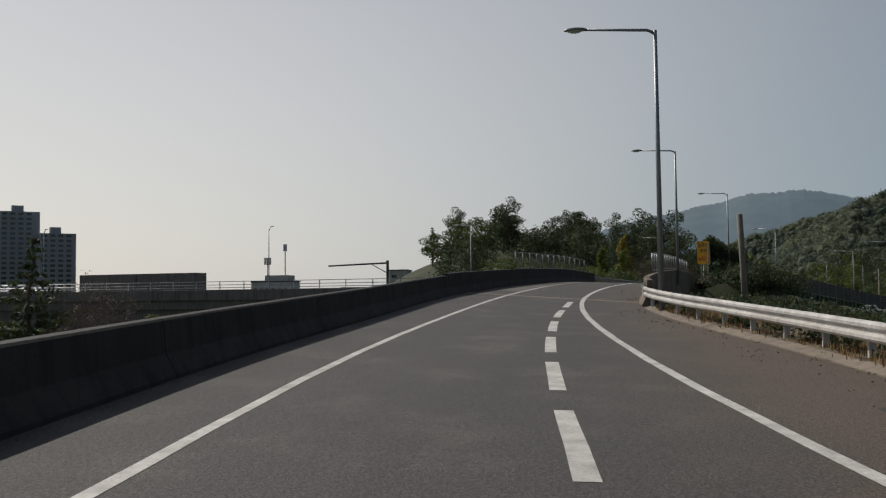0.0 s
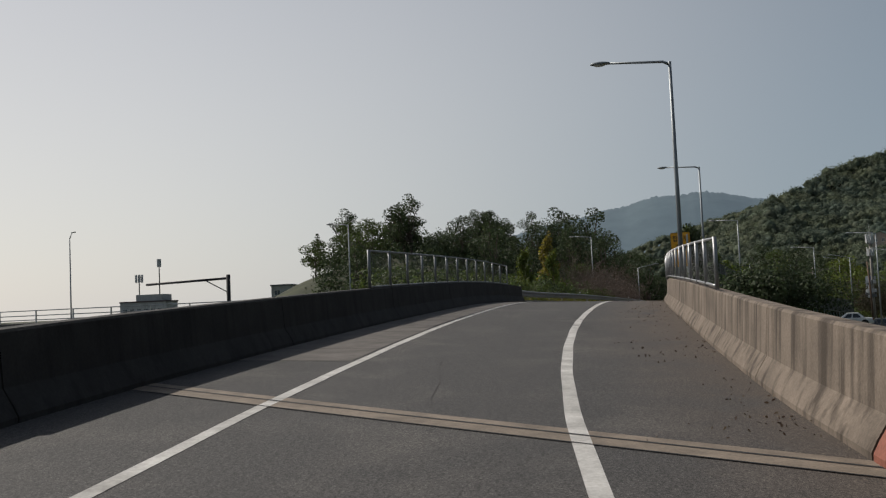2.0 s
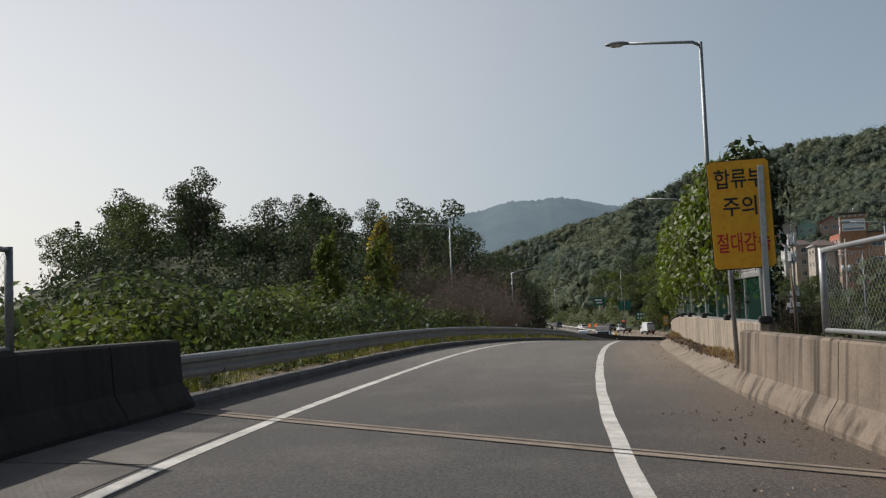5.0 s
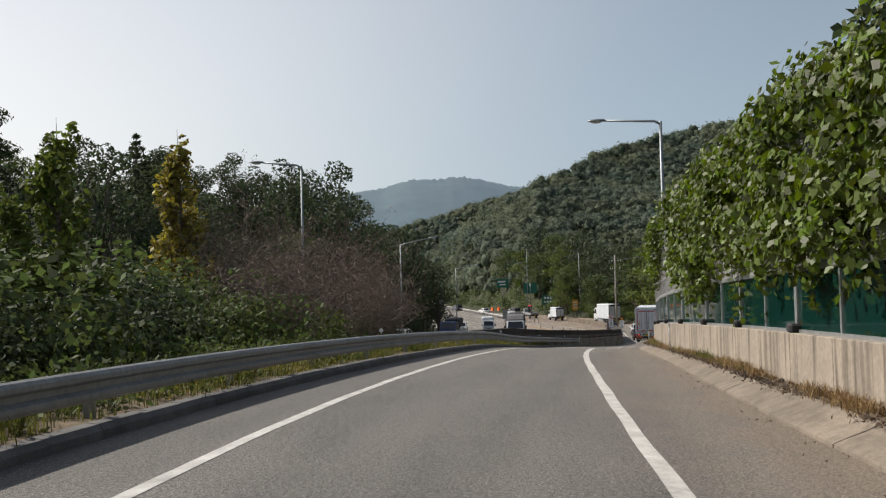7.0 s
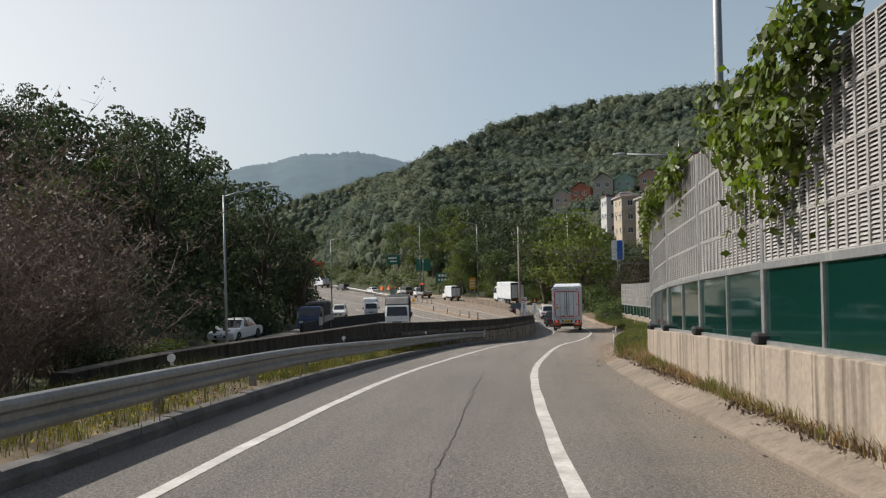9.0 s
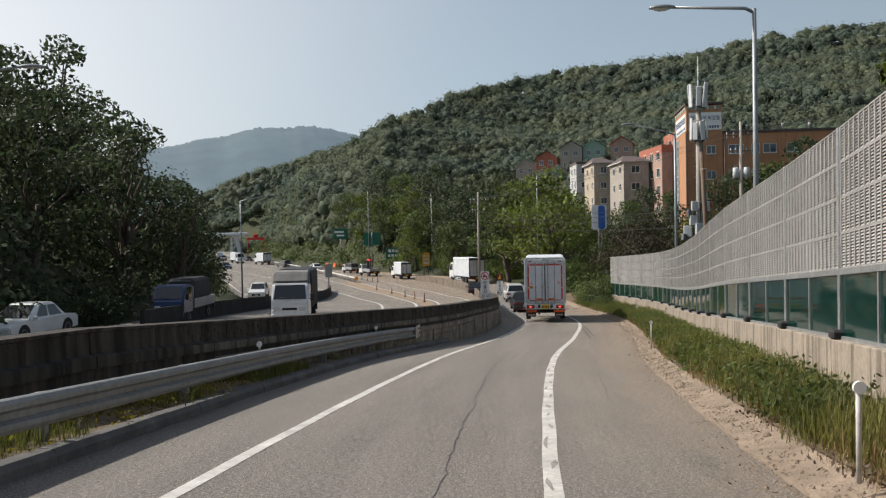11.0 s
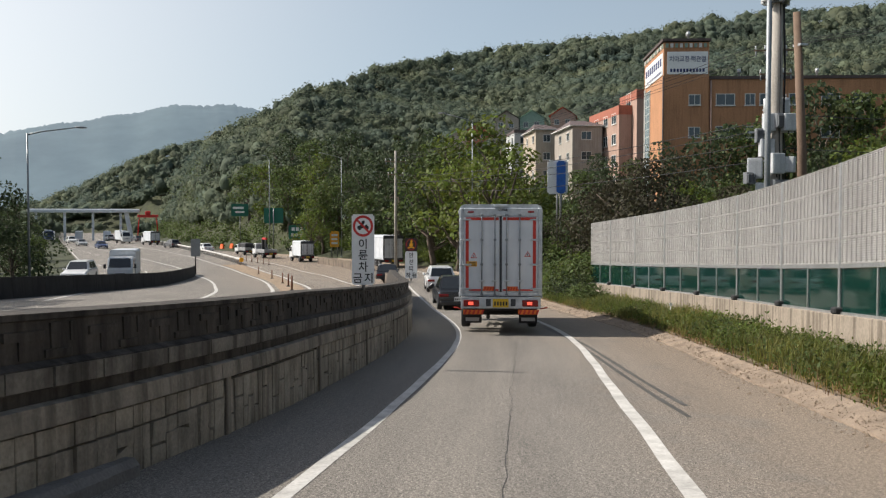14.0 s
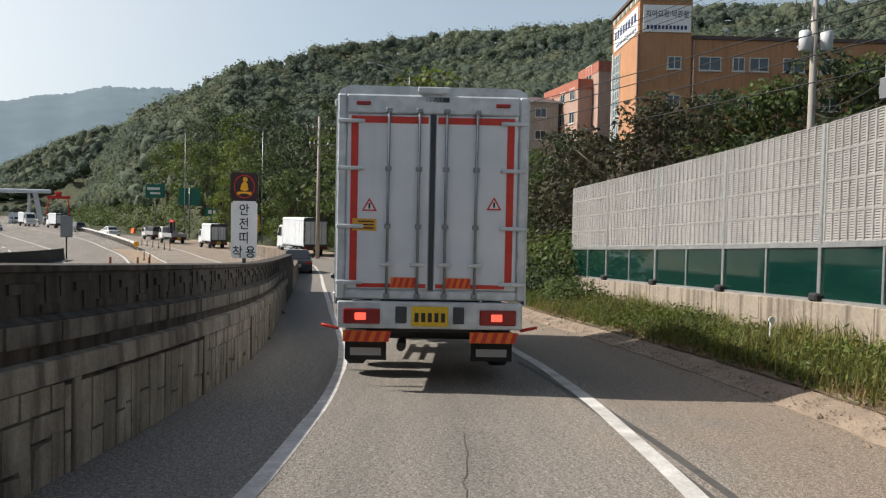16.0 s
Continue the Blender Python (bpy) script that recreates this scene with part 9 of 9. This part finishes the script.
# ---- distant mountain ----
def mountain():
    """A far ridge with its haze put in as a glow, a plain backdrop that closes the valley."""
    azs = np.linspace(-40, 18, 580)
    crest = np.interp(azs, (-40, -20, -12, -6, -3, -1.5, 0, 2, 4.5, 6.3, 7.4, 9, 11, 13, 15, 18), (60, 80, 92, 103, 113, 117, 114, 110, 101, 93, 90, 86, 74, 46, 16, -4))
    verts = []
    for a, c in zip(azs, crest):
        top = c + 3 * noise.noise(Vector((a * 0.5, 0, 0)))
        for r, k in ((760, -0.04), (820, 0.22), (880, 0.52), (940, 0.82), (990, 0.975), (1000, 1.0), (1150, 0.5)):
            spur = 4 * noise.noise(Vector((a * 0.2, r / 60, 2))) * math.sin(math.pi * min(1, max(0, k))) if k < 1 else 0
            trees = 1.8 * noise.noise(Vector((a * 4, 3, 0))) + 1.2 * noise.noise(Vector((a * 11, 5, 0))) + 1.2 * noise.noise(Vector((a * 31, 8, 0))) if k == 1.0 else 0.0
            verts.append((9 - math.sin(radians(a)) * r, math.cos(radians(a)) * r, top * k + spur + trees))
    n = 7
    faces = [(i * n + j, (i + 1) * n + j, (i + 1) * n + j + 1, i * n + j + 1) for i in range(len(azs) - 1) for j in range(n - 1)]
    m = mat("mountain_haze_glow", (0.045, 0.062, 0.06), 0.95, var=0.4, scale=0.012, fine=0.06, bump=0)
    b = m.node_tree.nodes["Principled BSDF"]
    # bluish emission paints the haze of distance onto the slope
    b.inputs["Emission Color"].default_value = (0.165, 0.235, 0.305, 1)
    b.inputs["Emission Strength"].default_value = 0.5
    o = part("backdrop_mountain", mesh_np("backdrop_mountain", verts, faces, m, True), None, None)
    tagged(o, "mountain far beyond the valley, its blue haze painted as glow", "mountain", kind="structure")


mountain()


# ---- creeper on the noise barrier ----
def vine(name, s0, s1, top_h, low_h, seed, label, count, bulge=0.5, size=(0.075, 0.165), material=None, lobe=(0.26, 0.58), side=-1):
    """A hanging sheet of creeper over the road side of the barrier, in lobes, with trailing ends."""
    nr = np.random.default_rng(seed)
    rng = random.Random(seed)
    top = thing(name, label, "creeper", "creepers")
    pts, outs = [], []
    # overlapping lobes of leaves
    n = int((s1 - s0) * 13)
    for k in range(n):
        s = rng.uniform(s0, s1)
        edge = min(1.0, (s - s0) / 2.0 + 0.35, (s1 - s) / 2.0 + 0.35)
        hi = top_h(s)
        lo = hi - (hi - low_h(s)) * edge * rng.uniform(0.75, 1.12)
        h = rng.uniform(lo, hi)
        rr = rng.uniform(*lobe)
        out = bulge * math.sin(math.pi * min(1, max(0.05, (h - lo) / max(0.3, hi - lo) * 0.75 + 0.2))) * rng.uniform(0.5, 1.1)
        c = at(s, BARRIER(s) + side * (0.08 + out * 0.6), h)
        m = int(count * rr * rr)
        d = nr.normal(size=(m, 3))
        d /= np.linalg.norm(d, axis=1)[:, None]
        p = np.array(c) + d * nr.uniform(0.65, 1.0, m)[:, None] * np.array((rr, rr, rr * 0.85))
        o = at(s, BARRIER(s) + side, h) - at(s, BARRIER(s), h)
        lie = (p - np.array(at(s, BARRIER(s) + side * 0.04, h))) @ np.array(o)
        keep = (lie > 0) | (p[:, 2] > at(s, BARRIER(s)).z + 4.12)
        pts.append(p[keep])
        outs.append(d[keep] * 0.6 + np.array(o) * 0.9)
    pts, outs = np.concatenate(pts), np.concatenate(outs)
    v, f = leaves(pts, size, nr, 0.35, 1.15, outs)
    part("foliage", mesh_np("foliage", v, f, material or LEAF_VINE), None, top)
    # trailing stems
    verts, faces = [], []
    lv = []
    for k in range(int((s1 - s0) * 2.2)):
        s = rng.uniform(s0 + 0.2, s1 - 0.2)
        h = top_h(s)
        end = low_h(s) - rng.uniform(-0.3, 0.55)
        q = s
        prev = at(q, BARRIER(q) + side * 0.10, h)
        while h > end:
            h -= 0.22
            q += rng.uniform(-0.09, 0.09)
            cur = at(q, BARRIER(q) + side * (0.09 + 0.05 * rng.random()), h)
            i = len(verts)
            w = Vector((0.008, 0.008, 0))
            verts += [prev - w, prev + w, cur + w, cur - w]
            faces.append((i, i + 1, i + 2, i + 3))
            for _ in range(2):
                lv.append(tuple(cur + Vector((rng.uniform(-0.12, 0.12), rng.uniform(-0.12, 0.12), rng.uniform(-0.1, 0.1)))))
            prev = cur
    part("branchwork", mesh_np("branchwork", verts, faces, TWIG), None, top)
    v, f = leaves(np.array(lv), size, nr, 0.3, 1.15)
    part("trailing_foliage", mesh_np("trailing_foliage", v, f, material or LEAF_VINE), None, top)
    return top


def wavy(base, amp, step, seed):
    return lambda s: base + amp * noise.noise(Vector((s / step, seed, 0))) + amp * 0.5 * noise.noise(Vector((s / step * 3, seed, 7)))


vine("creeper", 106.6, 136.4, wavy(4.5, 0.4, 3.0, 1), wavy(2.0, 0.5, 2.0, 2), 21, "thick sunlit green creeper hanging over the noise barrier", 480)
vine("creeper", 106.2, 128.0, wavy(4.4, 0.4, 3.0, 11), wavy(0.4, 0.5, 2.0, 12), 25, "dark creeper covering the back of the noise barrier", 330, 0.6, (0.09, 0.2), LEAF_DARK, side=1)
vine("creeper", 142.6, 146.7, wavy(4.45, 0.25, 2.0, 3), wavy(2.6, 0.7, 1.5, 4), 22, "hanging clump of green creeper on the noise barrier", 380, 0.22, lobe=(0.2, 0.45))
vine("creeper", 150.0, 158.0, wavy(4.25, 0.2, 2.0, 5), wavy(3.75, 0.4, 1.5, 6), 23, "thin creeper along the top of the noise barrier", 420, 0.15, lobe=(0.12, 0.26))
vine("creeper", 159.5, 166.0, wavy(4.2, 0.15, 2.0, 7), wavy(3.85, 0.3, 1.5, 8), 24, "thin creeper along the top of the noise barrier", 380, 0.12, lobe=(0.1, 0.24))


# dark overgrown hump behind the yellow sign
for s, d, sc in ((100.5, 7.4, 1.1), (100.5, 9.2, 1.05), (101, 11.2, 0.8), (103, 8.2, 1.1)):
    q = at(s, d)
    o = put(M_DARK, q.x, q.y, sc)
    o.location.z = q.z - 0.6


# ---- verge plants ----
def blades(spots, heights, seed, material, name, label, width=0.014, lean=0.45, per=9):
    """Tufts of grass: thin bent blades that taper to a point."""
    nr = np.random.default_rng(seed)
    base = np.repeat(np.asarray(spots, float), per, 0)
    h = np.repeat(np.asarray(heights, float), per) * nr.uniform(0.45, 1.1, len(base))
    n = len(base)
    base[:, :2] += nr.normal(size=(n, 2)) * 0.09
    a = nr.uniform(0, 2 * math.pi, n)
    d = np.stack([np.cos(a), np.sin(a), np.zeros(n)], 1)
    s = np.stack([-np.sin(a), np.cos(a), np.zeros(n)], 1) * (width * (0.6 + h))[:, None]
    ln = (lean * nr.uniform(0.1, 1.0, n) * h)[:, None]
    up = np.array((0, 0, 1.0))
    mid = base + d * ln * 0.35 + up * (h * 0.6)[:, None]
    tip = base + d * ln + up * h[:, None]
    v = np.stack([base - s, base + s, mid + s * 0.7, mid - s * 0.7, tip + s * 0.08, tip - s * 0.08], 1).reshape(-1, 3)
    i = np.arange(n)[:, None] * 6
    f = np.concatenate([i + np.array((0, 1, 2, 3)), i + np.array((3, 2, 4, 5))])
    o = part(name, mesh_np(name, v, f, material), None, None)
    return tagged(o, label, "grass", kind="stuff")


def spots_on(s0, s1, d0, d1, n, seed, h0, h1, lift=0.0, patch=3.0, cut=-0.2, near=None):
    rng = random.Random(seed)
    out, hs = [], []
    while len(out) < n:
        s = rng.uniform(s0, s1)
        d = rng.uniform(d0(s), d1(s))
        q = at(s, d)
        k = noise.noise(Vector((q.x / patch, q.y / patch, seed)))
        if k < cut + rng.uniform(-0.2, 0.2):
            continue
        z = q.z + verge_rise(s, d)
        out.append((q.x, q.y, z + lift - 0.03))
        hs.append(rng.uniform(h0, h1) * (1 + 0.6 * k))
    return out, hs


K = 0.68
# tall green growth between kerb and barrier, past the creeper
sp, hs = spots_on(164, 236, lambda s: RIGHT_EDGE(s) + K, lambda s: BARRIER(s) - 0.25, 8000, 1, 0.14, 0.48)
blades(sp, hs, 31, GRASS, "verge_grass", "tall green roadside grass before the noise barrier", 0.008, 0.6, 8)
sp, hs = spots_on(160, 236, lambda s: RIGHT_EDGE(s) + K - 0.1, lambda s: BARRIER(s) - 0.3, 1100, 2, 0.10, 0.32)
blades(sp, hs, 32, STRAW, "dry_grass", "dry straw among the green roadside grass", 0.008, 0.6, 8)


def weeds(spots, heights, seed, material, label, size=(0.035, 0.105), per=16, name="weeds"):
    nr = np.random.default_rng(seed)
    base = np.repeat(np.asarray(spots, float), per, 0)
    h = np.repeat(np.asarray(heights, float), per)
    p = base + np.stack([nr.normal(size=len(base)) * 0.14, nr.normal(size=len(base)) * 0.14, np.abs(nr.uniform(0, 1, len(base))) * h], 1)
    v, f = leaves(p, size, nr, 0.5, 1.8)
    tagged(part(name, mesh_np(name, v, f, material), None, None), label, name.replace("_", " "), kind="stuff")


sp, hs = spots_on(166, 236, lambda s: RIGHT_EDGE(s) + K, lambda s: BARRIER(s) - 0.3, 2500, 3, 0.08, 0.46)
weeds(sp, hs, 33, LEAF_MID, "leafy green weeds before the noise barrier", (0.025, 0.07), 16)
sp, hs = spots_on(172, 232, lambda s: RIGHT_EDGE(s) + K, lambda s: BARRIER(s) - 0.3, 3400, 4, 0.08, 0.44)
weeds(sp, hs, 34, LEAF_LIGHT, "yellow-green leafy weeds before the noise barrier", (0.02, 0.06), 16)
sp, hs = spots_on(160, 232, lambda s: RIGHT_EDGE(s) + K - 0.12, lambda s: RIGHT_EDGE(s) + K + 0.45, 2400, 13, 0.06, 0.2)
blades(sp, hs, 46, STRAW, "dry_grass", "dry yellowed grass along the broken kerb", 0.007, 0.9, 8)
# leaf litter and dry growth behind the kerb under the creeper
sp, hs = spots_on(103, 168, lambda s: RIGHT_EDGE(s) + 0.58, lambda s: BARRIER(s) - 0.10, 4200, 5, 0.05, 0.2, near=0.2)
blades(sp, hs, 35, STRAW, "dry_grass", "dry brown grass and leaf litter behind the kerb", 0.009, 1.2, 8)
sp, hs = spots_on(103, 168, lambda s: RIGHT_EDGE(s) + 0.5, lambda s: BARRIER(s) - 0.10, 2400, 6, 0.02, 0.06, near=0.2)
weeds(sp, hs, 36, LEAF_RUST, "fallen brown leaves behind the kerb", (0.02, 0.05), 8)
sp, hs = spots_on(128, 166, lambda s: RIGHT_EDGE(s) + 0.58, lambda s: BARRIER(s) - 0.12, 1500, 7, 0.08, 0.26, near=0.2)
blades(sp, hs, 37, GRASS, "verge_grass", "thin green grass behind the kerb", 0.008, 0.7, 7)
# growth along the left guardrail
sp, hs = spots_on(100, 178, lambda s: max(LEFT_EDGE(s) - 3.2, WALL_D(s) + 0.1 if s > 150 else -99), lambda s: LEFT_EDGE(s) - 0.25, 6000, 8, 0.10, 0.34)
blades(sp, hs, 38, GRASS, "verge_grass", "yellowish green grass under the guardrail", 0.008, 0.6, 8)
sp, hs = spots_on(100, 172, lambda s: max(LEFT_EDGE(s) - 2.6, WALL_D(s) + 0.1 if s > 160 else -99), lambda s: LEFT_EDGE(s) - 0.25, 800, 9, 0.06, 0.26)
weeds(sp, hs, 39, LEAF_GOLD, "yellowing leafy weeds under the guardrail", (0.02, 0.05))
sp, hs = spots_on(100, 140, lambda s: LEFT_EDGE(s) - 3.4, lambda s: LEFT_EDGE(s) - 0.5, 1100, 10, 0.2, 0.55)
weeds(sp, hs, 40, LEAF_MID, "green leafy weeds behind the guardrail", (0.04, 0.1))
# first stretch, behind the right guardrail
sp, hs = spots_on(6, 56, lambda s: RIGHT_EDGE(s) + 0.3, lambda s: RIGHT_EDGE(s) + 3.2, 2200, 11, 0.05, 0.28)
blades(sp, hs, 41, STRAW, "dry_grass", "dry brown grass behind the first guardrail")
sp, hs = spots_on(6, 56, lambda s: RIGHT_EDGE(s) + 0.6, lambda s: RIGHT_EDGE(s) + 6.5, 1500, 12, 0.1, 0.4)
weeds(sp, hs, 42, LEAF_DARK, "dark green weeds behind the first guardrail", (0.04, 0.11))

# grit and fallen leaves along the road's right edge
def grit(s0, s1, n, reach, seed):
    rng = random.Random(seed)
    out = []
    for _ in range(n):
        s = rng.uniform(s0, s1)
        q = at(s, RIGHT_EDGE(s) - 0.02 - reach * rng.random() ** 2, 0.006)
        out.append((q.x, q.y, q.z))
    return out


weeds(grit(57, 100, 220, 1.6, 51), [0.010] * 220, 43, LEAF_RUST, "dark grit and dry leaves on the bridge deck", (0.015, 0.04), 3, "road_grit")
weeds(grit(104, 166, 140, 0.4, 52), [0.010] * 140, 44, LEAF_RUST, "fallen leaves and grit along the kerb", (0.012, 0.032), 3, "road_grit")
weeds(grit(10, 54, 260, 1.2, 53), [0.012] * 260, 45, LEAF_RUST, "dark grit along the first kerb", (0.015, 0.04), 3, "road_grit")


def pebbles(s0, s1, n, seed):
    """Loose lumps of broken concrete and gravel on and before the crumbling kerb."""
    nr, rng = np.random.default_rng(seed), random.Random(seed)
    base = []
    for _ in range(n):
        q = rng.uniform(s0, s1)
        off = rng.gauss(0.26, 0.24)
        p = at(q, RIGHT_EDGE(q) + off, 0.006 + (max(0.0, min(off, 0.62)) * 0.2 + 0.02 if off > 0.02 else 0.0))
        base.append(tuple(p))
    size = nr.uniform(0.005, 0.019, (n, 1, 1)) * (1 + 1.6 * (nr.random((n, 1, 1)) < 0.03))
    octa = np.array(((1, 0, 0), (0, 1, 0), (-1, 0, 0), (0, -1, 0), (0, 0, 0.8), (0, 0, -0.5)))
    v = np.array(base)[:, None] + octa[None] * size * nr.uniform(0.6, 1.4, (n, 6, 1))
    f = np.array(((0, 1, 4), (1, 2, 4), (2, 3, 4), (3, 0, 4), (1, 0, 5), (2, 1, 5), (3, 2, 5), (0, 3, 5)))
    faces = (np.arange(n)[:, None, None] * 6 + f[None]).reshape(-1, 3)
    tagged(part("kerb_rubble", mesh_np("kerb_rubble", v.reshape(-1, 3), faces, KERB_SAND), None, None), "pale gravel and rubble along the broken kerb", "rubble", kind="stuff")


pebbles(162, 228, 7500, 61)
